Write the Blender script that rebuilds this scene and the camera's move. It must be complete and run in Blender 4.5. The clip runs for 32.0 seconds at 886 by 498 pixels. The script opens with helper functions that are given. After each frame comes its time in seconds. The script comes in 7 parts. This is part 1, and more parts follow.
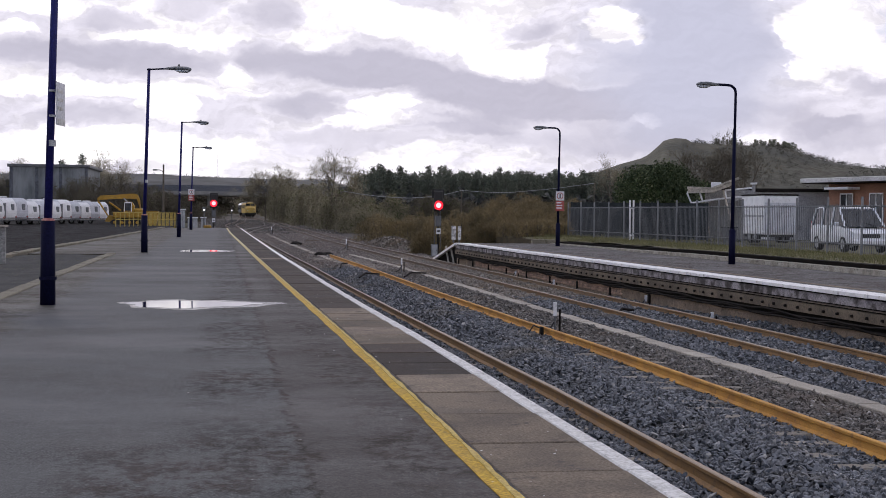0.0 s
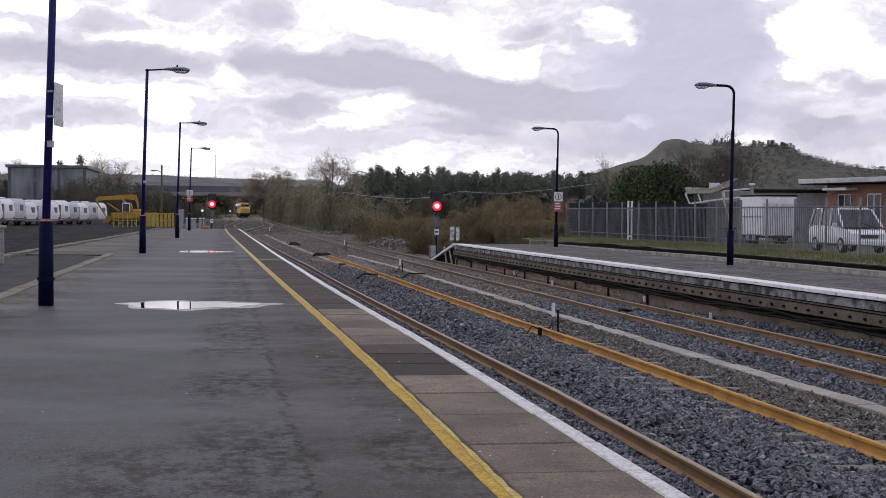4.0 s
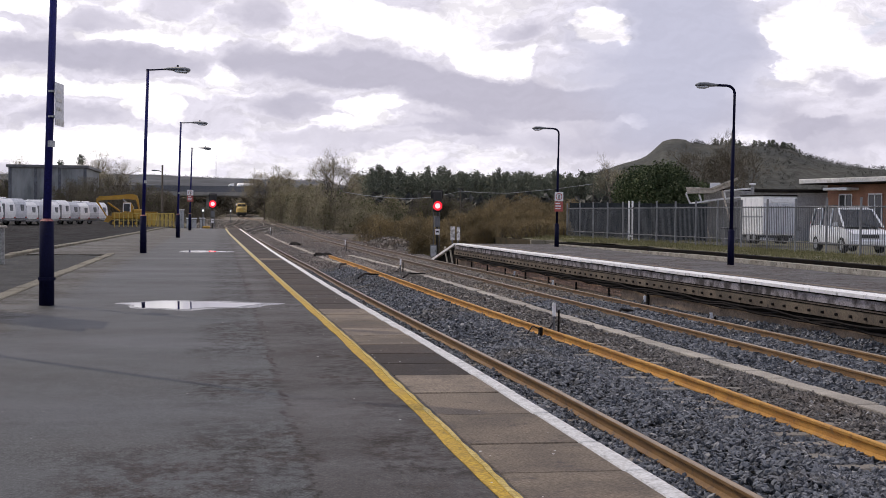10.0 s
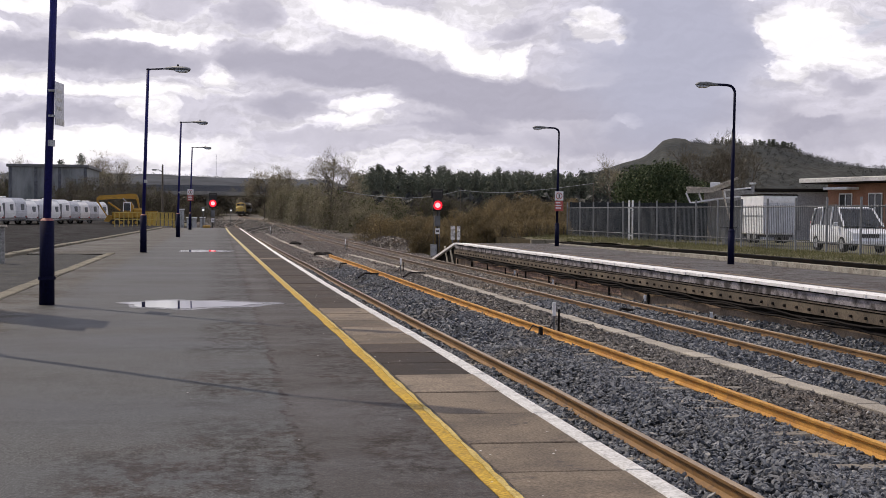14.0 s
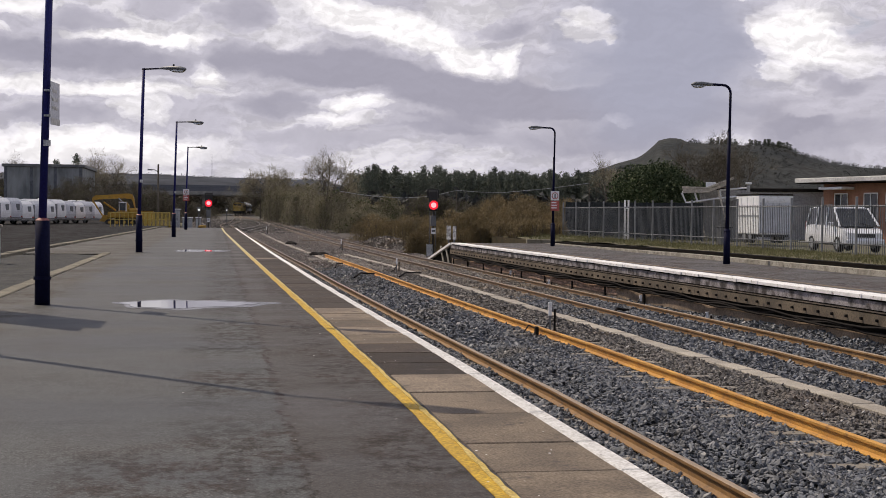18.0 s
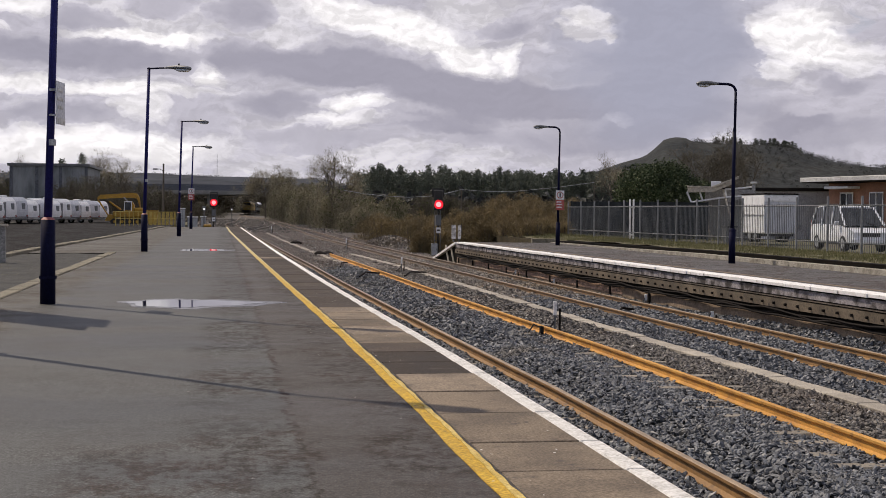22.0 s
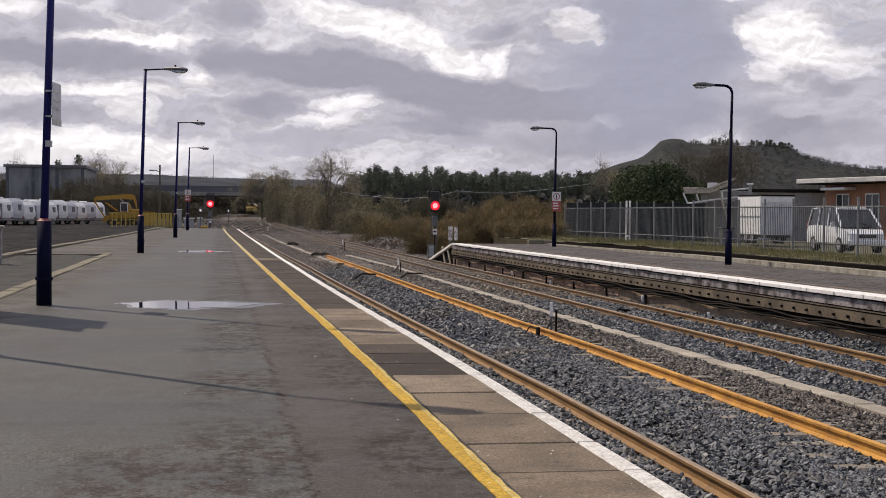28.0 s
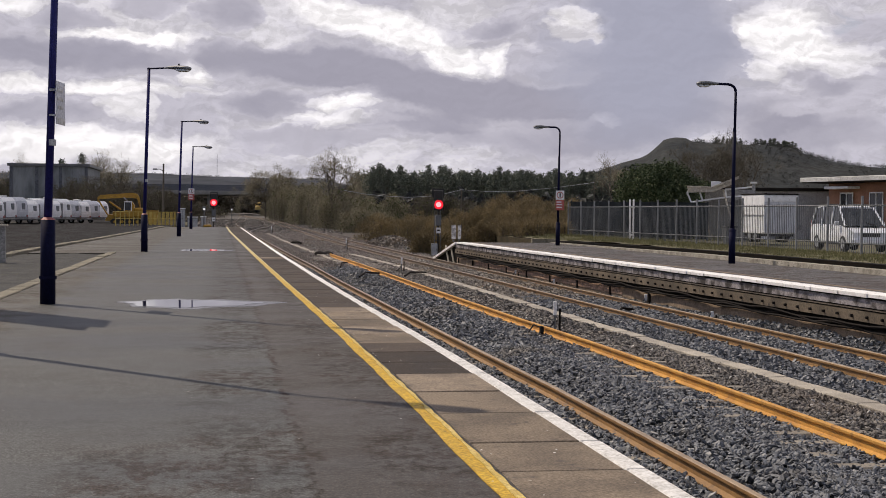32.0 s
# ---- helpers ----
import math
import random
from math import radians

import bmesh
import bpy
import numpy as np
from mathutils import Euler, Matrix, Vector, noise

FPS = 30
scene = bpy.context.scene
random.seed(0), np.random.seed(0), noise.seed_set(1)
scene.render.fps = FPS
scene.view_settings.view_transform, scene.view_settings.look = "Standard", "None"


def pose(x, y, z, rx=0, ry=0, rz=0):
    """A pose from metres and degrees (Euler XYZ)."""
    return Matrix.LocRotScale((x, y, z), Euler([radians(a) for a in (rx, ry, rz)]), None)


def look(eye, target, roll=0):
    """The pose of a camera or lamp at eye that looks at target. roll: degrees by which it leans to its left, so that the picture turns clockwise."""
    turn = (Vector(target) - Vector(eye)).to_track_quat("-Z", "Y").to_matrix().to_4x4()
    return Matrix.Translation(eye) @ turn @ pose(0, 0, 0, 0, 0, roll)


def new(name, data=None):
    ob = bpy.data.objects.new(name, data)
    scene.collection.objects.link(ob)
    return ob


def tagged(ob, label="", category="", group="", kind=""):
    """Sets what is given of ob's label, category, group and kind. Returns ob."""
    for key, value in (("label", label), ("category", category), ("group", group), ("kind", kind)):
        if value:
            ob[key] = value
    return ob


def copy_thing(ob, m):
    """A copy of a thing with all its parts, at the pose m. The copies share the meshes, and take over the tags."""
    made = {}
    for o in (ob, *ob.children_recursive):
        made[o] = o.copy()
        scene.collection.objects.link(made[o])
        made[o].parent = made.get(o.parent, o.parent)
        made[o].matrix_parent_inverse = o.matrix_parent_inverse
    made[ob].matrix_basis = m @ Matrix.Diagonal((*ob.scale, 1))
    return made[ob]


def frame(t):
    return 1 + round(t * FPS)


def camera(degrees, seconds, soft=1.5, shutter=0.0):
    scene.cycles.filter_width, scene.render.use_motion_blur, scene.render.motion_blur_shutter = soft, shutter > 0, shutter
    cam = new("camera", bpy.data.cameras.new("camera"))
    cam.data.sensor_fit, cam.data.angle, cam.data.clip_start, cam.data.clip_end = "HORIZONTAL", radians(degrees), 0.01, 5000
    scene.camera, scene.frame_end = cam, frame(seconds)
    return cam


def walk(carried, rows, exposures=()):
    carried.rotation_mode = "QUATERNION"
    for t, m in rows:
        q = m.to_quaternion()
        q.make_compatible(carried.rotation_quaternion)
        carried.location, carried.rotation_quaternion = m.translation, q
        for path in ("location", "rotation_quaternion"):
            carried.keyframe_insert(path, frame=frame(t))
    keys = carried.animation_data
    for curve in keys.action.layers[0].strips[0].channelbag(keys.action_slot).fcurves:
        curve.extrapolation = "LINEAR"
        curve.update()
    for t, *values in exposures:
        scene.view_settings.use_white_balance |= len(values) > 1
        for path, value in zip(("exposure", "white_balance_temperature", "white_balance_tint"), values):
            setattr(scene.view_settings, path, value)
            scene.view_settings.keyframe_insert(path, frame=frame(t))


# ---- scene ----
# Camera on a tripod on the platform, 1.45 m above its surface, swaying by fractions of a degree.
# z = 0 is the platform's asphalt, +y runs along the tracks.
EYE = Vector((0, 0, 1.45))
cam = camera(36.18, 32.0, soft=0.9)
# seconds, degrees turned right of the tracks, degrees of tilt
TURNS = [(0, 9.289, -1.501), (0.5, 9.363, -1.489), (1, 9.362, -1.497), (1.5, 9.289, -1.501), (2, 9.325, -1.501), (2.5, 9.362, -1.489), (3, 9.325,
-1.464), (3.5, 9.362, -1.463), (5.5, 9.350, -1.501), (6, 9.362, -1.501), (6.5, 9.333, -1.501), (7, 9.325, -1.464), (7.5, 9.472, -1.468), (8, 9.435,
-1.501), (8.5, 9.325, -1.493), (9, 9.293, -1.493), (9.5, 9.325, -1.472), (10, 9.333, -1.476), (10.5, 9.289, -1.501), (11, 9.297, -1.501), (11.5,
9.325, -1.489), (12, 9.293, -1.468), (12.5, 9.325, -1.501), (13, 9.362, -1.497), (13.5, 9.325, -1.501), (14, 9.326, -1.501), (14.5, 9.289, -1.509),
(16.5, 9.216, -1.509), (17, 9.325, -1.521), (17.5, 9.435, -1.501), (18, 9.500, -1.505), (18.5, 9.581, -1.505), (19, 9.581, -1.509), (19.5, 9.399,
-1.501), (20, 9.472, -1.476), (20.5, 9.545, -1.501), (21, 9.581, -1.501), (21.5, 9.399, -1.509), (22, 9.289, -1.537), (22.5, 9.472, -1.521), (23,
9.512, -1.537), (23.5, 9.435, -1.501), (24, 9.509, -1.489), (24.5, 9.545, -1.464), (25, 9.581, -1.468), (25.5, 9.581, -1.468), (27.5, 9.391, -1.501),
(28, 9.435, -1.480), (28.5, 9.472, -1.501), (29, 9.435, -1.501), (29.5, 9.435, -1.501), (30, 9.435, -1.468), (30.5, 9.472, -1.481), (31, 9.371,
-1.481), (31.5, 9.435, -1.497), (32, 9.289, -1.533)]


def aim(turn, tilt):
    a, b = radians(turn), radians(tilt)
    way = Vector((math.sin(a) * math.cos(b), math.cos(a) * math.cos(b), math.sin(b)))
    return look(EYE, EYE + way * 50, 0.6)


walk(cam, [(t, aim(a, b)) for t, a, b in TURNS],
     [(0, 0.19, 6550, 14), (9, 0.14, 6550, 14), (16, -0.28, 6550, 14), (20, -0.45, 6550, 14), (32, -0.45, 6550, 14)])
# ---- sky and sun ----
SUN_SIDE, SUN_UP = radians(-39.3), radians(51)   # from +y towards +x
SUN_WAY = Vector((math.sin(SUN_SIDE) * math.cos(SUN_UP), math.cos(SUN_SIDE) * math.cos(SUN_UP), math.sin(SUN_UP)))
world = bpy.data.worlds.new("world")
scene.world = world
world.use_nodes = True
wn = world.node_tree.nodes
sky = wn.new("ShaderNodeTexSky")
sky.sky_type, sky.sun_disc = "NISHITA", False
sky.sun_elevation, sky.sun_rotation = SUN_UP, SUN_SIDE
wn["Background"].inputs["Strength"].default_value = 0.13
world.node_tree.links.new(sky.outputs[0], wn["Background"].inputs[0])

sun = new("sun", bpy.data.lights.new("sun", "SUN"))
sun.data.energy, sun.data.angle, sun.data.color = 4.75, radians(0.6), (1.0, 0.88, 0.7)
sun.matrix_world = look(SUN_WAY * 100, (0, 0, 0))


# ---- materials ----
class Nodes:
    """Short hand for building a node tree."""

    def __init__(self, name):
        self.mat = bpy.data.materials.new(name)
        self.mat.use_nodes = True
        self.t = self.mat.node_tree
        self.bsdf = self.t.nodes["Principled BSDF"]
        self.out = self.t.nodes["Material Output"]

    def put(self, socket, value):
        if isinstance(value, bpy.types.NodeSocket):
            self.t.links.new(value, socket)
        elif isinstance(value, (tuple, list)) and len(value) == 3 and socket.type == "RGBA":
            socket.default_value = (*value, 1)
        else:
            socket.default_value = value

    def node(self, kind, out=0, **sockets):
        n = self.t.nodes.new("ShaderNode" + kind)
        for k, v in sockets.items():
            self.put(n.inputs[int(k[1:])] if k[1:].isdigit() else n.inputs[k], v)
        return n.outputs[out]

    def math(self, op, a, b=0.0, c=0.0):
        n = self.t.nodes.new("ShaderNodeMath")
        n.operation = op
        for s, v in zip(n.inputs, (a, b, c)):
            self.put(s, v)
        return n.outputs[0]

    def vec(self, op, a, b=(0, 0, 0)):
        n = self.t.nodes.new("ShaderNodeVectorMath")
        n.operation = op
        self.put(n.inputs[0], a)
        self.put(n.inputs[1], b)
        return n.outputs["Value" if op in ("LENGTH", "DOT_PRODUCT", "DISTANCE") else "Vector"]

    def noise(self, where, scale, detail=4.0, rough=0.55, out="Fac"):
        n = self.t.nodes.new("ShaderNodeTexNoise")
        self.put(n.inputs["Vector"], where)
        n.inputs["Scale"].default_value = scale
        n.inputs["Detail"].default_value = detail
        n.inputs["Roughness"].default_value = rough
        return n.outputs[out]

    def voronoi(self, where, scale, feature="F1", out="Distance"):
        n = self.t.nodes.new("ShaderNodeTexVoronoi")
        n.feature = feature
        self.put(n.inputs["Vector"], where)
        n.inputs["Scale"].default_value = scale
        return n.outputs[out]

    def span(self, value, a, b, c=0.0, d=1.0, soft=True):
        n = self.t.nodes.new("ShaderNodeMapRange")
        n.interpolation_type = "SMOOTHSTEP" if soft else "LINEAR"
        for s, v in zip(n.inputs, (value, a, b, c, d)):
            self.put(s, v)
        return n.outputs[0]

    def mix(self, f, a, b, blend="MIX"):
        n = self.t.nodes.new("ShaderNodeMix")
        n.data_type, n.blend_type = "RGBA", blend
        self.put(n.inputs["Factor"], f)
        self.put(n.inputs[6], a)
        self.put(n.inputs[7], b)
        return n.outputs[2]

    def place(self):
        return self.node("NewGeometry", 0)

    def own(self):
        return self.node("TexCoord", 3)

    def rand(self):
        return self.t.nodes.new("ShaderNodeObjectInfo").outputs["Random"]

    def island(self):
        return self.t.nodes.new("ShaderNodeNewGeometry").outputs["Random Per Island"]

    def bump(self, height, strength=0.3, distance=0.01):
        n = self.t.nodes.new("ShaderNodeBump")
        n.inputs["Strength"].default_value, n.inputs["Distance"].default_value = strength, distance
        self.put(n.inputs["Height"], height)
        self.put(self.bsdf.inputs["Normal"], n.outputs[0])

    def done(self, colour, rough=0.6, metal=0.0, spec=0.5):
        self.put(self.bsdf.inputs["Base Color"], colour)
        self.put(self.bsdf.inputs["Roughness"], rough)
        self.put(self.bsdf.inputs["Metallic"], metal)
        self.put(self.bsdf.inputs["Specular IOR Level"], spec)
        return self.mat


def surf(name, a, b, scale=2.0, fine=40.0, rough=0.6, bump=0.2, metal=0.0, spec=0.5, vary=0.0, dirt=None, depth=0.006, stretch=(1, 1, 1), own=False, far=None, at=(75, 125)):
    """A worn surface: two colours mixed by large noise, fine grain, optional dirt, an optional far colour along y, and
    variation from piece to piece.
    """
    n = Nodes(name)
    p = n.vec("MULTIPLY", n.own() if own else n.place(), stretch)
    big = n.noise(p, scale, 5, 0.6)
    grain = n.noise(p, fine, 3, 0.6)
    col = n.mix(n.span(big, 0.35, 0.65), a, b)
    speck = n.span(grain, 0.28, 0.72)
    col = n.mix(0.35, col, n.node("CombineColor", 0, _0=speck, _1=speck, _2=speck), "OVERLAY")
    if dirt:
        d = n.noise(p, scale * 3.1, 6, 0.65)
        col = n.mix(n.span(d, 0.56, 0.7), col, dirt)
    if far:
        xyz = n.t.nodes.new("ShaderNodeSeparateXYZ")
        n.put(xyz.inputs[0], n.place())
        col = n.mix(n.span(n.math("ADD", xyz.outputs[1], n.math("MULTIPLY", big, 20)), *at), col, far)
    if vary:
        v = n.span(n.rand(), 0, 1, 1 - vary, 1 + vary, False)
        col = n.mix(1.0, col, n.node("CombineColor", 0, _0=v, _1=v, _2=v), "MULTIPLY")
    n.bump(n.math("ADD", grain, n.math("MULTIPLY", big, 0.7)), bump, depth)
    return n.done(col, n.span(big, 0.3, 0.7, rough * 0.88, min(1, rough * 1.1)), metal, spec)


def asphalt_material(name, dark, light, rust, wet=0.5, seam=None, sheen=0.3):
    """Patchy damp asphalt: dry pale areas, dark damp stains, brown wear, exposed grit; an older strip lies beyond a seam."""
    n = Nodes(name)
    p = n.place()
    broad = n.noise(n.vec("MULTIPLY", p, (0.4, 0.8, 1)), 0.7, 6, 0.62)
    mid = n.noise(n.vec("MULTIPLY", p, (1.0, 0.8, 1)), 3.0, 8, 0.72)
    fine = n.noise(n.vec("MULTIPLY", p, (1, 0.75, 1)), 11, 6, 0.75)
    grit = n.voronoi(p, 70)
    grain = n.noise(p, 85, 3, 0.7)
    col = n.mix(n.span(broad, 0.36, 0.62), dark, light)
    damp = n.math("MULTIPLY", n.span(n.math("ADD", mid, n.math("MULTIPLY", n.math("SUBTRACT", fine, 0.5), 1.1)), 0.36, 0.64), n.span(n.noise(n.vec("ADD", p, (7.3, 2.1, 0)), 0.55, 4, 0.55), 0.36, 0.56, 0.3, 1.0))
    brown = n.span(n.noise(p, 0.8, 5, 0.6), 0.45, 0.65)
    if seam:
        xyz = n.t.nodes.new("ShaderNodeSeparateXYZ")
        n.put(xyz.inputs[0], p)
        old = n.span(n.math("ADD", xyz.outputs[0], n.math("MULTIPLY", n.math("SUBTRACT", fine, 0.5), 0.25)), seam - 0.05, seam + 0.05)
        line_ = n.math("MULTIPLY", n.span(n.math("ABSOLUTE", n.math("SUBTRACT", n.math("ADD", xyz.outputs[0], n.math("MULTIPLY", n.math("SUBTRACT", mid, 0.5), 0.5)), seam)), 0.05, 0.01), n.span(fine, 0.35, 0.6, 0.1, 0.75))
        sway = n.math("ADD", xyz.outputs[0], n.math("MULTIPLY", n.math("SUBTRACT", n.noise(p, 1.1, 4, 0.6), 0.5), 0.8))
        worn = n.math("MAXIMUM", n.span(sway, -0.4, 0.0), n.math("MULTIPLY", n.span(sway, -1.1, -0.7), n.span(xyz.outputs[1], 9.0, 7.6)))
        worn = n.math("MAXIMUM", worn, n.math("MULTIPLY", n.span(sway, -2.1, -2.9), 0.8))
        worn = n.math("SUBTRACT", worn, n.math("MULTIPLY", n.math("MULTIPLY", n.span(sway, 0.5, 0.6), n.span(sway, 0.95, 0.8)), 0.8))
        damp = n.math("MULTIPLY", damp, n.math("ADD", 0.16, n.math("MULTIPLY", worn, 0.56)))
        col = n.mix(n.math("MULTIPLY", old, 0.8), col, (0.052, 0.042, 0.035))
        col = n.mix(n.math("MULTIPLY", n.span(sway, -2.35, -2.95), n.span(mid, 0.35, 0.6, 0.35, 0.9)), col, (0.095, 0.083, 0.05))
        damp = n.math("MAXIMUM", damp, line_)
        brown = n.math("ADD", n.math("MULTIPLY", brown, 0.6), n.math("MULTIPLY", old, 0.4))
    col = n.mix(n.math("MULTIPLY", brown, 0.3), col, rust)
    blotch = n.noise(n.vec("ADD", p, (3.1, 9.4, 0)), 0.9, 5, 0.65)
    col = n.mix(damp, col, n.mix(n.span(blotch, 0.42, 0.6), tuple(0.55 * c for c in rust), (0.88 * rust[0], 0.7 * rust[1], 0.66 * rust[2])))
    speck = n.span(grain, 0.3, 0.7)
    col = n.mix(0.6, col, n.node("CombineColor", 0, _0=speck, _1=speck, _2=speck), "OVERLAY")
    coarse = n.span(n.noise(p, 42, 3, 0.65), 0.3, 0.7)
    col = n.mix(0.5, col, n.node("CombineColor", 0, _0=coarse, _1=coarse, _2=coarse), "OVERLAY")
    col = n.mix(n.math("MULTIPLY", n.span(n.noise(p, 34, 5, 0.8), 0.52, 0.68), n.math("SUBTRACT", 0.4, n.math("MULTIPLY", damp, 0.35))), col, tuple(min(1, 2.4 * c) for c in light))
    col = n.mix(n.math("MULTIPLY", n.span(grit, 0.3, 0.7), 0.4), col, tuple(0.4 * c for c in dark))
    n.bump(n.math("ADD", n.math("MULTIPLY", n.noise(p, 140, 3, 0.7), 0.8), n.math("MULTIPLY", fine, 1.2)), 0.35, 0.006)
    rough = n.math("ADD", n.span(broad, 0.3, 0.7, wet, wet + 0.25), n.math("MULTIPLY", damp, 0.1))
    return n.done(col, rough, 0, n.span(damp, 0, 0.85, sheen, sheen * 0.15, False))


M_ASPHALT = asphalt_material("wet_asphalt", (0.048, 0.051, 0.05), (0.09, 0.094, 0.092), (0.06, 0.044, 0.034), 0.5, 0.48, 0.33)
M_ASPHALT_R = asphalt_material("platform_asphalt_worn", (0.07, 0.069, 0.07), (0.112, 0.108, 0.107), (0.095, 0.08, 0.068), 0.52)
M_YARD = asphalt_material("yard_asphalt", (0.02, 0.021, 0.022), (0.04, 0.041, 0.042), (0.026, 0.023, 0.02), 0.75, None, 0.1)
M_SLAB = surf("coping_concrete", (0.14, 0.114, 0.088), (0.225, 0.183, 0.138), 1.4, 60, 0.8, 0.45, spec=0.12, vary=0.26, dirt=(0.1, 0.085, 0.075))
M_SLAB_WET = surf("damp_coping_concrete", (0.045, 0.036, 0.03), (0.07, 0.056, 0.046), 1.4, 70, 0.75, 0.45, spec=0.12, vary=0.3, dirt=(0.12, 0.1, 0.085))
# far: the edge's glare in the distance is put into its colour
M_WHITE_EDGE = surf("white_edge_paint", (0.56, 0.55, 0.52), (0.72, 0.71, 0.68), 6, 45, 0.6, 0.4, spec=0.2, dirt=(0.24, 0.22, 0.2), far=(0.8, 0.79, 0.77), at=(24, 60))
M_WHITE_FAR = surf("thick_white_edge_paint", (0.76, 0.75, 0.73), (0.87, 0.865, 0.85), 2.4, 30, 0.6, 0.3, spec=0.2, dirt=(0.3, 0.25, 0.2))
# far: line and crust turn paler with distance, by colour alone
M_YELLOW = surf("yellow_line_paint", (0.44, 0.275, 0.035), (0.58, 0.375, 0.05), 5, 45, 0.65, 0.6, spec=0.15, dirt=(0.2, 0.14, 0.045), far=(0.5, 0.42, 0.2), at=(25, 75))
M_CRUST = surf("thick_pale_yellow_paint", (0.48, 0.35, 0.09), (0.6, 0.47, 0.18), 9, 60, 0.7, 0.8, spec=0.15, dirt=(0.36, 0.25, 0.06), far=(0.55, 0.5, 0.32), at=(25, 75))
M_BANK = surf("brown_earth_bank", (0.05, 0.042, 0.026), (0.085, 0.07, 0.042), 1.2, 20, 0.95, 0.6, spec=0.1)
M_TAN = surf("faded_tan_line", (0.16, 0.125, 0.085), (0.24, 0.19, 0.13), 2, 40, 0.7, 0.3, spec=0.15, dirt=(0.08, 0.07, 0.06))
M_KERB = surf("kerb_concrete", (0.17, 0.155, 0.115), (0.25, 0.228, 0.175), 1.2, 40, 0.8, 0.4, spec=0.15, vary=0.12, dirt=(0.09, 0.085, 0.055))
M_KERBP = surf("chalky_kerb_paint", (0.24, 0.22, 0.18), (0.4, 0.375, 0.32), 3, 40, 0.8, 0.4, spec=0.15, dirt=(0.07, 0.06, 0.05))
M_BRICK = surf("old_red_brick", (0.3, 0.19, 0.13), (0.42, 0.28, 0.2), 2.5, 60, 0.8, 0.4, vary=0.25, dirt=(0.1, 0.08, 0.07))
M_WALL = surf("dirty_platform_wall", (0.08, 0.064, 0.05), (0.14, 0.112, 0.085), 1.6, 40, 0.8, 0.5, dirt=(0.03, 0.026, 0.022))
# near black; between the beams and under the ramp it stands in for shade
M_GAPBLACK = surf("gap_black", (0.005, 0.0045, 0.004), (0.012, 0.01, 0.008), 3, 40, 0.9, 0.3, spec=0.05)
M_STAIN = surf("stained_tan_beam", (0.085, 0.066, 0.044), (0.175, 0.138, 0.095), 1.1, 30, 0.85, 0.5, dirt=(0.05, 0.038, 0.029))
M_BEAM = surf("flaking_painted_beam", (0.03, 0.024, 0.021), (0.33, 0.305, 0.31), 3.2, 30, 0.8, 0.6, dirt=(0.06, 0.045, 0.036))
M_MOTT = surf("flaking_white_paint", (0.3, 0.29, 0.27), (0.72, 0.71, 0.69), 7, 40, 0.7, 0.4, dirt=(0.09, 0.08, 0.07))
M_FOOT = surf("brown_footing_plaster", (0.15, 0.108, 0.072), (0.27, 0.2, 0.138), 1.3, 30, 0.85, 0.5, dirt=(0.07, 0.055, 0.042))
M_DARK = surf("sooty_black", (0.014, 0.012, 0.011), (0.026, 0.022, 0.019), 3, 50, 0.9, 0.3, spec=0.1)
M_TROUGH = surf("trough_concrete", (0.27, 0.24, 0.195), (0.37, 0.335, 0.275), 1.5, 50, 0.75, 0.35, vary=0.15, dirt=(0.26, 0.23, 0.19))
M_SLEEPER = surf("sleeper_concrete", (0.17, 0.15, 0.125), (0.25, 0.225, 0.185), 2, 50, 0.8, 0.4, vary=0.15, dirt=(0.2, 0.15, 0.1))
M_RUST = surf("orange_rail_rust", (0.42, 0.2, 0.035), (0.58, 0.3, 0.06), 2, 80, 0.75, 0.4, dirt=(0.3, 0.15, 0.045))
M_RUSTD = surf("dark_rail_steel", (0.05, 0.04, 0.03), (0.09, 0.07, 0.05), 2, 80, 0.6, 0.3)
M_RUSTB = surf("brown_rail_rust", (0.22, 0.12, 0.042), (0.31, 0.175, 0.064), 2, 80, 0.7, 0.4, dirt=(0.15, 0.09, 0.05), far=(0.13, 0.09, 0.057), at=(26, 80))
M_HEADD = surf("dark_point_rail_head", (0.15, 0.12, 0.09), (0.22, 0.18, 0.14), 2, 80, 0.4, 0.15, metal=0.3)
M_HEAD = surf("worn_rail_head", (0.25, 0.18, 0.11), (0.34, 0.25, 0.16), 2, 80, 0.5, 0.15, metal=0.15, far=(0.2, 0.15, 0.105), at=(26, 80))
M_NAVY = surf("navy_lamp_paint", (0.014, 0.014, 0.1), (0.018, 0.02, 0.13), 2, 40, 0.5, 0.1, spec=0.2)
M_NAVYB = surf("dark_navy_paint", (0.004, 0.005, 0.022), (0.006, 0.007, 0.03), 2, 40, 0.6, 0.1, spec=0.08)
M_LAMP = surf("grey_lamp_casing", (0.12, 0.13, 0.14), (0.18, 0.19, 0.2), 4, 40, 0.5, 0.1)
M_LENS = surf("lamp_lens", (0.55, 0.58, 0.6), (0.65, 0.68, 0.7), 6, 60, 0.15, 0.1)
M_WHITE = surf("weathered_white_paint", (0.78, 0.79, 0.8), (0.86, 0.87, 0.88), 2, 40, 0.5, 0.1, dirt=(0.58, 0.58, 0.56))
M_SIGNW = surf("white_sign_enamel", (0.74, 0.75, 0.77), (0.8, 0.81, 0.83), 2, 30, 0.35, 0.05)
M_PLATEW = surf("pale_grey_enamel", (0.52, 0.54, 0.58), (0.6, 0.62, 0.66), 2, 30, 0.4, 0.05)
M_REDW = surf("worn_red_paint", (0.28, 0.08, 0.075), (0.4, 0.16, 0.14), 9, 60, 0.6, 0.1)
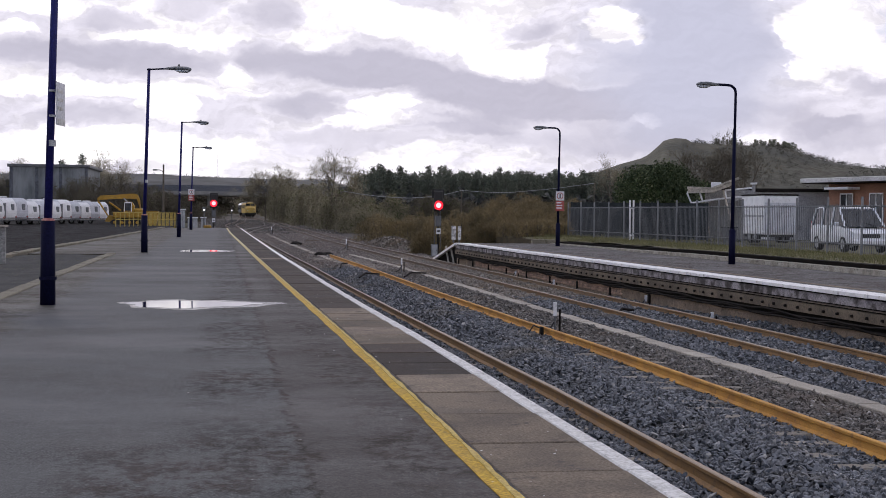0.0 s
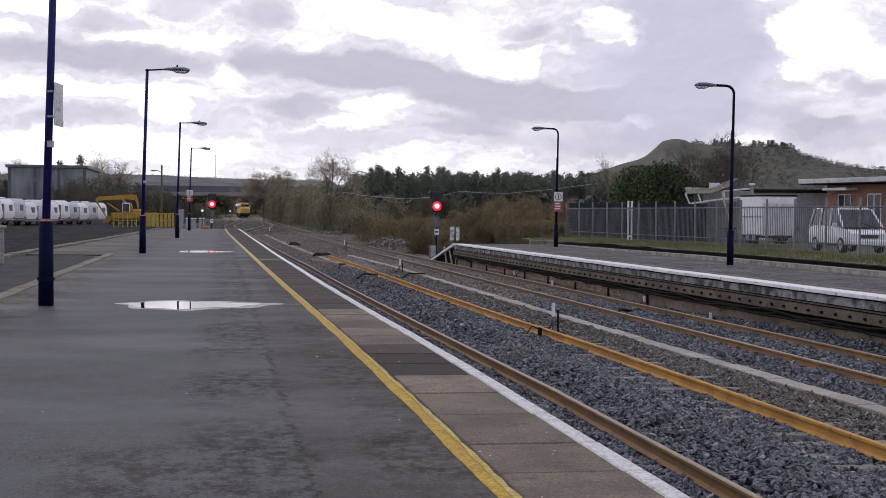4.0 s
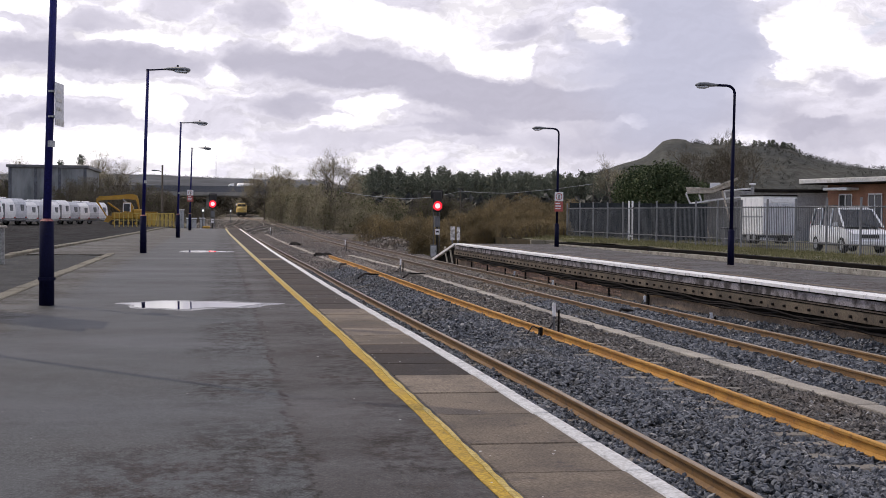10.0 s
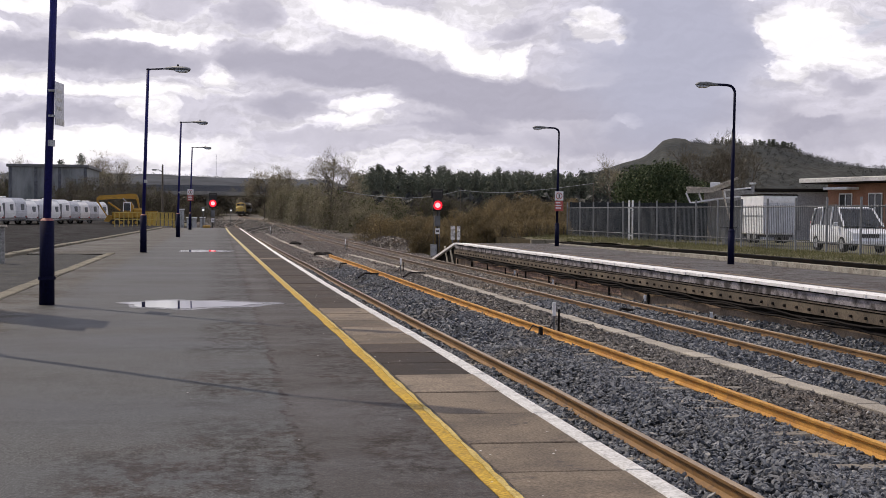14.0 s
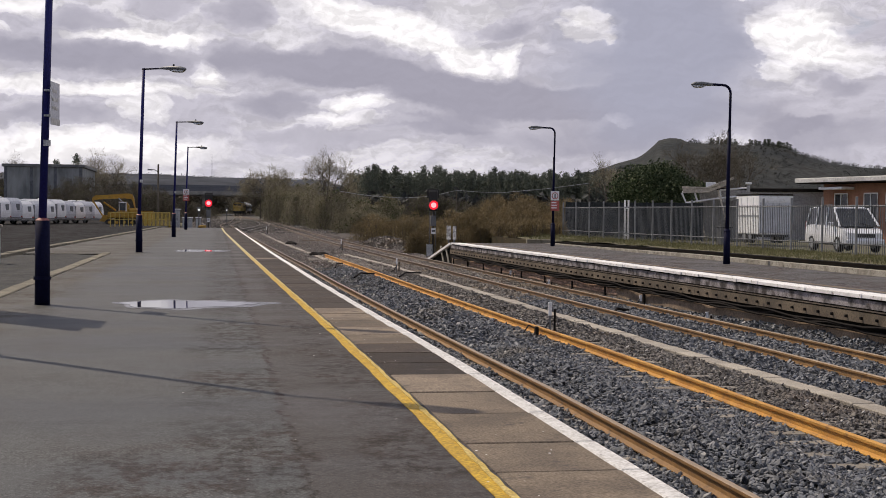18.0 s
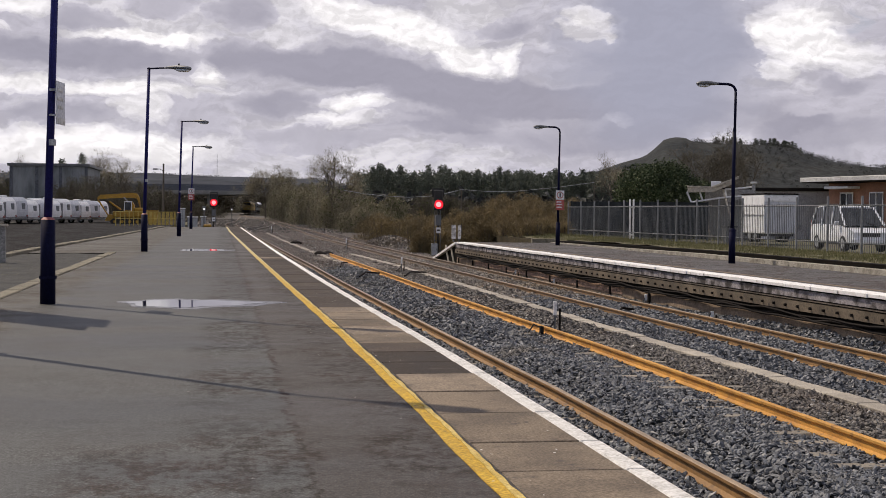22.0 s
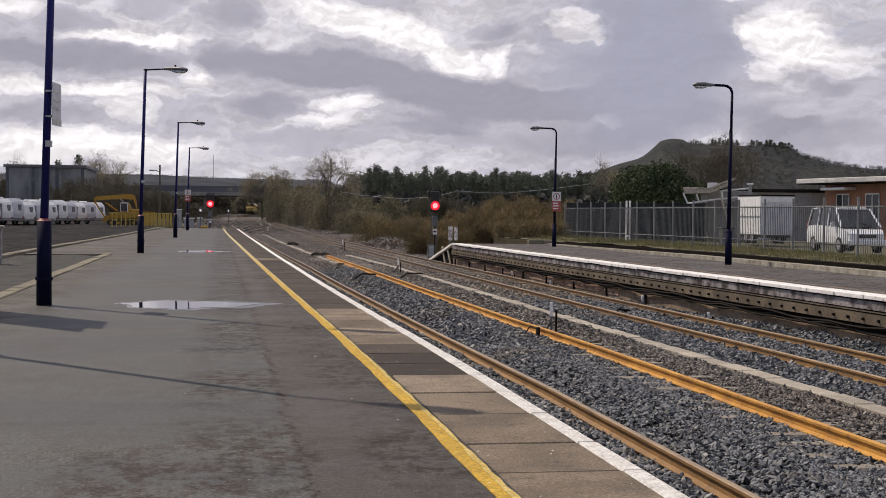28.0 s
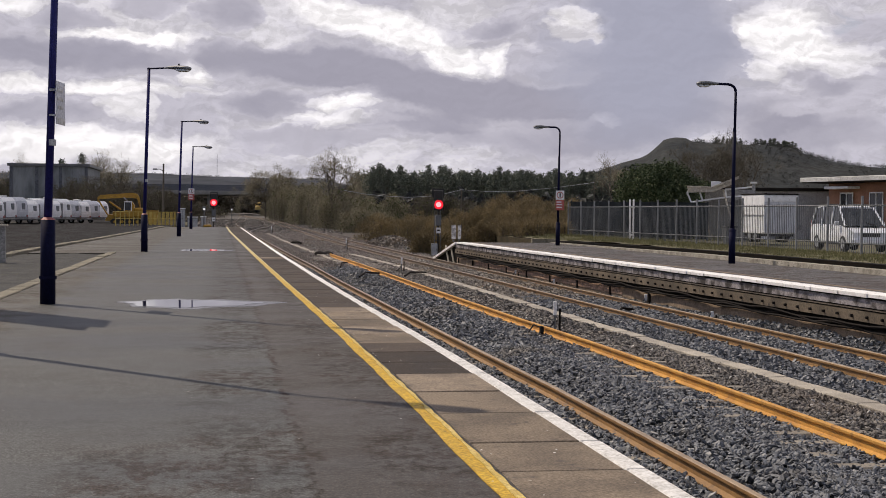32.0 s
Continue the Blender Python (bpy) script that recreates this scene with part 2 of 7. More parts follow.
M_RED = surf("red_sign_enamel", (0.36, 0.07, 0.06), (0.44, 0.1, 0.085), 2, 30, 0.4, 0.05)
M_BLACK = surf("black_paint", (0.012, 0.012, 0.012), (0.022, 0.022, 0.022), 3, 40, 0.55, 0.1)
M_PALE = surf("dull_fence_steel", (0.12, 0.128, 0.136), (0.18, 0.188, 0.196), 2, 40, 0.6, 0.15, metal=0.1)
M_GREYM = surf("grey_painted_metal", (0.1, 0.106, 0.112), (0.15, 0.157, 0.165), 2, 40, 0.5, 0.15, metal=0.2)
M_POST = surf("weathered_fence_post", (0.16, 0.17, 0.18), (0.24, 0.25, 0.26), 3, 60, 0.5, 0.15, metal=0.3)
M_GALV = surf("galvanised_steel", (0.34, 0.36, 0.38), (0.44, 0.46, 0.48), 3, 60, 0.45, 0.15, metal=0.5)
M_PLATE = surf("loco_yellow", (0.46, 0.31, 0.07), (0.55, 0.38, 0.09), 0.8, 20, 0.55, 0.1, dirt=(0.3, 0.22, 0.09), own=True)
M_PLANT = surf("machine_yellow", (0.36, 0.2, 0.018), (0.45, 0.26, 0.026), 0.8, 20, 0.5, 0.1, dirt=(0.22, 0.15, 0.05))
M_RAILY = surf("yellow_railing_paint", (0.42, 0.31, 0.06), (0.5, 0.38, 0.08), 2, 40, 0.55, 0.1)
M_GLASSD = surf("dark_window_glass", (0.02, 0.024, 0.028), (0.03, 0.035, 0.04), 1, 10, 0.08, 0.02)
M_TYRE = surf("tyre_rubber", (0.02, 0.02, 0.02), (0.03, 0.03, 0.03), 4, 60, 0.85, 0.2)
M_SILVER = surf("silver_car_paint", (0.74, 0.76, 0.79), (0.8, 0.82, 0.84), 2, 90, 0.25, 0.01, metal=0.05)
M_CLAD = surf("grey_cladding", (0.155, 0.175, 0.185), (0.205, 0.222, 0.232), 0.25, 0.8, 0.6, 0.1, stretch=(1, 1, 0.3))
M_ROOF = surf("pale_roof_sheet", (0.46, 0.46, 0.45), (0.6, 0.6, 0.58), 0.5, 12, 0.6, 0.15, dirt=(0.35, 0.34, 0.3))
M_RENDER = surf("grey_wall_plaster", (0.34, 0.34, 0.345), (0.44, 0.44, 0.44), 0.5, 14, 0.85, 0.25, dirt=(0.25, 0.245, 0.24))
M_BRICKB = surf("orange_building_brick", (0.28, 0.135, 0.085), (0.38, 0.2, 0.13), 0.7, 30, 0.8, 0.3)
M_WOOD = surf("bleached_timber", (0.42, 0.38, 0.32), (0.6, 0.55, 0.47), 2.4, 40, 0.85, 0.5, vary=0.25, stretch=(3, 1, 3), dirt=(0.14, 0.12, 0.1))
M_BOARDS = surf("dark_boards", (0.03, 0.036, 0.038), (0.05, 0.057, 0.059), 1.5, 30, 0.8, 0.3, spec=0.15, vary=0.15)
M_CONC = surf("weathered_concrete", (0.2, 0.2, 0.195), (0.29, 0.29, 0.275), 0.4, 18, 0.8, 0.3, dirt=(0.18, 0.18, 0.16))
M_BRIDGE = surf("bridge_girder_grey", (0.085, 0.095, 0.115), (0.125, 0.135, 0.155), 0.15, 4, 0.7, 0.1)
M_BARK = surf("grey_brown_bark", (0.1, 0.085, 0.065), (0.16, 0.135, 0.105), 2, 30, 0.9, 0.4)


def leaf_material(name, a, b, c):
    n = Nodes(name)
    r = n.island()
    col = n.mix(n.span(r, 0, 0.6, 0, 1, False), a, b)
    col = n.mix(n.span(r, 0.75, 1, 0, 1, False), col, c)
    col = n.mix(n.math("MULTIPLY", n.span(n.noise(n.place(), 0.35, 3), 0.4, 0.65), 0.6), col, tuple(0.55 * v for v in a))
    n.bsdf.inputs["Subsurface Weight"].default_value = 0
    return n.done(col, 0.75, 0, 0.25)


M_TWIG = leaf_material("brown_winter_twigs", (0.2, 0.155, 0.083), (0.31, 0.24, 0.125), (0.36, 0.28, 0.125))
M_TWIGY = leaf_material("dark_grey_winter_twigs", (0.11, 0.095, 0.07), (0.16, 0.138, 0.1), (0.1, 0.098, 0.06))
M_TWIGG = leaf_material("grey_winter_twigs", (0.275, 0.242, 0.162), (0.37, 0.325, 0.222), (0.24, 0.24, 0.13))
M_IVY = leaf_material("ivy_and_bramble", (0.1, 0.115, 0.045), (0.15, 0.16, 0.07), (0.19, 0.17, 0.085))
M_PINE = leaf_material("pine_needles", (0.115, 0.134, 0.106), (0.15, 0.168, 0.128), (0.185, 0.192, 0.142))
M_LAUREL = leaf_material("glossy_evergreen", (0.03, 0.05, 0.022), (0.075, 0.105, 0.042), (0.24, 0.26, 0.14))
M_GRASS = leaf_material("rough_winter_grass", (0.14, 0.145, 0.056), (0.22, 0.21, 0.095), (0.33, 0.285, 0.16))
M_HILL = surf("hillside_ground", (0.032, 0.036, 0.038), (0.048, 0.051, 0.05), 0.02, 0.25, 0.95, 0.35, spec=0.05, depth=1.2, dirt=(0.038, 0.037, 0.033))
M_GRAVEL = surf("dark_gravel", (0.045, 0.046, 0.045), (0.085, 0.084, 0.08), 1.5, 26, 0.9, 0.9, spec=0.15, depth=0.03, dirt=(0.055, 0.052, 0.038))
# fields and woods; the blue haze of distance is mixed into the colour
M_RIDGE = surf("far_ridge_in_haze", (0.032, 0.037, 0.049), (0.046, 0.052, 0.064), 0.008, 0.06, 0.95, 0.1, spec=0.1)
M_WOODS = leaf_material("distant_woodland", (0.056, 0.06, 0.057), (0.07, 0.072, 0.066), (0.05, 0.054, 0.05))


def ground_material():
    """Earth, cinders and rough grass by large noise."""
    n = Nodes("rough_ground")
    p = n.place()
    big = n.noise(p, 0.12, 6, 0.65)
    small = n.noise(p, 2.4, 6, 0.65)
    col = n.mix(n.span(big, 0.4, 0.6), (0.085, 0.075, 0.055), (0.085, 0.088, 0.04))
    col = n.mix(n.span(small, 0.45, 0.7), col, (0.13, 0.115, 0.085))
    n.bump(small, 0.7, 0.08)
    return n.done(col, 0.9, 0, 0.3)


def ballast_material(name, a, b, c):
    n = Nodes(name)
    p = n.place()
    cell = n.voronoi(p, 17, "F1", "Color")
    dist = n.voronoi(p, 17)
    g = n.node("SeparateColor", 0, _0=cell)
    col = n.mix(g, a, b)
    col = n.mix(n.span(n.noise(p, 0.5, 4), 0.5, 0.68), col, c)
    # cell rims darkened for the shade between stones
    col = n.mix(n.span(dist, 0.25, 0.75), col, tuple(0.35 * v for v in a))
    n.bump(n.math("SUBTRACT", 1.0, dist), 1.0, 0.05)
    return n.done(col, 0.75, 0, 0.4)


def stone_material(name, a, b, c):
    n = Nodes(name)
    r = n.island()
    col = n.mix(r, a, b)
    col = n.mix(n.span(n.noise(n.place(), 0.45, 4), 0.52, 0.7), col, c)
    col = n.mix(n.span(r, 0.965, 0.99), col, (0.36, 0.35, 0.33))
    n.bump(n.noise(n.place(), 90, 3), 0.4, 0.004)
    return n.done(col, 0.62, 0, 0.5)


M_GROUND = ground_material()
# the near bed is almost black, as shade in the gaps of the loose stones
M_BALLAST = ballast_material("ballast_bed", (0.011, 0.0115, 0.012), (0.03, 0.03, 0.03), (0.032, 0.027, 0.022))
M_BALLASTF = ballast_material("brown_ballast_bed", (0.075, 0.066, 0.056), (0.15, 0.132, 0.11), (0.13, 0.105, 0.08))
M_STONE = stone_material("blue_grey_ballast", (0.024, 0.027, 0.032), (0.2, 0.212, 0.23), (0.13, 0.12, 0.107))
M_STONED = stone_material("dusty_ballast", (0.045, 0.041, 0.037), (0.18, 0.16, 0.14), (0.125, 0.1, 0.078))
M_STONEC = stone_material("pale_brown_ballast", (0.11, 0.093, 0.082), (0.3, 0.255, 0.222), (0.22, 0.172, 0.134))
M_STONEB = stone_material("brown_stained_ballast", (0.1, 0.086, 0.07), (0.3, 0.258, 0.21), (0.25, 0.19, 0.125))


def glow(name, colour, power):
    n = Nodes(name)
    n.bsdf.inputs["Emission Strength"].default_value = power
    n.put(n.bsdf.inputs["Emission Color"], colour)
    return n.done(colour, 0.3)


M_REDLAMP = glow("lit_red_aspect", (1.0, 0.012, 0.03), 1.3)
M_REDCORE = glow("lit_red_core", (1.0, 0.4, 0.42), 1.6)
M_WHITELAMP = glow("small_white_lamp", (1.0, 0.97, 0.9), 0.8)


def water_material():
    n = Nodes("rain_water")
    n.bump(n.noise(n.place(), 9, 2), 0.02, 0.002)
    n.bsdf.inputs["IOR"].default_value = 1.33
    return n.done((0.03, 0.03, 0.032), 0.03, 0, 0.5)


M_WATER = water_material()
M_FILM = surf("wet_asphalt_film", (0.035, 0.035, 0.035), (0.06, 0.06, 0.058), 2.5, 60, 0.24, 0.12, spec=0.5)


# ---- helpers for building ----
def part(name, bm, material, parent=None, label="", smooth=False):
    """Links a bmesh as one mesh object, under a thing or a part."""
    me = bpy.data.meshes.new(name)
    bm.normal_update()
    bm.to_mesh(me)
    bm.free()
    me.materials.append(material)
    if smooth:
        me.shade_smooth()
    ob = new(name, me)
    ob.parent = parent
    return tagged(ob, label)


def piece(name, me, parent, m, label=""):
    """An object on a mesh that alike pieces share."""
    ob = new(name, me)
    ob.parent = parent
    ob.matrix_basis = m
    return tagged(ob, label)


def base(name, x, y, z, label, category, group="", rz=0, kind=""):
    ob = new(name)
    ob.matrix_basis = pose(x, y, z, 0, 0, rz)
    ob.empty_display_size = 0.1
    return tagged(ob, label, category, group, kind)


def box(x0, x1, y0, y1, z0, z1, bm=None, bevel=0.0, m=None):
    bm = bm or bmesh.new()
    vs = [bm.verts.new((x, y, z)) for x in (x0, x1) for y in (y0, y1) for z in (z0, z1)]
    if m:
        for v in vs:
            v.co = m @ v.co
    fs = [bm.faces.new([vs[i] for i in q]) for q in ((0, 1, 3, 2), (4, 6, 7, 5), (0, 4, 5, 1), (2, 3, 7, 6), (0, 2, 6, 4), (1, 5, 7, 3))]
    if bevel:
        es = list({e for f in fs for e in f.edges})
        bmesh.ops.bevel(bm, geom=es, offset=bevel, segments=1, affect="EDGES")
    return bm


def rod(a, b, r0, r1=None, sides=8, bm=None, caps=True):
    """A tapered bar from a to b."""
    bm = bm or bmesh.new()
    a, b = Vector(a), Vector(b)
    q = (b - a).to_track_quat("Z", "Y")
    r1 = r0 if r1 is None else r1
    rings = []
    for p, r in ((a, r0), (b, r1)):
        rings.append([bm.verts.new(p + q @ Vector((r * math.cos(2 * math.pi * i / sides), r * math.sin(2 * math.pi * i / sides), 0))) for i in range(sides)])
    for i in range(sides):
        j = (i + 1) % sides
        bm.faces.new((rings[0][i], rings[0][j], rings[1][j], rings[1][i]))
    if caps:
        bm.faces.new(rings[0][::-1])
        bm.faces.new(rings[1])
    return bm


def tube(points, r, sides=8, bm=None):
    for a, b in zip(points, points[1:]):
        bm = rod(a, b, r, r, sides, bm)
    return bm


def prism(outline, z0, z1, bm=None, axis="z"):
    """A flat outline given thickness along an axis."""
    bm = bm or bmesh.new()
    def at(u, v, w):
        return (u, v, w) if axis == "z" else (u, w, v) if axis == "y" else (w, u, v)
    lo = [bm.verts.new(at(u, v, z0)) for u, v in outline]
    hi = [bm.verts.new(at(u, v, z1)) for u, v in outline]
    n = len(outline)
    for i in range(n):
        bm.faces.new((lo[i], lo[(i + 1) % n], hi[(i + 1) % n], hi[i]))
    bm.faces.new(lo[::-1])
    bm.faces.new(hi)
    bmesh.ops.recalc_face_normals(bm, faces=bm.faces)
    return bm


def raw(name, verts, faces, material, parent=None, label=""):
    """A mesh from numpy arrays; all faces have the same number of corners."""
    me = bpy.data.meshes.new(name)
    k = faces.shape[1]
    me.vertices.add(len(verts))
    me.vertices.foreach_set("co", verts.astype(np.float32).ravel())
    me.loops.add(faces.size)
    me.loops.foreach_set("vertex_index", faces.astype(np.int32).ravel())
    me.polygons.add(len(faces))
    me.polygons.foreach_set("loop_start", np.arange(0, faces.size, k, dtype=np.int32))
    me.update(calc_edges=True)
    me.shade_flat()
    me.materials.append(material)
    ob = new(name, me)
    ob.parent = parent
    return tagged(ob, label)


def grid(name, xs, ys, height, material, parent=None, smooth=True):
    """A sheet over lines xs, ys with z = height(x, y)."""
    gx, gy = np.meshgrid(xs, ys)
    v = np.stack([gx, gy, height(gx, gy)], -1).reshape(-1, 3)
    nx, ny = len(xs), len(ys)
    i = (np.arange(ny - 1)[:, None] * nx + np.arange(nx - 1)).ravel()
    ob = raw(name, v, np.stack([i, i + 1, i + 1 + nx, i + nx], 1), material, parent)
    if smooth:
        ob.data.shade_smooth()
    return ob


def strip(name, left, right, z0, z1, ys, material, parent=None):
    """A solid band whose left and right sides follow functions of y; z0 and z1 may be functions too."""
    bm = bmesh.new()
    rows = []
    for y in ys:
        a, b = (z0(y) if callable(z0) else z0), (z1(y) if callable(z1) else z1)
        rows.append([bm.verts.new(p) for p in ((left(y), y, a), (right(y), y, a), (right(y), y, b), (left(y), y, b))])
    for p, q in zip(rows, rows[1:]):
        for i in range(4):
            j = (i + 1) % 4
            bm.faces.new((p[i], p[j], q[j], q[i]))
    bm.faces.new(rows[0][::-1])
    bm.faces.new(rows[-1])
    bmesh.ops.recalc_face_normals(bm, faces=bm.faces)
    return part(name, bm, material, parent)


def loft(sections, bm=None):
    """Joins closed sections of equal length into a closed hull."""
    bm = bm or bmesh.new()
    rows = [[bm.verts.new(p) for p in s] for s in sections]
    n = len(rows[0])
    for a, b in zip(rows, rows[1:]):
        for i in range(n):
            bm.faces.new((a[i], a[(i + 1) % n], b[(i + 1) % n], b[i]))
    bm.faces.new(rows[0][::-1])
    bm.faces.new(rows[-1])
    bmesh.ops.recalc_face_normals(bm, faces=bm.faces)
    return bm


def line(ys, xs):
    return lambda y: float(np.interp(y, ys, xs))


def bumps(x, y, scale, seed=0.0):
    """Cheap smooth variation for numpy arrays, about -1 to 1."""
    a = np.sin(x * scale * 1.3 + seed) * np.cos(y * scale * 0.9 - 1.7 * seed)
    b = np.sin(x * scale * 2.9 - y * scale * 2.3 + 2.1 * seed) * 0.5
    c = np.sin(x * scale * 5.3 + y * scale * 6.1 + 0.7 * seed) * 0.3
    return (a + b + c) / 1.5


# ---- plan ----
EDGE = line([-10, 6.6, 12.6, 15.5, 20, 28, 46.7, 91, 118], [2.43, 2.41, 2.38, 2.35, 2.26, 2.16, 2.0, 1.8, 1.7])      # platform edge
YELLOW = line([-10, 10, 16, 20, 28, 46.6, 91, 118], [1.47, 1.455, 1.41, 1.355, 1.25, 1.04, 0.58, 0.45])     # yellow line
RAIL_A = line([-20, 18, 25, 33, 46, 60, 72, 92, 126, 151, 174, 188, 198, 206, 214, 222, 230, 238, 246, 256, 277, 310, 344, 400, 415, 430, 450, 480, 520, 600, 700], [4.52, 4.48, 4.34, 4.2, 4.02, 3.93, 3.76, 3.53, 3.24, 2.95, 2.58, 2.3, 2.15, 2.13, 2.3, 2.68, 3.15, 3.6, 3.95, 4.3, 4.75, 5.4, 6.4, 6.45, 7.3, 8.9, 11.1, 15, 21.5, 39.5, 60])
RAIL_B = line([-20, 13, 19, 25, 30, 34, 42, 59, 76], [6.88, 6.84, 6.82, 6.76, 6.62, 6.55, 6.42, 6.28, 6.02])
RAIL_C = line([-20, 25, 50, 72, 105, 155, 250, 300, 344, 375, 400, 415, 430, 450, 480, 520, 600], [9.8, 9.72, 9.5, 9.25, 8.95, 8.9, 8.6, 8.1, 5.85, 5.05, 4.95, 5.8, 7.4, 9.6, 13.5, 20, 38])
DUCT = line([-20, 17, 31, 53, 64, 80], [8.62, 8.56, 8.4, 8.2, 8.1, 7.6])
DUCT_FAR = line([60, 78, 86, 118, 160], [5.95, 5.7, 5.56, 5.2, 4.9])
EDGE_R = line([-10, 23, 35, 45, 66, 80], [12.05, 11.98, 11.79, 11.58, 11.38, 11.3])
FENCE_STEP = 2.5
FENCE_X = line([30, 44, 80], [22.9, 22.5, 20.8])
GAUGE = 1.5
RISE = ([-60, 125, 335, 450, 650, 900, 5000], [-0.9, -0.9, -0.1, 0.45, 1.1, 1.6, 1.6])


def rail_z(y):
    return np.interp(y, *RISE)


def ground_z(x, y):
    """Yards at about platform level, the tracks in a shallow cutting between them."""
    cut = rail_z(y) - 0.38
    west = np.where(y < 119, -6.7, np.interp(y, [119, 130, 400], [-4.5, -4, -14]))
    east = np.where(y < 81, 17.5, np.interp(y, [81, 110, 400], [15.5, 17, 40]))
    side = np.interp(y, [0, 200, 480, 900], [-0.22, -0.1, 0.9, 1.6])
    f = np.clip((west - x) / 0.8, 0, 1)
    g = np.clip((x - east) / 3.0, 0, 1)
    rough = 0.05 * bumps(x, y, 0.35)
    return cut * (1 - f) * (1 - g) + side * np.maximum(f, g) + rough * np.maximum(f, g) + 0.15 * g * np.clip((30 - x) / 8, 0, 1)


xs = np.unique(np.concatenate([np.linspace(-4500, -120, 14), np.linspace(-120, -8, 40), np.linspace(-8, 24, 65), np.linspace(24, 160, 50), np.linspace(160, 4500, 14)]))
ys = np.unique(np.concatenate([np.linspace(-600, -20, 10), np.linspace(-20, 140, 120), np.linspace(140, 600, 90), np.linspace(600, 4500, 20)]))
ground = grid("ground", xs, ys, ground_z, M_GROUND)
tagged(ground, "rough earth and cinders with patchy winter grass", "ground", kind="structure")

# ---- cloud cover ----
def cloud_material():
    """Layered grey and white cloud, lit from behind: named masses with ragged edges, relief towards the sun, thinner places."""
    n = Nodes("cloud_cover")
    d = n.vec("NORMALIZE", n.own())
    xyz = n.t.nodes.new("ShaderNodeSeparateXYZ")
    n.put(xyz.inputs[0], d)
    u = n.math("ARCTAN2", xyz.outputs[0], xyz.outputs[1])
    v = xyz.outputs[2]
    flat = n.node("CombineXYZ", 0, _0=u, _1=n.math("MULTIPLY", v, 1.5), _2=0.0)
    w = n.noise(flat, 9, 5, 0.62, "Color")
    w2 = n.noise(n.vec("ADD", flat, (4.2, 2.9, 0)), 45, 6, 0.65, "Color")
    warp = n.vec("ADD", flat, n.vec("MULTIPLY", n.vec("SUBTRACT", w, (0.5, 0.5, 0.5)), (0.08, 0.06, 0)))
    warp = n.vec("ADD", warp, n.vec("MULTIPLY", n.vec("SUBTRACT", w2, (0.5, 0.5, 0.5)), (0.018, 0.016, 0)))

    def mass(px, py, rx, ry, strength, slope=0.0, core=0.1):
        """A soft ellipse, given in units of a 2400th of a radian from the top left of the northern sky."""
        c = (0.162 + (px - 784) / 2400, 1.5 * (372 - py + (px - 392) * 0.0105) / 2400, 0)
        o = n.vec("SUBTRACT", warp, c)
        a = n.vec("DOT_PRODUCT", o, (2400 / rx, 0, 0))
        b = n.vec("DOT_PRODUCT", o, (1600 * slope * 1.5 / ry, 1600 / ry, 0))
        return n.math("MULTIPLY", n.span(n.math("ADD", n.math("MULTIPLY", a, a), n.math("MULTIPLY", b, b)), 1.0, core), strength)

    def lumps(offset, scale=12, rough=0.58):
        return n.noise(n.vec("MULTIPLY", n.vec("ADD", warp, offset), (1, 1.3, 1)), scale, 9, rough)

    puffs = lumps((0, 0, 0))
    curds = lumps((2.7, 1.1, 0), 26, 0.6)
    relief = n.math("SUBTRACT", curds, lumps((2.6975, 1.105, 0), 26, 0.6))
    calm = n.noise(flat, 5, 3, 0.5)
    field = 0.12
    for m in ((600, 118, 210, 44, 1.0, 0.06), (880, 168, 310, 50, 1.2, 0.13), (190, 112, 300, 36, 0.9), (1215, 105, 170, 190, 1.2), (1100, 190, 200, 36, 0.6, 0.05),
              (205, 50, 80, 26, 0.7), (478, 28, 64, 34, 0.8), (555, 190, 110, 28, 0.8), (180, 212, 110, 22, 0.7), (820, 220, 150, 22, 0.6), (620, 246, 160, 20, 0.6),
              (1380, 215, 160, 40, 0.7), (1500, 250, 150, 40, 0.7), (1050, 245, 260, 26, 0.55), (1500, 165, 60, 22, 0.6), (340, 20, 90, 24, 0.45), (950, 50, 60, 22, 0.7), (1060, 75, 40, 26, 0.5)):
        field = n.math("ADD", field, mass(*m))
    for m in ((720, 45, 190, 46, 1.1, 0.2), (880, 100, 90, 40, 0.9, 0.2), (965, 112, 30, 36, 0.9), (1090, 58, 56, 46, 1.1), (1440, 80, 100, 68, 1.1), (1530, 110, 70, 50, 0.7),
              (1400, 140, 30, 22, 0.6), (1340, 6, 60, 14, 0.8), (190, 168, 290, 18, 0.9), (170, 262, 340, 34, 0.95), (300, 72, 170, 16, 0.9), (424, 130, 40, 34, 0.9),
              (660, 190, 80, 16, 0.9), (1140, 214, 40, 12, 0.9), (680, 214, 120, 12, 0.6), (80, 20, 110, 30, 0.8), (30, 70, 60, 12, 0.8), (1460, 205, 60, 16, 0.5), (300, 200, 60, 26, 0.6), (560, 285, 520, 70, 0.2), (430, 40, 420, 60, 0.22)):
        field = n.math("SUBTRACT", field, mass(*m))
    field = n.math("ADD", field, n.math("MULTIPLY", n.math("SUBTRACT", puffs, 0.5), 1.7))
    field = n.math("ADD", field, n.math("MULTIPLY", n.math("SUBTRACT", curds, 0.5), 0.45))
    white = n.mix(n.span(field, -0.95, -0.25), (1.3, 1.29, 1.29), (0.93, 0.92, 0.97))
    grey = n.mix(n.span(n.math("ADD", field, n.math("MULTIPLY", n.math("SUBTRACT", calm, 0.5), 1.2)), 0.15, 1.1), (0.7, 0.69, 0.775), (0.49, 0.485, 0.575))
    smooth = mass(1215, 100, 220, 210, 1.0)
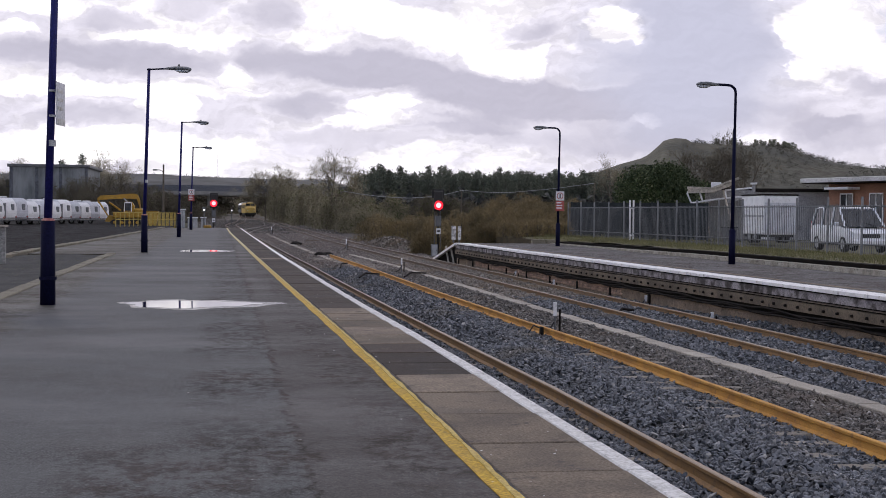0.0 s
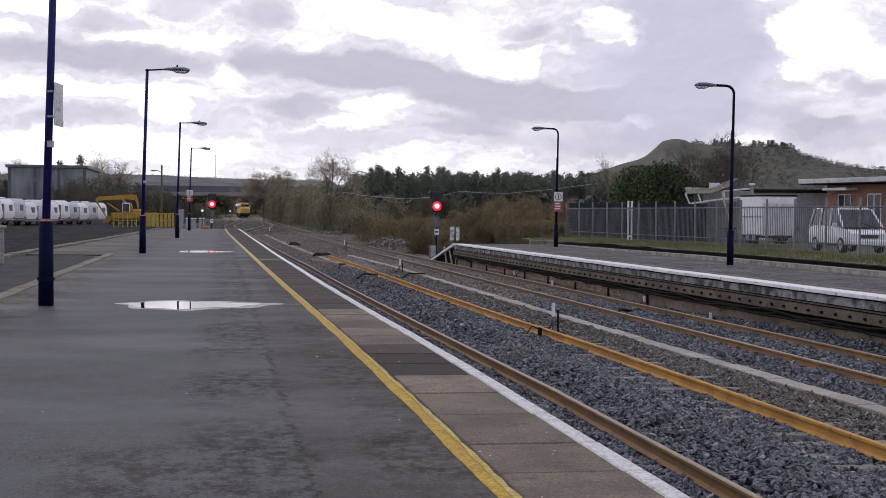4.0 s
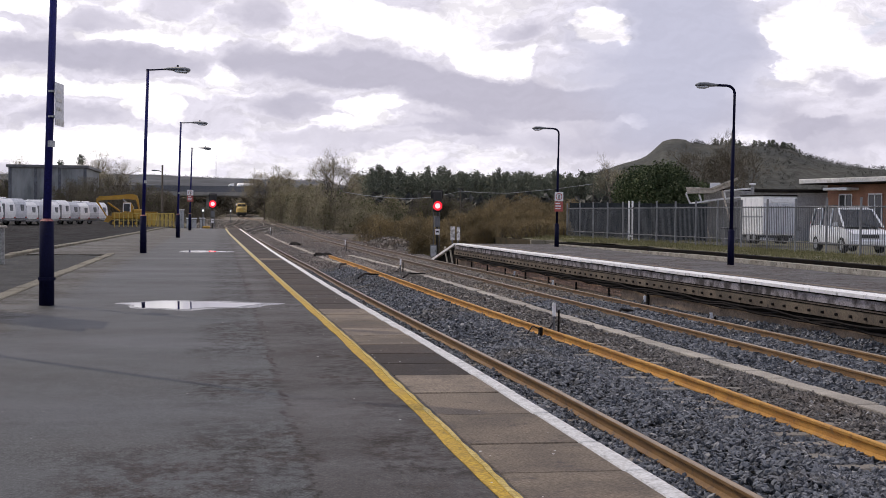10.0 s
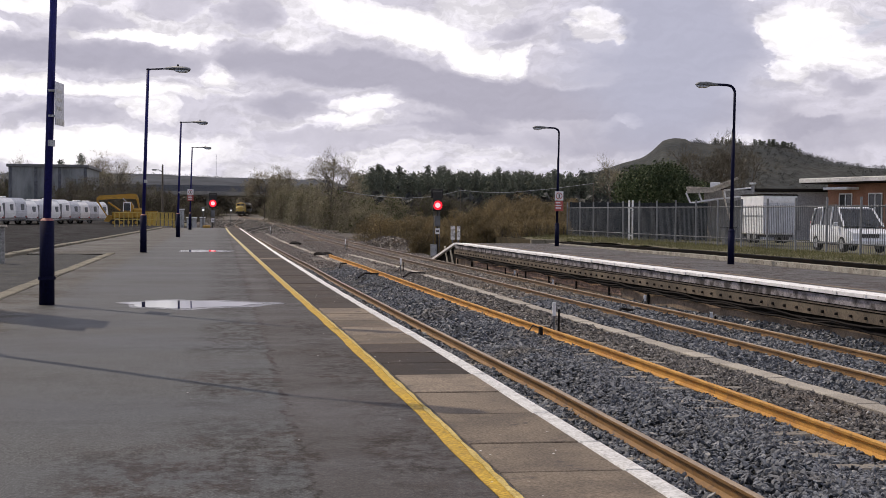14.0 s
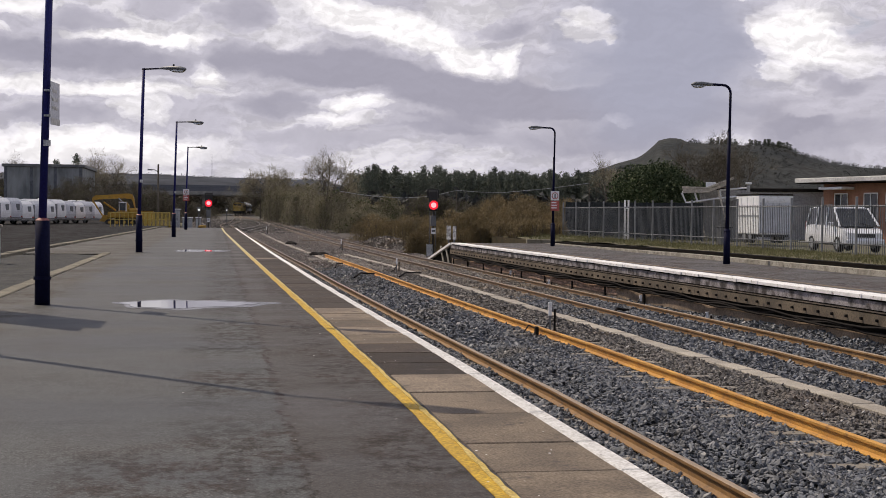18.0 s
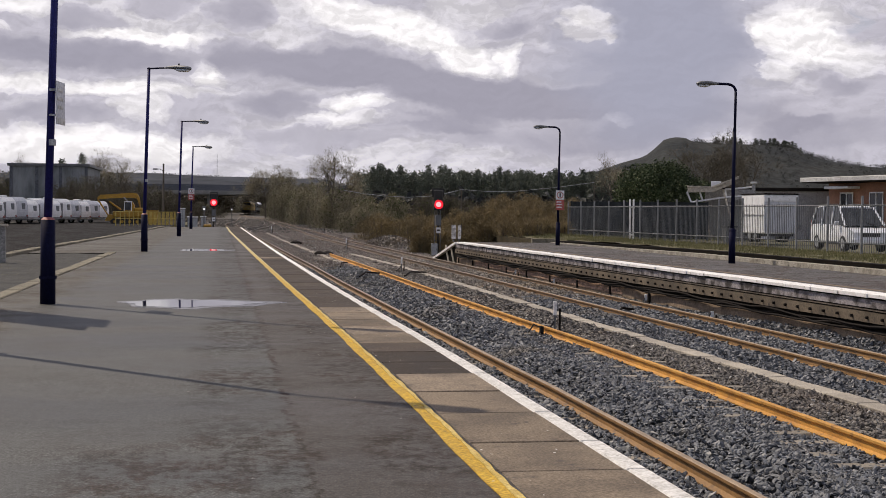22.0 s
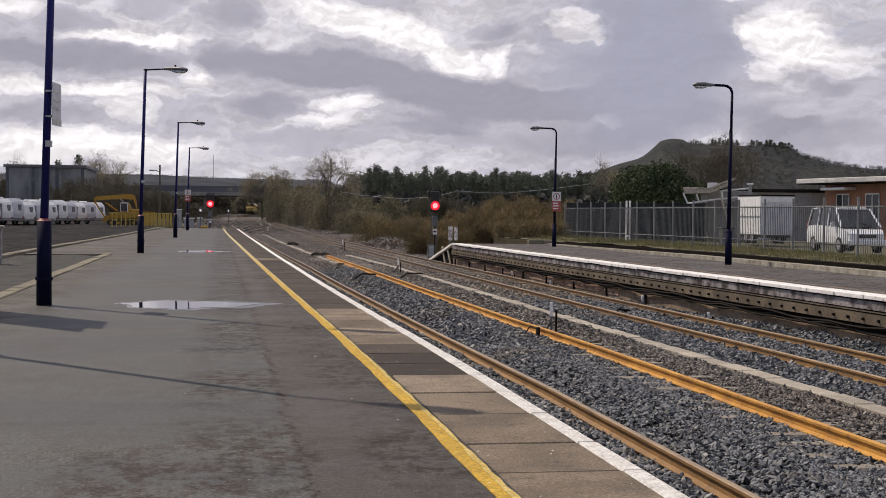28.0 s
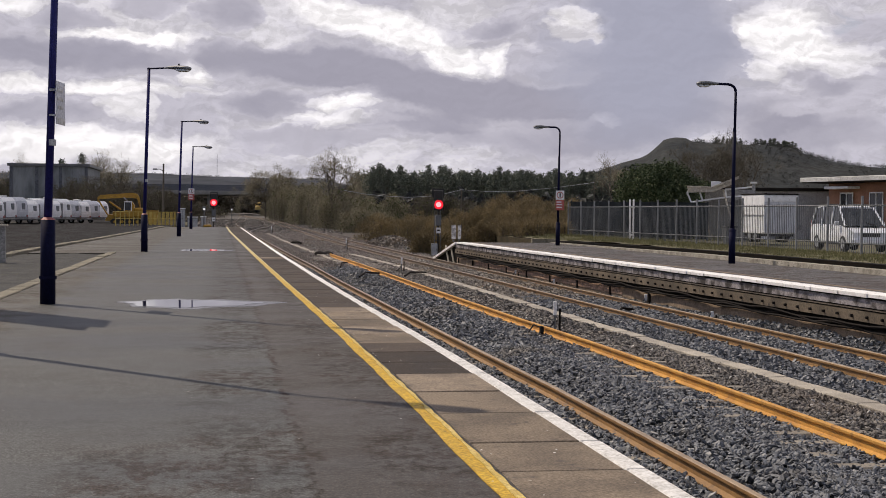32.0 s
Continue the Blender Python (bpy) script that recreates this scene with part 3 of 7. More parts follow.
    grey = n.mix(n.math("MULTIPLY", smooth, 0.75), grey, (0.52, 0.545, 0.675))
    col = n.mix(n.span(field, -0.22, 0.16), white, grey)
    gain = n.math("ADD", 1.0, n.math("MULTIPLY", n.span(relief, -0.08, 0.08, -0.15, 0.15, False), n.span(field, 0.5, -0.1, 0.15, 1.0)))
    col = n.mix(1.0, col, n.node("CombineColor", 0, _0=gain, _1=gain, _2=gain), "MULTIPLY")
    thin = n.math("MULTIPLY", mass(1500, 40, 70, 40, 1.0), n.span(puffs, 0.42, 0.56))
    cover = n.math("SUBTRACT", 1.0, n.math("MULTIPLY", thin, 0.6))
    # overhead the cover is broken, and open towards the south-west to let the sun in
    high = n.span(v, 0.3, 0.45)
    cover = n.math("MULTIPLY", cover, n.math("SUBTRACT", 1.0, n.math("MULTIPLY", high, n.math("SUBTRACT", 1.0, n.span(u, -0.3, 0.1, 0.0, 0.75)))))
    emit = n.node("Emission", 0, _0=col, _1=1.0)
    mixer = n.t.nodes.new("ShaderNodeMixShader")
    n.put(mixer.inputs[0], cover)
    n.put(mixer.inputs[1], n.node("BsdfTransparent"))
    n.put(mixer.inputs[2], emit)
    n.t.links.new(mixer.outputs[0], n.out.inputs["Surface"])
    n.mat.cycles.emission_sampling = "NONE"
    return n.mat


def cloud_dome():
    bm = bmesh.new()
    rings, segs, r = 24, 96, 4400
    rows = []
    for i in range(rings):
        e = radians(-3 + 91 * i / rings)
        rows.append([bm.verts.new((r * math.cos(e) * math.cos(2 * math.pi * j / segs), r * math.cos(e) * math.sin(2 * math.pi * j / segs), r * math.sin(e))) for j in range(segs)])
    top = bm.verts.new((0, 0, r))
    for a, b in zip(rows, rows[1:]):
        for j in range(segs):
            k = (j + 1) % segs
            bm.faces.new((a[k], a[j], b[j], b[k]))
    for j in range(segs):
        bm.faces.new((rows[-1][(j + 1) % segs], rows[-1][j], top))
    ob = part("backdrop", bm, cloud_material(), None, "", True)
    return tagged(ob, "broken grey and white cloud cover drifting slowly", "sky", kind="structure")


clouds = cloud_dome()


def sun_shade_bank():
    """A thick unseen bank, added to shade the sun at first and then drift off it; its trailing edge is ragged."""
    n = Nodes("sun_shade_cloud")
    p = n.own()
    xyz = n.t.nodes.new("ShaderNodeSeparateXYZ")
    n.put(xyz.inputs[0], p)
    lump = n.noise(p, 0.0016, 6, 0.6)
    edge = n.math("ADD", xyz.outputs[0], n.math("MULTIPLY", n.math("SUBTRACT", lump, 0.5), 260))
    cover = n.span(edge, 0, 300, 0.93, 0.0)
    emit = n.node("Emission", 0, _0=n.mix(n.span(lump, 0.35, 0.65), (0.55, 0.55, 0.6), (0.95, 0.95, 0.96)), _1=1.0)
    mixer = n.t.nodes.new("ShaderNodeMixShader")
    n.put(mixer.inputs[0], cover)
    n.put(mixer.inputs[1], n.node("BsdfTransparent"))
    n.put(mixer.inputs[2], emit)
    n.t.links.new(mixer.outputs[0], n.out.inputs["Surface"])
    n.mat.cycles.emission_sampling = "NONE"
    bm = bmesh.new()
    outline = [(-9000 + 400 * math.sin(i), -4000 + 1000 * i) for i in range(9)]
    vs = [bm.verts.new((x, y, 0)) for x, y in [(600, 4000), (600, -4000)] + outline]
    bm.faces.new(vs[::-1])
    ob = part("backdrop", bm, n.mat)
    return tagged(ob, "unseen bank of grey cloud added to shade the sun at first", "cloud", kind="structure")


bank = sun_shade_bank()
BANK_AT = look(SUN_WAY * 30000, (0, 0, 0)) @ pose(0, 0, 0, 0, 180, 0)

# ---- near platform ----
platform = base("pavement", 0, 0, 0, "wet asphalt station platform with concrete coping", "platform", kind="structure")
YS = [float(v) for v in np.concatenate([np.arange(-10, 30, 2), np.arange(30, 119, 4)])] + [118.0]
WEST = -3.45
strip("asphalt", lambda y: WEST, lambda y: YELLOW(y) + 0.1, -1.4, 0.0, YS, M_ASPHALT, platform)
strip("asphalt", line([46, 88, 118], [-6.25, -5.2, -4.6]), lambda y: WEST, -1.4, -0.002, [46, 60, 75, 88, 103, 118], M_ASPHALT, platform)
strip("ramp", line([118, 126], [-3.4, -3.2]), line([118, 126], [1.62, 1.62]), -1.5, line([118, 126], [-0.03, -1.0]), [118, 126], M_ASPHALT, platform)
strip("platform_face", lambda y: YELLOW(y) + 0.11, lambda y: EDGE(y) - 0.08, -1.4, -0.13, YS, M_WALL, platform)
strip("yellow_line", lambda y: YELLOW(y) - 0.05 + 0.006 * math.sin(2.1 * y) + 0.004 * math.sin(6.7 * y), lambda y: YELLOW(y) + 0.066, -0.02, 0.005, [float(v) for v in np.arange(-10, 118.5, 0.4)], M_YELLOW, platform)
# the line's thick crusted edge
rng = np.random.default_rng(9)
crust = [(float(v), 0.036 + float(rng.uniform(-0.012, 0.012)), 0.068 + float(rng.uniform(-0.008, 0.008))) for v in np.arange(-10, 40, 0.2)] + [(float(v), 0.03, 0.07) for v in np.arange(40, 118, 1.0)]
c_y, c_a, c_b = zip(*crust)
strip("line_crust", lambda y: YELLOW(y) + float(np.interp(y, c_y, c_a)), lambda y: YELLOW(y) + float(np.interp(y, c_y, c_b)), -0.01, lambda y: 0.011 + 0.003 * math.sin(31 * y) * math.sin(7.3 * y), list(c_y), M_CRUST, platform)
# concrete coping slabs, each laid a little out of true
rng = np.random.default_rng(5)
JOINTS = [7.4 - 1.2 * k for k in range(14, 0, -1)] + [7.4, 8.36, 9.62, 10.8, 12.0, 12.95, 13.9, 14.85, 15.95, 17.05, 18.15, 19.3, 20.4]
JOINTS += [20.4 + 1.18 * k for k in range(1, 83)]
for y, y_end in zip(JOINTS, JOINTS[1:]):
    ln = y_end - y
    x0, x1 = YELLOW(y) + 0.095, EDGE(y) - 0.135
    bm = box(x0, x1, y + 0.017, y + ln - 0.017, -0.13, 0.004 + float(rng.uniform(-0.003, 0.004)), bevel=0.006)
    part("slab", bm, M_SLAB if y < 11.9 or 14.8 < y < 20.3 or 41.2 < y < 42.2 else M_SLAB_WET, platform)
    a, b = EDGE(y), EDGE(y + ln)
    bm = box(-0.13, 0.0, 0.004, ln - 0.004, -0.14, 0.006 + float(rng.uniform(-0.002, 0.003)), bevel=0.012)
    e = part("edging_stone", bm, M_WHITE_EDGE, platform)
    e.matrix_basis = pose(a + float(rng.uniform(-0.006, 0.006)), y, 0, 0, 0, math.degrees(math.atan2(a - b, ln)))

# sunken strip of the filled bay, with its kerbs
bay = base("pavement", 0, 0, 0, "gravel strip between two pale concrete kerbs", "gravel strip", kind="structure")
bed = grid("gravel", np.linspace(-6.5, -3.7, 15), np.linspace(-10, 46, 75), lambda x, y: -0.03 + 0.02 * bumps(x, y, 2.2), M_GRAVEL, bay)
yard = grid("road", np.linspace(-60, -4.7, 52), np.linspace(-20, 215, 90), lambda x, y: ground_z(np.minimum(x, -7.6), y) + 0.03 + 0 * x, M_YARD)
tagged(yard, "grey asphalt yard behind the platform", "yard", kind="structure")
y = -9.5
while y < 46:
    part("kerb_stone", box(-3.72, WEST - 0.004, y + 0.005, y + 0.895, -0.3, 0.03 + float(rng.uniform(-0.01, 0.01)), bevel=0.015), M_KERB, bay)
    y += 0.9
KERB_W = line([0, 42, 54, 66, 88, 118], [-6.5, -6.4, -6.25, -5.8, -5.3, -4.75])
y = -9.2
while y < 117:
    a, b = KERB_W(y), KERB_W(y + 1.2)
    k = part("kerb_stone", box(-0.3, 0, 0.005, 1.195, -0.4, 0.06 + float(rng.uniform(-0.012, 0.012)), bevel=0.015), M_KERB, bay)
    k.matrix_basis = pose(a, y, 0, 0, 0, math.degrees(math.atan2(a - b, 1.2)))
    y += 1.2


def puddle(cx, cy, rx, ry, seed):
    r = random.Random(seed)
    bm = bmesh.new()
    pts = []
    for i in range(40):
        a = 2 * math.pi * i / 40
        k = 1 + 0.12 * math.sin(3 * a + seed) + 0.08 * math.sin(7 * a) + r.uniform(-0.05, 0.05)
        pts.append((cx + rx * k * math.copysign(abs(math.cos(a)) ** 1.3, math.cos(a)), cy + ry * k * math.sin(a)))
    prism(pts, -0.01, 0.0045, bm)
    film = bmesh.new()
    prism([(cx + 1.22 * (x - cx) + 0.1, cy + 1.3 * (y - cy)) for x, y in pts], -0.01, 0.0025, film)
    ob = part("puddle", bm, M_WATER)
    part("wet_film", film, M_FILM, ob, "damp asphalt round the water")
    return tagged(ob, "still rain puddle on the asphalt reflecting the sky", "puddle")


puddle(-0.5, 21.35, 0.98, 0.85, 1.0)
puddle(-0.7, 50.0, 0.8, 1.15, 2.0)

# ---- tracks ----
def rail_profile():
    h = 0.159
    half = [(0.07, 0.0), (0.07, 0.012), (0.014, 0.034), (0.009, h - 0.055), (0.036, h - 0.036), (0.036, h - 0.008), (0.026, h)]
    return half + [(-a, b) for a, b in half[::-1]]


def rail(name, path, y0, y1, step, side_mat, head_mat, label, parent):
    bm = bmesh.new()
    prof = rail_profile()
    n = len(prof)
    rows = []
    for y in np.append(np.arange(y0, y1, step), y1):
        z = float(rail_z(y)) - 0.159
        rows.append([bm.verts.new((path(y) + a, y, z + b)) for a, b in prof])
    for p, q in zip(rows, rows[1:]):
        for i in range(n):
            f = bm.faces.new((p[i], p[(i + 1) % n], q[(i + 1) % n], q[i]))
            f.material_index = 1 if i in (5, 6, 7) else 0
    bm.faces.new(rows[0])
    bm.faces.new(rows[-1][::-1])
    bmesh.ops.recalc_face_normals(bm, faces=bm.faces)
    ob = part(name, bm, side_mat, parent, label)
    ob.data.materials.append(head_mat)
    return ob


def track(label, lines, y0, y1, centre, sleepers, head=None, side=None, lift=0.0):
    t = base("railway_track", 0, 0, 0, label, "railway track", kind="structure")
    for ln in lines:
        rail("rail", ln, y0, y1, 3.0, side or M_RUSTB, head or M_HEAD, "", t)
    s = box(-1.25, 1.25, -0.13, 0.13, -0.2, 0, bevel=0.02)
    me = bpy.data.meshes.new("sleeper")
    s.to_mesh(me)
    s.free()
    me.materials.append(M_SLEEPER)
    for y in np.arange(*sleepers):
        piece("sleeper", me, t, pose(centre(y) + float(rng.uniform(-0.03, 0.03)), float(y), float(rail_z(y)) - 0.17 + lift + float(rng.uniform(-0.006, 0.004)), 0, 0, float(rng.uniform(-0.6, 0.6))))
    return t


track("main line with worn brown rails beside the platform", [lambda y: RAIL_A(y) - GAUGE, RAIL_A], -15, 700, lambda y: RAIL_A(y) - 0.75, (6, 70, 0.68))
track("siding rail thick with orange rust, ending short of the points", [RAIL_B], -15, 76, lambda y: RAIL_B(y) + 0.1, (6, 75, 0.68), M_RUST, M_RUST, 0.012)
track("second line with brown rails beside the far platform", [RAIL_C, lambda y: RAIL_C(y) + GAUGE], -15, 600, lambda y: RAIL_C(y) + 0.75, (10, 78, 0.68))


def ballast_z(x, y):
    """Ballast between the rails, heaped into a shoulder beside the rusty rail."""
    z = rail_z(y) - 0.2 + 0.02 * bumps(x, y, 3.1)
    heap = np.exp(-((x - 5.35) / 0.5) ** 2) * np.clip((72 - y) / 20, 0, 1)
    gap = np.exp(-((x - 2.65) / 0.35) ** 2)
    far = np.exp(-((x - 7.75) / 0.3) ** 2) * 0.03
    foot = np.exp(-((x - 12.25) / 0.55) ** 2) * np.clip((36 - y) / 9, 0, 1)
    z = z + 0.04 * np.clip((x - 8.85) / 0.3, 0, 1) * np.clip((70 - y) / 10, 0, 1)
    return z + 0.17 * heap * (1 + 0.35 * bumps(x, y, 1.1, 2)) + far - 0.02 * gap + 0.2 * foot * (1 + 0.3 * bumps(x, y, 1.7, 5))


bxs = np.concatenate([np.linspace(1.6, 12.6, 90)])
bys = np.arange(-10, 60.1, 0.5)
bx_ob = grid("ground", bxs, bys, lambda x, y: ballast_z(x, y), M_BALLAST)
tagged(bx_ob, "bed of crushed stone under the tracks, darkened for gap shade", "ballast", kind="structure")
bys = np.concatenate([np.arange(60, 140, 2.0), np.arange(140, 640, 10.0)])
bx_ob = grid("ground", bxs, bys, lambda x, y: ballast_z(x, y), M_BALLASTF)
tagged(bx_ob, "brown-stained ballast bed towards the points", "ballast", kind="structure")
spread = grid("ground", np.linspace(-5, 24, 40), np.concatenate([np.arange(119, 400, 6.0)]), lambda x, y: rail_z(y) - 0.24 + 0.05 * bumps(x, y, 0.5) - 0.012 * np.maximum(0, np.abs(x - 8) - 9) ** 2 * 0.3, surf("cinder_ground", (0.026, 0.02, 0.016), (0.066, 0.052, 0.042), 0.35, 2, 0.9, 0.8, depth=0.05, dirt=(0.03, 0.026, 0.022)))
tagged(spread, "brown cinder ground round the points", "ground", kind="structure")


def lump_shape():
    """A twenty-faced lump of unit length."""
    bm = bmesh.new()
    bmesh.ops.create_icosphere(bm, subdivisions=1, radius=0.5)
    v = np.array([q.co[:] for q in bm.verts])
    f = np.array([[q.index for q in g.verts] for g in bm.faces])
    bm.free()
    return v, f


LUMP = lump_shape()
BLOCK = (np.array([(i, j, k) for i in (-1, 1) for j in (-1, 1) for k in (-1, 1)], float) * 0.42, np.array([(0, 1, 3, 2), (4, 6, 7, 5), (0, 4, 5, 1), (2, 3, 7, 6), (0, 2, 6, 4), (1, 5, 7, 3)]))


def stones(name, count, x0, x1, y0, y1, size, seed, material, label, power=1.0, fine=False):
    """Loose stones as jittered lumps in one mesh."""
    r = np.random.default_rng(seed)
    x = r.uniform(x0, x1, count)
    y = y0 + (y1 - y0) * r.uniform(0, 1, count) ** power
    keep = np.ones(count, bool)
    yy = y
    for ln in (RAIL_A, RAIL_B, RAIL_C, lambda q: RAIL_C(q) + GAUGE, lambda q: RAIL_A(q) - GAUGE):
        lx = np.interp(yy, np.arange(-15, 120), [ln(q) for q in np.arange(-15, 120)])
        keep &= np.abs(x - lx) > 0.055
    lx = np.interp(yy, np.arange(-15, 120), [DUCT(q) for q in np.arange(-15, 120)])
    keep &= (np.abs(x - lx) > 0.2 - 0.09 * r.uniform(0, 1, count)) | (yy > 80)
    # bare sleeper ends now and then
    sl = np.interp(yy, np.arange(-15, 120), [RAIL_B(q) for q in np.arange(-15, 120)])
    bare = (np.abs(((yy - 6) / 0.68 + 0.5) % 1 - 0.5) < 0.2) & (bumps(x * 0.9, yy, 1.9, 4) > 0.42)
    keep &= ~(bare & (np.abs(x - sl) > 0.06) & (x - sl > -0.95) & (x - sl < 0.75))
    sa = np.interp(yy, np.arange(-15, 120), [RAIL_A(q) for q in np.arange(-15, 120)])
    keep &= ~(bare & (x - sa > 0.05) & (x - sa < 0.28))
    x, y = x[keep], y[keep]
    n = len(x)
    s = size * r.uniform(0.55, 1.25, n)
    lump = LUMP if fine else BLOCK
    k = len(lump[0])
    v = lump[0][None] * (1 + r.uniform(-0.5, 0.42, (n, k, 3))) * np.stack([s, s * r.uniform(0.45, 0.8, n), s * r.uniform(0.26, 0.55, n)], 1)[:, None]
    a, b = r.uniform(0, 2 * np.pi, n), r.uniform(-1.1, 1.1, n)
    ca, sa_, cb, sb = np.cos(a), np.sin(a), np.cos(b), np.sin(b)
    x1_, z1_ = v[..., 0] * cb[:, None] - v[..., 2] * sb[:, None], v[..., 0] * sb[:, None] + v[..., 2] * cb[:, None]
    v = np.stack([x1_ * ca[:, None] - v[..., 1] * sa_[:, None], x1_ * sa_[:, None] + v[..., 1] * ca[:, None], z1_], -1)
    v += np.stack([x, y, ballast_z(x, y) + s * 0.14 + r.uniform(0, 0.02, n)], 1)[:, None]
    f = (np.arange(n)[:, None, None] * k + lump[1][None]).reshape(-1, lump[1].shape[1])
    ob = raw(name, v.reshape(-1, 3), f, material)
    return tagged(ob, label, "ballast", kind="stuff")


stones("ballast_stones", 50000, 2.4, 6.9, 7.5, 25, 0.088, 11, M_STONE, "loose blue-grey crushed stone between the rails", 1.25, True)
stones("ballast_stones", 15000, 6.8, 8.45, 10, 27, 0.085, 16, M_STONED, "dark dusty crushed stone beside the cable trough", 1.2, True)
stones("ballast_stones", 30000, 2.4, 6.9, 24, 60, 0.095, 12, M_STONE, "loose blue-grey crushed stone between the rails", 1.2)
stones("ballast_stones", 10000, 6.8, 8.3, 26, 60, 0.095, 17, M_STONED, "dark dusty crushed stone beside the cable trough", 1.2)
stones("ballast_stones", 26000, 8.7, 12.1, 14, 40, 0.09, 13, M_STONE, "loose blue-grey crushed stone round the second line", 1.2)
stones("ballast_stones", 27000, 2.0, 12.4, 58, 165, 0.1, 15, M_STONEC, "brown-stained crushed stone towards the points", 1.1)
stones("ballast_stones", 9000, -3.5, 13.5, 150, 300, 0.2, 18, M_STONED, "coarse dark cinders and rubble round the points", 1.0)
stones("ballast_stones", 14000, 8.3, 12.0, 38, 80, 0.1, 14, M_STONEB, "brown-stained crushed stone round the second line", 1.1)


def duct(path, y0, y1, label, z=-0.135):
    t = base("cable_trough", 0, 0, 0, label, "cable trough", kind="structure")
    y = y0
    while y < y1:
        a, b = path(y), path(y + 0.98)
        bm = box(-0.17, 0.17, 0.006, 0.974, -0.22, float(rng.uniform(-0.012, 0.01)), bevel=0.012)
        p = part("trough_lid", bm, M_TROUGH, t)
        p.matrix_basis = pose(a, y, float(rail_z(y)) + z, 0, float(rng.uniform(-1, 1)), math.degrees(math.atan2(a - b, 0.98)))
        y += 0.98
    return t


duct(DUCT, 12, 80, "pale concrete cable trough with lids laid end to end")
duct(DUCT_FAR, 62, 150, "pale concrete cable trough running on to the points", -0.15)

# ---- far platform ----
far = base("pavement", 0, 0, 0, "far platform of worn asphalt with white painted edge", "platform", kind="structure")
FY = [float(v) for v in np.arange(0, 67, 3)] + [66.0]
strip("asphalt", lambda y: EDGE_R(y) + 0.29, lambda y: 16.75, -1.4, 0.0, FY, M_ASPHALT_R, far)
strip("back_wall", lambda y: 16.52, lambda y: 16.9, -1.0, line([0, 45, 66], [0.25, 0.24, 0.1]), FY, M_GAPBLACK, far)
strip("faded_line", lambda y: EDGE_R(y) + 0.8, lambda y: EDGE_R(y) + 0.95, -0.01, 0.004, FY, M_TAN, far)
strip("back_kerb", lambda y: 16.2, lambda y: 16.515, -0.5, line([0, 45, 56, 66], [0.16, 0.13, 0.07, 0.03]), FY, M_KERBP, far)
# set-back strips between the beams, the shade of the gaps painted in
strip("recess", lambda y: EDGE_R(y) + 0.13, lambda y: EDGE_R(y) + 0.29, -0.1, -0.056, FY, M_GAPBLACK, far)
strip("upper_beam", lambda y: EDGE_R(y) + 0.05, lambda y: EDGE_R(y) + 0.29, -0.255, -0.1, FY, M_BEAM, far)
strip("recess", lambda y: EDGE_R(y) + 0.13, lambda y: EDGE_R(y) + 0.29, -0.285, -0.255, FY, M_GAPBLACK, far)
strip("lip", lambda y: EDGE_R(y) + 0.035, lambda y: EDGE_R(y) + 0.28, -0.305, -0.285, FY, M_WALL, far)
strip("recess", lambda y: EDGE_R(y) + 0.13, lambda y: EDGE_R(y) + 0.29, -0.335, -0.305, FY, M_GAPBLACK, far)
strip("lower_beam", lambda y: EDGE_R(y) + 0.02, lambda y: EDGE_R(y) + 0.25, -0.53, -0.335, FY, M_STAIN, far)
strip("recess", lambda y: EDGE_R(y) + 0.1, lambda y: EDGE_R(y) + 0.3, -0.7, -0.531, FY, M_GAPBLACK, far)
strip("brick_footing", lambda y: EDGE_R(y) + 0.11, lambda y: EDGE_R(y) + 0.55, -1.3, -0.7, FY, M_FOOT, far)
y = 1.0
while y < 65.5:
    part("edging_stone", box(EDGE_R(y + 0.6) + float(rng.uniform(-0.012, 0.012)), EDGE_R(y + 0.6) + 0.5, y + 0.001, y + 1.199, -0.055 + float(rng.uniform(-0.012, 0.006)), 0.012 + float(rng.uniform(-0.005, 0.005)), bevel=0.005), M_WHITE_FAR, far)
    y += 1.2
part("end_beam", box(15.3, 16.74, 66.02, 66.3, -0.05, 0.2, bevel=0.02), M_KERB, far, "pale concrete beam end")
part("end_wall", box(16.72, 16.9, 66.4, 84.0, -1.3, 0.06, bevel=0.01), M_BANK, far)
# studs along the lower beam, and footing posts
stud = rod((0, 0, 0), (-0.05, 0, 0), 0.035, 0.028, 6)
sm = bpy.data.meshes.new("stud")
stud.to_mesh(sm)
stud.free()
sm.materials.append(M_DARK)
for y in np.arange(16, 65.5, 0.6):
    piece("stud", sm, far, pose(EDGE_R(y) + 0.02, float(y), -0.44))
pb = box(-0.06, 0.0, -0.05, 0.05, -1.15, -0.68, bevel=0.01)
pm = bpy.data.meshes.new("footing_post")
pb.to_mesh(pm)
pb.free()
pm.materials.append(M_DARK)
for y in np.arange(36.5, 66, 3.6):
    piece("footing_post", pm, far, pose(EDGE_R(y) + 0.1, float(y), -0.07))
# brick courses of the footing wall
bk = box(0, 0.22, 0.004, 0.216, 0.004, 0.066, bevel=0.006)
bm_ = bpy.data.meshes.new("brick")
bk.to_mesh(bm_)
bk.free()
bm_.materials.append(M_BRICK)
for i, y in enumerate(np.arange(39, 61, 0.226)):
    for c in range(3):
        piece("brick", bm_, far, pose(EDGE_R(y) + 0.08 + float(rng.uniform(-0.004, 0.004)), float(y) + 0.113 * (c % 2), -0.94 + 0.075 * c))
strip("brick_wall", lambda y: EDGE_R(y) + 0.275, lambda y: EDGE_R(y) + 0.35, -1.3, -0.69, [float(v) for v in range(36, 67, 3)], M_BRICK, far)
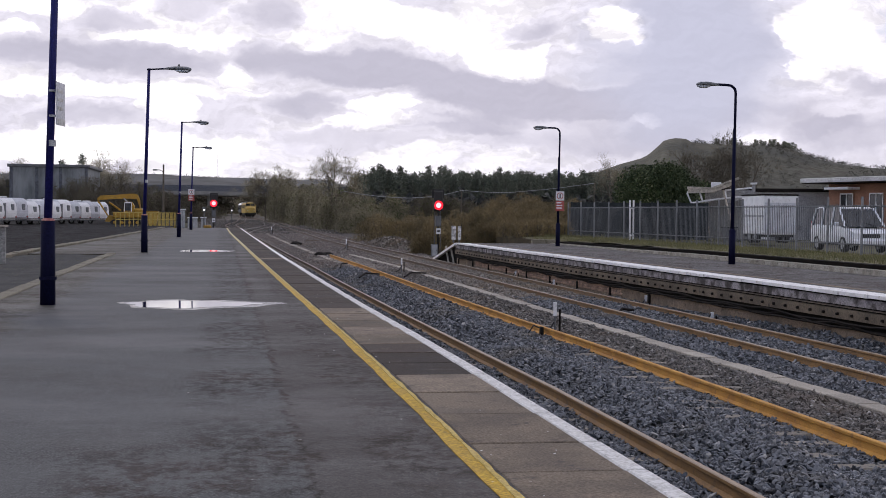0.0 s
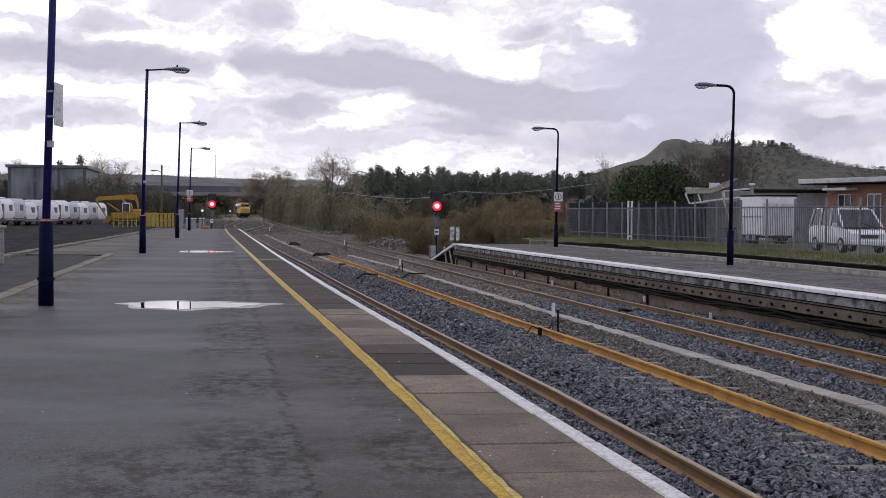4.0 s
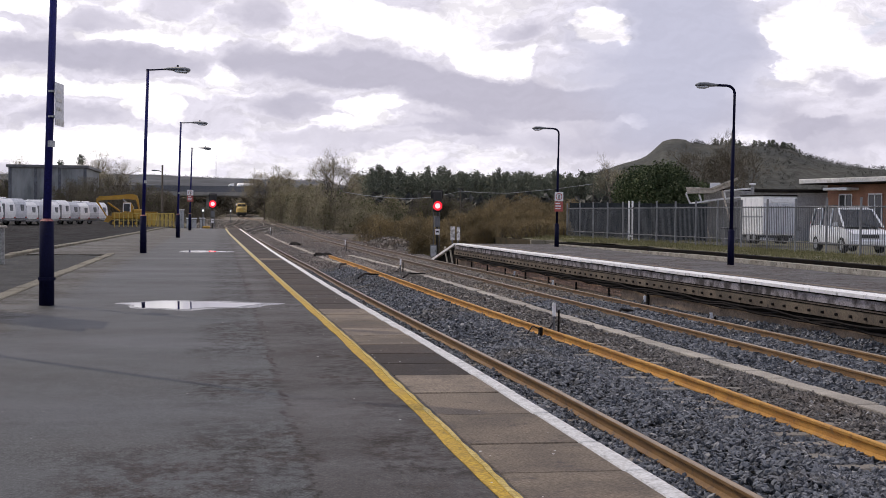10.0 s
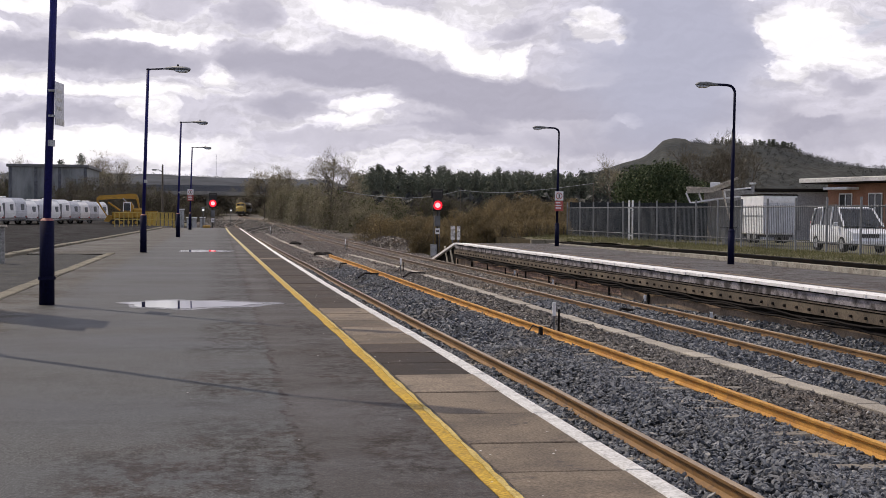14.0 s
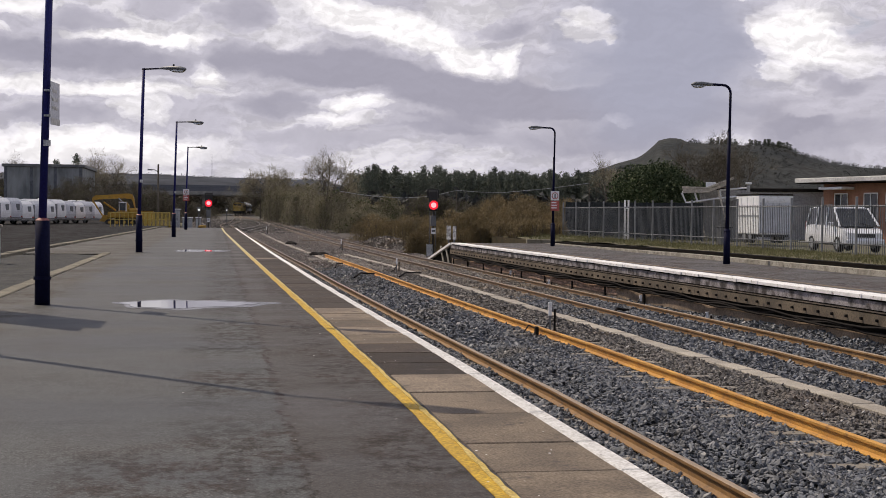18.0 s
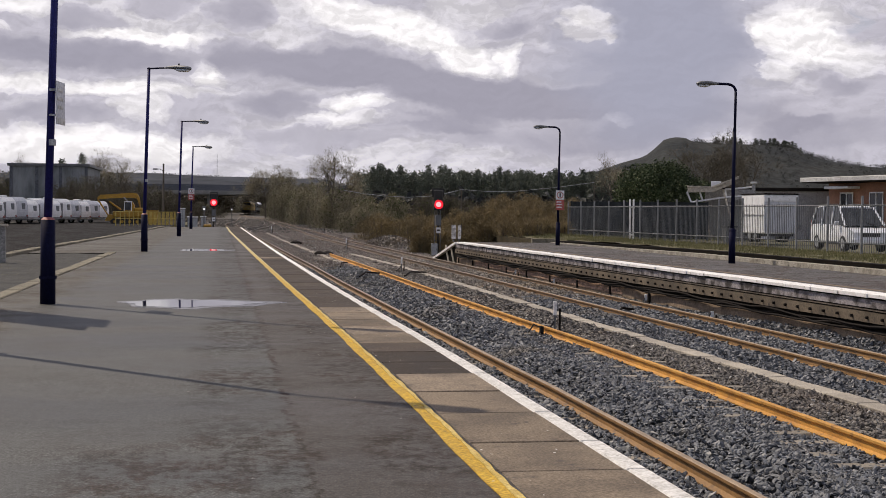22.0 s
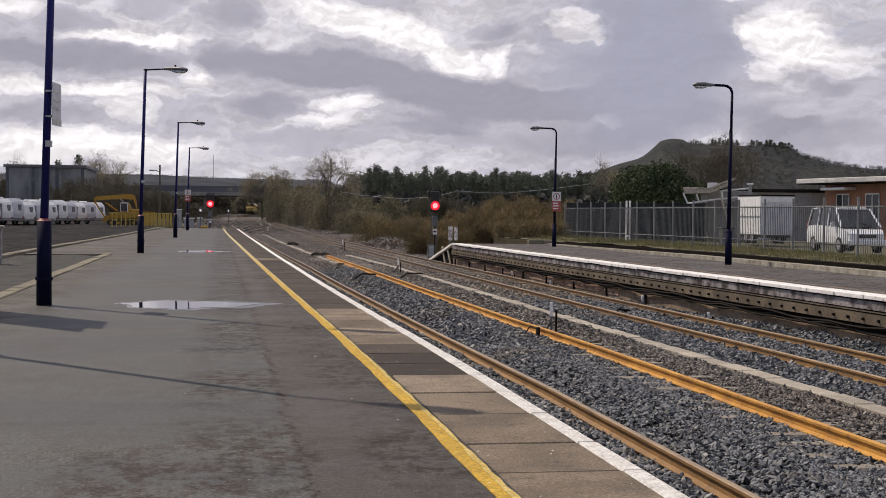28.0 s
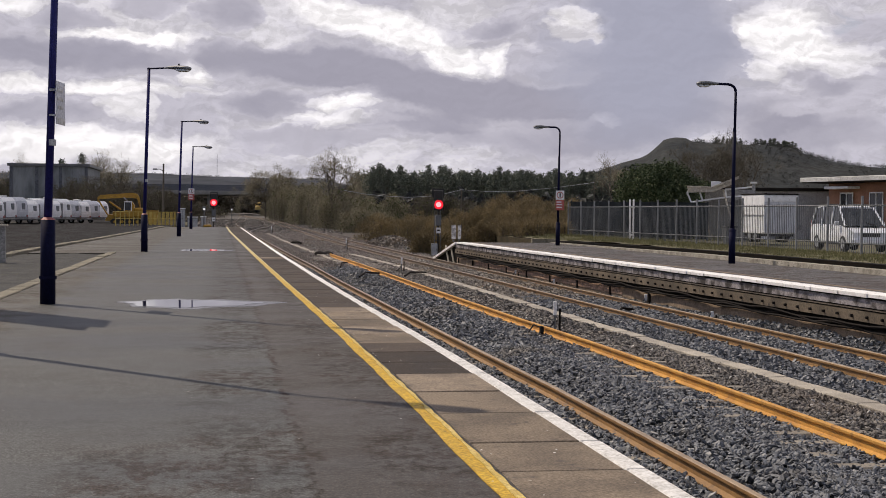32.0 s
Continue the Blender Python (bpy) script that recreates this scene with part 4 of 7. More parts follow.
strip("lower_wall", lambda y: EDGE_R(y) + 0.085, lambda y: EDGE_R(y) + 0.109, -1.3, -0.745, [float(v) for v in range(0, 37, 3)], M_FOOT, far)
# slack black cables hung along the wall
for k, (z0, amp, out) in enumerate(((-0.56, 0.05, -0.02), (-0.63, 0.07, -0.01), (-0.6, 0.1, 0.0))):
    pts = [(EDGE_R(y) + out + 0.03 * math.sin(1.3 * y + k), float(y), z0 - amp * abs(math.sin(0.55 * y + 1.9 * k)) + 0.02 * math.sin(2.3 * y + k)) for y in np.arange(14, 66, 0.8)]
    part("wall_cable", tube(pts, 0.026, 5), M_DARK, far, "slack black cable")
# end ramp
RAMP = [66, 72.8]
strip("ramp", line(RAMP, [11.72, 11.66]), lambda y: 16.7, -1.4, line(RAMP, [-0.01, -1.05]), RAMP, M_ASPHALT_R, far)
strip("ramp_edge", line(RAMP, [11.38, 11.34]), line(RAMP, [11.74, 11.7]), line(RAMP, [-0.1, -1.1]), line(RAMP, [0.012, -0.98]), RAMP, M_WHITE_FAR, far)
# near-black side in place of the shade under the open ramp
strip("ramp_side", line(RAMP, [11.52, 11.5]), line(RAMP, [11.71, 11.66]), -1.4, line(RAMP, [-0.105, -1.1]), RAMP, M_GAPBLACK, far)
for y in (66.6, 68.2):
    part("strut", rod((11.45, y, -1.05), (11.45, y + 0.9, -0.25), 0.05, 0.05, 6), M_KERBP, far, "pale leaning strut")
def verge_z(x, y):
    """A low bank behind the platform's back wall, falling to the fence foot."""
    return np.interp(x, [16.9, 18.5, 22, 24], [0.22, 0.2, 0.1, 0.04]) - 0.12 * np.clip((y - 58) / 10, 0, 1) * np.clip((19 - x) / 2, 0, 1) + 0.03 * bumps(x, y, 1.2)


verge = grid("ground", np.linspace(16.9, 24, 24), np.linspace(20, 84, 60), verge_z, surf("verge_soil", (0.095, 0.09, 0.042), (0.155, 0.135, 0.078), 1.5, 20, 0.95, 0.8, depth=0.03))
tagged(verge, "grassy verge behind the far platform", "verge", kind="structure")


# crossovers at the points beyond the platform
def crossover(label, path, y0, y1):
    t = base("railway_track", 0, 0, 0, label, "railway track", kind="structure")
    for o in (-GAUGE, 0.0):
        rail("rail", lambda y, o=o: path(y) + o, y0, y1, 2.0, M_RUSTD, M_HEADD, "", t)
        rail("check_rail", lambda y, o=o: path(y) + o + 0.12, y0 + 14, y0 + 40, 2.0, M_RUSTD, M_HEADD, "", t)
    s = box(-1.3, 1.3, -0.13, 0.13, -0.2, 0, bevel=0.02)
    me = bpy.data.meshes.new("sleeper")
    s.to_mesh(me)
    s.free()
    me.materials.append(M_DARK)
    for y in np.arange(y0 + 10, y1 - 2, 0.8):
        piece("sleeper", me, t, pose(path(float(y)) - 0.75, float(y), float(rail_z(y)) - 0.21))


crossover("dark crossover rails curving between the two lines", line([146, 153, 162, 172, 185, 201, 215, 235, 250], [3.02, 3.25, 3.9, 4.75, 6.2, 7.5, 8.25, 8.75, 8.7]), 146, 250)


# ---- lamps and signs ----
def pod(sections, m):
    """A rounded housing lofted through ellipses (along, half width, bottom, top), placed by m."""
    rows = []
    for x, w, lo, hi in sections:
        rows.append([m(Vector((x, w * math.cos(math.pi * i / 6), (lo + hi) / 2 + (hi - lo) / 2 * math.sin(math.pi * i / 6)))) for i in range(12)])
    return loft(rows)


def left_lamp(lean=0.0):
    """Tall navy post with a thicker base sleeve and a straight arm to a lantern."""
    t = base("street_lamp", 0, 0, 0, "navy blue platform lamp post with thick base sleeve and lantern", "lamp post", "lamps on the near platform")
    part("base_sleeve", rod((0, 0, -0.02), (0, 0, 1.28), 0.115, 0.108, 16), M_NAVYB, t, "dark navy sleeve", True)
    part("collar", rod((0, 0, 1.28), (0, 0, 1.32), 0.11, 0.06, 16), M_REDW, t, "worn red collar")
    part("band", rod((0, 0, 0.38), (0, 0, 0.43), 0.132, 0.132, 16), M_NAVYB, t)
    top = Vector((math.tan(radians(lean)) * 6.3, 0, 6.33))
    part("pole", rod((0, 0, 1.3), top, 0.062, 0.05, 12), M_NAVY, t, "", True)
    part("pole_band", rod(Vector((0, 0, 0)).lerp(top, 0.38), Vector((0, 0, 0)).lerp(top, 0.395), 0.066, 0.066, 12), M_GALV, t, "pale paper band")
    turn = Matrix.Rotation(radians(-40), 3, "Z") @ Matrix.Rotation(radians(5), 3, "Y") @ Matrix.Diagonal((1.28, 1.1, 1.0))
    part("arm", tube([top - Vector((0.05, 0, 0.04)), top + turn @ Vector((0.7, 0, 0.03))], 0.028, 8), M_NAVYB, t)
    def place(v):
        return top + turn @ v

    part("lantern", pod(((0.56, 0.03, -0.01, 0.05), (0.72, 0.07, -0.01, 0.09), (1.0, 0.13, -0.02, 0.13), (1.3, 0.14, -0.02, 0.13), (1.44, 0.08, -0.01, 0.1), (1.48, 0.02, 0.02, 0.06)), place), M_LAMP, t, "", True)
    part("lens", pod(((0.93, 0.05, -0.03, 0.02), (1.08, 0.115, -0.085, 0.02), (1.32, 0.115, -0.085, 0.02), (1.43, 0.05, -0.04, 0.02)), place), M_LENS, t, "clear lens", True)
    part("photocell", rod(top + turn @ Vector((1.05, 0, 0.1)), top + turn @ Vector((1.05, 0, 0.19)), 0.035, 0.03, 8), M_BLACK, t)
    return t


lamp0 = left_lamp(1.2)
lamp0.matrix_basis = pose(-2.6, 21.3, 0)
for x, y in ((-2.62, 47.8), (-2.3, 75.8), (-2.3, 105.5), (-2.85, 14.75)):
    copy_thing(lamp0, pose(x, y, 0))


def right_lamp():
    """Slimmer post whose top bends over into a lantern."""
    t = base("street_lamp", 0, 0, 0, "dark navy swan-neck lamp post on the far platform", "lamp post", "lamps on the far platform")
    part("base_sleeve", rod((0, 0, -0.02), (0, 0, 1.0), 0.105, 0.1, 14), M_NAVYB, t, "", True)
    part("collar", rod((0, 0, 1.0), (0, 0, 1.08), 0.115, 0.06, 14), M_NAVYB, t)
    part("pole", rod((0, 0, 1.05), (0.02, 0, 4.0), 0.06, 0.055, 12), M_NAVYB, t, "", True)
    part("joint", rod((0.02, 0, 4.0), (0.02, 0, 4.1), 0.06, 0.042, 12), M_NAVYB, t)
    bend = [(0.03, 0, 4.05), (0.04, 0, 5.2)] + [(0.04 - 0.25 * (1 - math.cos(a)), 0, 5.2 + 0.22 * math.sin(a)) for a in (0.4, 0.8, 1.2, 1.571)] + [(-0.62, 0, 5.43)]
    part("swan_neck", tube(bend, 0.04, 10), M_NAVYB, t, "", True)
    def place(v):
        return Vector((-v.x, v.y, 5.38 + v.z))

    part("lantern", pod(((0.5, 0.035, 0.02, 0.08), (0.62, 0.07, 0.0, 0.1), (0.85, 0.12, -0.01, 0.13), (1.08, 0.13, -0.01, 0.12), (1.18, 0.07, 0.0, 0.08), (1.21, 0.02, 0.02, 0.05)), place), M_LAMP, t, "", True)
    part("lens", pod(((0.78, 0.05, -0.03, 0.02), (0.9, 0.105, -0.07, 0.02), (1.08, 0.105, -0.07, 0.02), (1.17, 0.05, -0.03, 0.02)), place), M_LENS, t, "clear lens", True)
    return t


rl = right_lamp()
rl.matrix_basis = pose(15.3, 39.2, 0)
copy_thing(rl, pose(15.27, 60.7, 0))
copy_thing(rl, pose(15.35, 17.7, 0))


def bars(parent, x0, x1, z, y, count, step, h, material=None):
    """Unreadable lines of writing as plain bars on a board that faces the camera."""
    r = random.Random(count)
    for i in range(count):
        w = (x1 - x0) * r.uniform(0.6, 1.0)
        part("writing_bar", box(x0, x0 + w, y - 0.004, y, z - i * step - h, z - i * step), material or M_GREYM, parent)


def pole_sign():
    """Blank-looking notice plate strapped to the nearest lamp post, turned a little away."""
    t = base("notice_sign", -2.475, 21.16, 2.73, "white enamel notice plate strapped to the lamp post", "sign", rz=82)
    part("plate", box(0, 0.5, -0.012, 0.0, 0, 0.65, bevel=0.004), M_PLATEW, t)
    part("footer", box(0.0, 0.5, -0.017, -0.013, 0.0, 0.1), M_ROOF, t, "pale grey footer band")
    bars(t, 0.06, 0.44, 0.54, -0.014, 3, 0.13, 0.05, M_ROOF)
    for z in (0.12, 0.5):
        part("strap", rod((0.1, 0.06, z), (0.1, 0.06, z + 0.03), 0.063, 0.063, 12), M_GALV, t)
    return t


pole_sign()


def warning_sign(x, y, z, w):
    """White plate with a struck-out mark over a red plate."""
    t = base("warning_sign", x, y, z, "white and red trespass warning plates on the lamp post", "sign", "warning signs on lamp posts")
    part("lower_plate", box(-w / 2, w / 2, -0.01, 0, 0, 0.46, bevel=0.004), M_RED, t, "red plate")
    part("upper_plate", box(-w / 2, w / 2, -0.01, 0, 0.48, 0.9, bevel=0.004), M_SIGNW, t, "white plate")
    ring = tube([(0.14 * math.cos(a * math.pi / 8), -0.02, 0.69 + 0.14 * math.sin(a * math.pi / 8)) for a in range(17)], 0.018, 6)
    part("ban_ring", ring, M_RED, t)
    part("figure_bar", box(-0.025, 0.025, -0.02, -0.012, 0.59, 0.78), M_BLACK, t)
    bars(t, -w * 0.4, w * 0.4, 0.4, -0.012, 3, 0.12, 0.05, M_SIGNW)
    part("bracket", box(-0.03, 0.03, 0, 0.06, 0.2, 0.7), M_GALV, t)
    return t


warning_sign(15.32, 60.58, 1.62, 0.4)
warning_sign(-2.28, 105.36, 2.2, 0.46)

# unseen board west of the lamp posts, shaped to cast the shadow on the asphalt
board = base("poster_board", -3.78, 20.1, 0, "tall white board on two posts, out of view, added for its shadow", "notice board")
part("panel", box(-0.03, 0.03, -0.2, 0.85, 1.2, 4.6, bevel=0.01), M_SIGNW, board)
part("side_panel", box(-0.03, 0.03, -0.85, -0.205, 0.8, 4.2, bevel=0.01), M_SIGNW, board)
for y in (-0.5, 0.6):
    part("post", box(-0.11, -0.031, y - 0.04, y + 0.04, -0.15, 2.7), M_NAVYB, board)

# stump at the bay's edge
st = base("bollard", -5.83, 38.0, -0.1, "weathered grey timber post with a pale cap", "post")
part("shaft", box(-0.09, 0.09, -0.09, 0.09, 0, 1.06, bevel=0.015), M_CONC, st)
part("cap", box(-0.14, 0.14, -0.14, 0.14, 1.06, 1.12, bevel=0.01), M_WOOD, st, "pale timber cap")


# ---- signals ----
def signal(x, y, z, height, label, lamp=0.27):
    """Colour light signal: hooded black head with a lit red aspect on a post with a ladder."""
    t = base("railway_signal", x, y, z, label, "signal", "colour light signals")
    part("post", rod((0, 0, 0), (0, 0, height - 0.35), 0.055, 0.05, 10), M_BLACK, t, "", True)
    part("base_plate", box(-0.25, 0.25, -0.25, 0.25, -0.02, 0.06, bevel=0.01), M_CONC, t)
    head = part("head", box(-lamp, lamp, -0.08, 0.12, height - lamp - 0.08, height + 0.86, bevel=0.05), M_BLACK, t, "black signal head")
    part("backboard", box(-0.36, 0.36, 0.121, 0.135, height + 0.42, height + 0.95, bevel=0.004), M_BLACK, t)
    # disc made wider than a real lens to take in its halo
    part("aspect", rod((0, -0.081, height), (0, -0.1, height), lamp, lamp, 24), M_REDLAMP, head, "lit red lamp")
    # paler disc for the glare in the middle of the lamp
    part("aspect_core", rod((0, -0.101, height), (0, -0.108, height), lamp * 0.58, lamp * 0.54, 20), M_REDCORE, head, "bright centre of the lit lamp")
    hood = bmesh.new()
    r0 = []
    for yy, r in ((-0.09, lamp + 0.025), (-0.34, lamp + 0.015)):
        r0.append([hood.verts.new((r * math.cos(a), yy, height + r * math.sin(a))) for a in [math.pi * (i / 10) for i in range(11)]])
    for i in range(10):
        hood.faces.new((r0[0][i], r0[0][i + 1], r0[1][i + 1], r0[1][i]))
    bmesh.ops.solidify(hood, geom=list(hood.faces), thickness=0.012)
    part("hood", hood, M_BLACK, head)
    part("junction_box", box(-0.16, 0.16, -0.1, 0.09, height - 1.25, height - 0.62, bevel=0.02), M_GREYM, t, "grey junction box")
    part("number_plate", box(-0.13, 0.13, -0.1, -0.085, height - 1.7, height - 1.36), M_SIGNW, t, "white identity plate with a bar")
    part("writing_bar", box(-0.09, 0.09, -0.106, -0.101, height - 1.57, height - 1.48), M_BLACK, t)
    lad = bmesh.new()
    for s in (-0.17, 0.17):
        rod((s, 0.22, 0), (s, 0.22, height - 0.1), 0.02, 0.02, 6, lad)
    part("ladder_rails", lad, M_GREYM, t)
    for k in range(int(height / 0.3)):
        part("rung", rod((-0.17, 0.22, 0.25 + 0.3 * k), (0.17, 0.22, 0.25 + 0.3 * k), 0.014, 0.014, 6), M_GREYM, t)
    return t


signal(12.65, 79.2, -1.05, 2.98, "red colour light signal on a grey post beside the far ramp")
signal(-0.7, 125.2, -1.05, 3.2, "red colour light signal on a grey post past the platform end", 0.32)

cab = base("equipment_cabinet", 12.25, 78.0, -1.1, "grey metal trackside cabinet beside the signal", "cabinet")
part("body", box(-0.18, 0.18, -0.15, 0.15, 0, 0.75, bevel=0.02), M_GREYM, cab)
part("door", box(-0.15, 0.15, -0.165, -0.151, 0.06, 0.7, bevel=0.006), M_GALV, cab)
part("handle", box(0.09, 0.11, -0.18, -0.166, 0.35, 0.45), M_BLACK, cab)

# white boards at the top of the ramp
wb = base("limit_board", 11.5, 66.5, 0, "pair of white painted limit boards at the ramp", "board")
for x, w, h in ((-0.2, 0.22, 0.84), (0.12, 0.16, 0.82)):
    part("board", box(x, x + w, -0.03, 0.03, 0.15, h, bevel=0.008), M_MOTT, wb)
    part("post", box(x + w / 2 - 0.03, x + w / 2 + 0.03, 0.031, 0.09, -0.02, h - 0.05), M_GREYM, wb)


def marker(x, y, z, h, label="short white and grey trackside marker post"):
    t = base("track_marker", x, y, z, label, "marker", "trackside markers")
    part("post", rod((0, 0, -0.1), (0, 0, h), 0.025, 0.025, 8), M_GREYM, t)
    part("cap", box(-0.034, 0.034, -0.025, 0.025, h * 0.62, h + 0.06, bevel=0.008), M_WHITE, t, "white marker cap")
    part("stub", rod((0.11, 0.02, -0.1), (0.11, 0.02, h * 0.85), 0.024, 0.024, 8), M_DARK, t, "dark iron stub")
    part("cable", tube([(-0.3, 0, 0.02), (-0.12, 0, 0.1), (0, 0, 0.28)], 0.018, 6), M_BLACK, t)
    return t


marker(6.98, 27.9, -1.08, 0.62)
marker(7.55, 57.0, -1.08, 0.55)
marker(8.2, 90.0, -1.08, 0.7)
marker(11.2, 45.0, -1.08, 0.25, "small white peg in the ballast")
marker(11.45, 35.6, -1.08, 0.3, "small white peg in the ballast")
marker(11.4, 30.4, -1.08, 0.22, "small white peg in the ballast")
marker(5.25, 145.0, -1.05, 0.85, "pale marker post by the points")
marker(11.4, 52.0, -1.08, 0.26, "small white peg in the ballast")
bd = base("cable_bond", 6.28, 27.3, -1.06, "black bonding cable clamped to the rusty rail", "cable")
part("clamp", box(0.24, 0.3, -0.08, 0.08, 0.02, 0.19, bevel=0.01), M_DARK, bd)
part("cable", tube([(0.27, 0, 0.15), (0.1, 0.0, 0.22), (0.0, 0.05, 0.05)], 0.014, 6), M_BLACK, bd)
for x0, y0, x1, y1, z in ((4.9, 48.5, 5.9, 51.0, -0.88), (5.0, 57.5, 5.7, 62, -0.9), (7.0, 52, 8.3, 55, -1.02), (9.9, 33, 10.6, 34, -1.04)):
    w = base("spare_bar", x0, y0, z, "dark steel bar lying on the ballast", "steel bar", "bars left on the ballast")
    part("bar", tube([(0, 0, 0.0), (0.35 * (x1 - x0), 0.5 * (y1 - y0), 0.1), (x1 - x0, y1 - y0, 0.02)], 0.035, 6), M_DARK, w)
for x, y, s in ((5.75, 106, 0.5), (5.75, 79.5, 0.42), (6.3, 81, 0.36)):
    h = base("ballast_bag", x, y, float(rail_z(y)) - 0.22, "dark rubble sack lying beside the track", "sack", "sacks beside the track")
    bm = bmesh.new()
    bmesh.ops.create_icosphere(bm, subdivisions=2, radius=s)
    rr = random.Random(int(y))
    for v in bm.verts:
        v.co.z = max(0, v.co.z * 0.55) + 0.02
        v.co *= 1 + rr.uniform(-0.12, 0.12)
    part("sack", bm, M_DARK, h)


# ---- fence behind the far platform ----
def palisade():
    t = base("fence", 0, 0, 0, "grey steel palisade fence behind the grass verge", "fence")
    post = box(-0.036, 0.036, -0.04, 0.04, -0.1, 2.12, bevel=0.008)
    me = bpy.data.meshes.new("post")
    post.to_mesh(me)
    post.free()
    me.materials.append(M_POST)
    pale = bmesh.new()
    for y0_, y1_, o in ((-0.018, -0.006, 0.0), (-0.006, 0.006, -0.01), (0.006, 0.018, 0.0)):
        prism([(y0_, 0.1), (y1_, 0.1), (y1_, 1.84), (y0_, 1.84)], -0.002 + o, 0.004 + o, pale, "x")
    pme = bpy.data.meshes.new("pale")
    pale.to_mesh(pme)
    pale.free()
    pme.materials.append(M_PALE)
    y = 37.64
    while y < 80:
        piece("post", me, t, pose(FENCE_X(y), y, 0.08))
        for z in (0.42, 1.78):
            a, b = FENCE_X(y), FENCE_X(y + FENCE_STEP)
            rl_ = part("fence_rail", rod((a, y, z + 0.08), (b, y + FENCE_STEP, z + 0.08), 0.025, 0.025, 4), M_PALE, t)
        for j in range(1, 16):
            yy = y + FENCE_STEP * j / 16
            piece("pale", pme, t, pose(FENCE_X(yy) - 0.045, yy, 0.08))
        y += FENCE_STEP
    piece("post", me, t, pose(FENCE_X(y), y, 0.08))
    return t


palisade()
gate = base("gate", 21.35, 69.0, 0.05, "narrow white framed gate in the steel fence", "gate", rz=92)
for x in (-0.28, 0.28):
    part("gate_post", box(x - 0.04, x + 0.04, -0.04, 0.04, -0.05, 2.2, bevel=0.008), M_WHITE, gate)
for z in (0.3, 1.75):
    part("crossbar", box(-0.24, 0.24, -0.02, 0.02, z, z + 0.09, bevel=0.006), M_WHITE, gate)


# ---- vehicles and buildings behind the fence ----
def wheel(parent, x, y, z, r, w):
    t = part("wheel", rod((x - w / 2, y, z), (x + w / 2, y, z), r * 0.62, r * 0.62, 16), M_GALV, parent, "silver wheel rim")
    bm = bmesh.new()
    n = 20
    rings = []
    for xx, rr in ((-w / 2, r * 0.64), (-w / 2, r * 0.94), (-w * 0.3, r), (w * 0.3, r), (w / 2, r * 0.94), (w / 2, r * 0.64)):
        rings.append([bm.verts.new((x + xx, y + rr * math.cos(2 * math.pi * i / n), z + rr * math.sin(2 * math.pi * i / n))) for i in range(n)])
    for a, b in zip(rings, rings[1:]):
        for i in range(n):
            bm.faces.new((a[i], a[(i + 1) % n], b[(i + 1) % n], b[i]))
    bmesh.ops.recalc_face_normals(bm, faces=bm.faces)
    part("tyre", bm, M_TYRE, t)
    return t


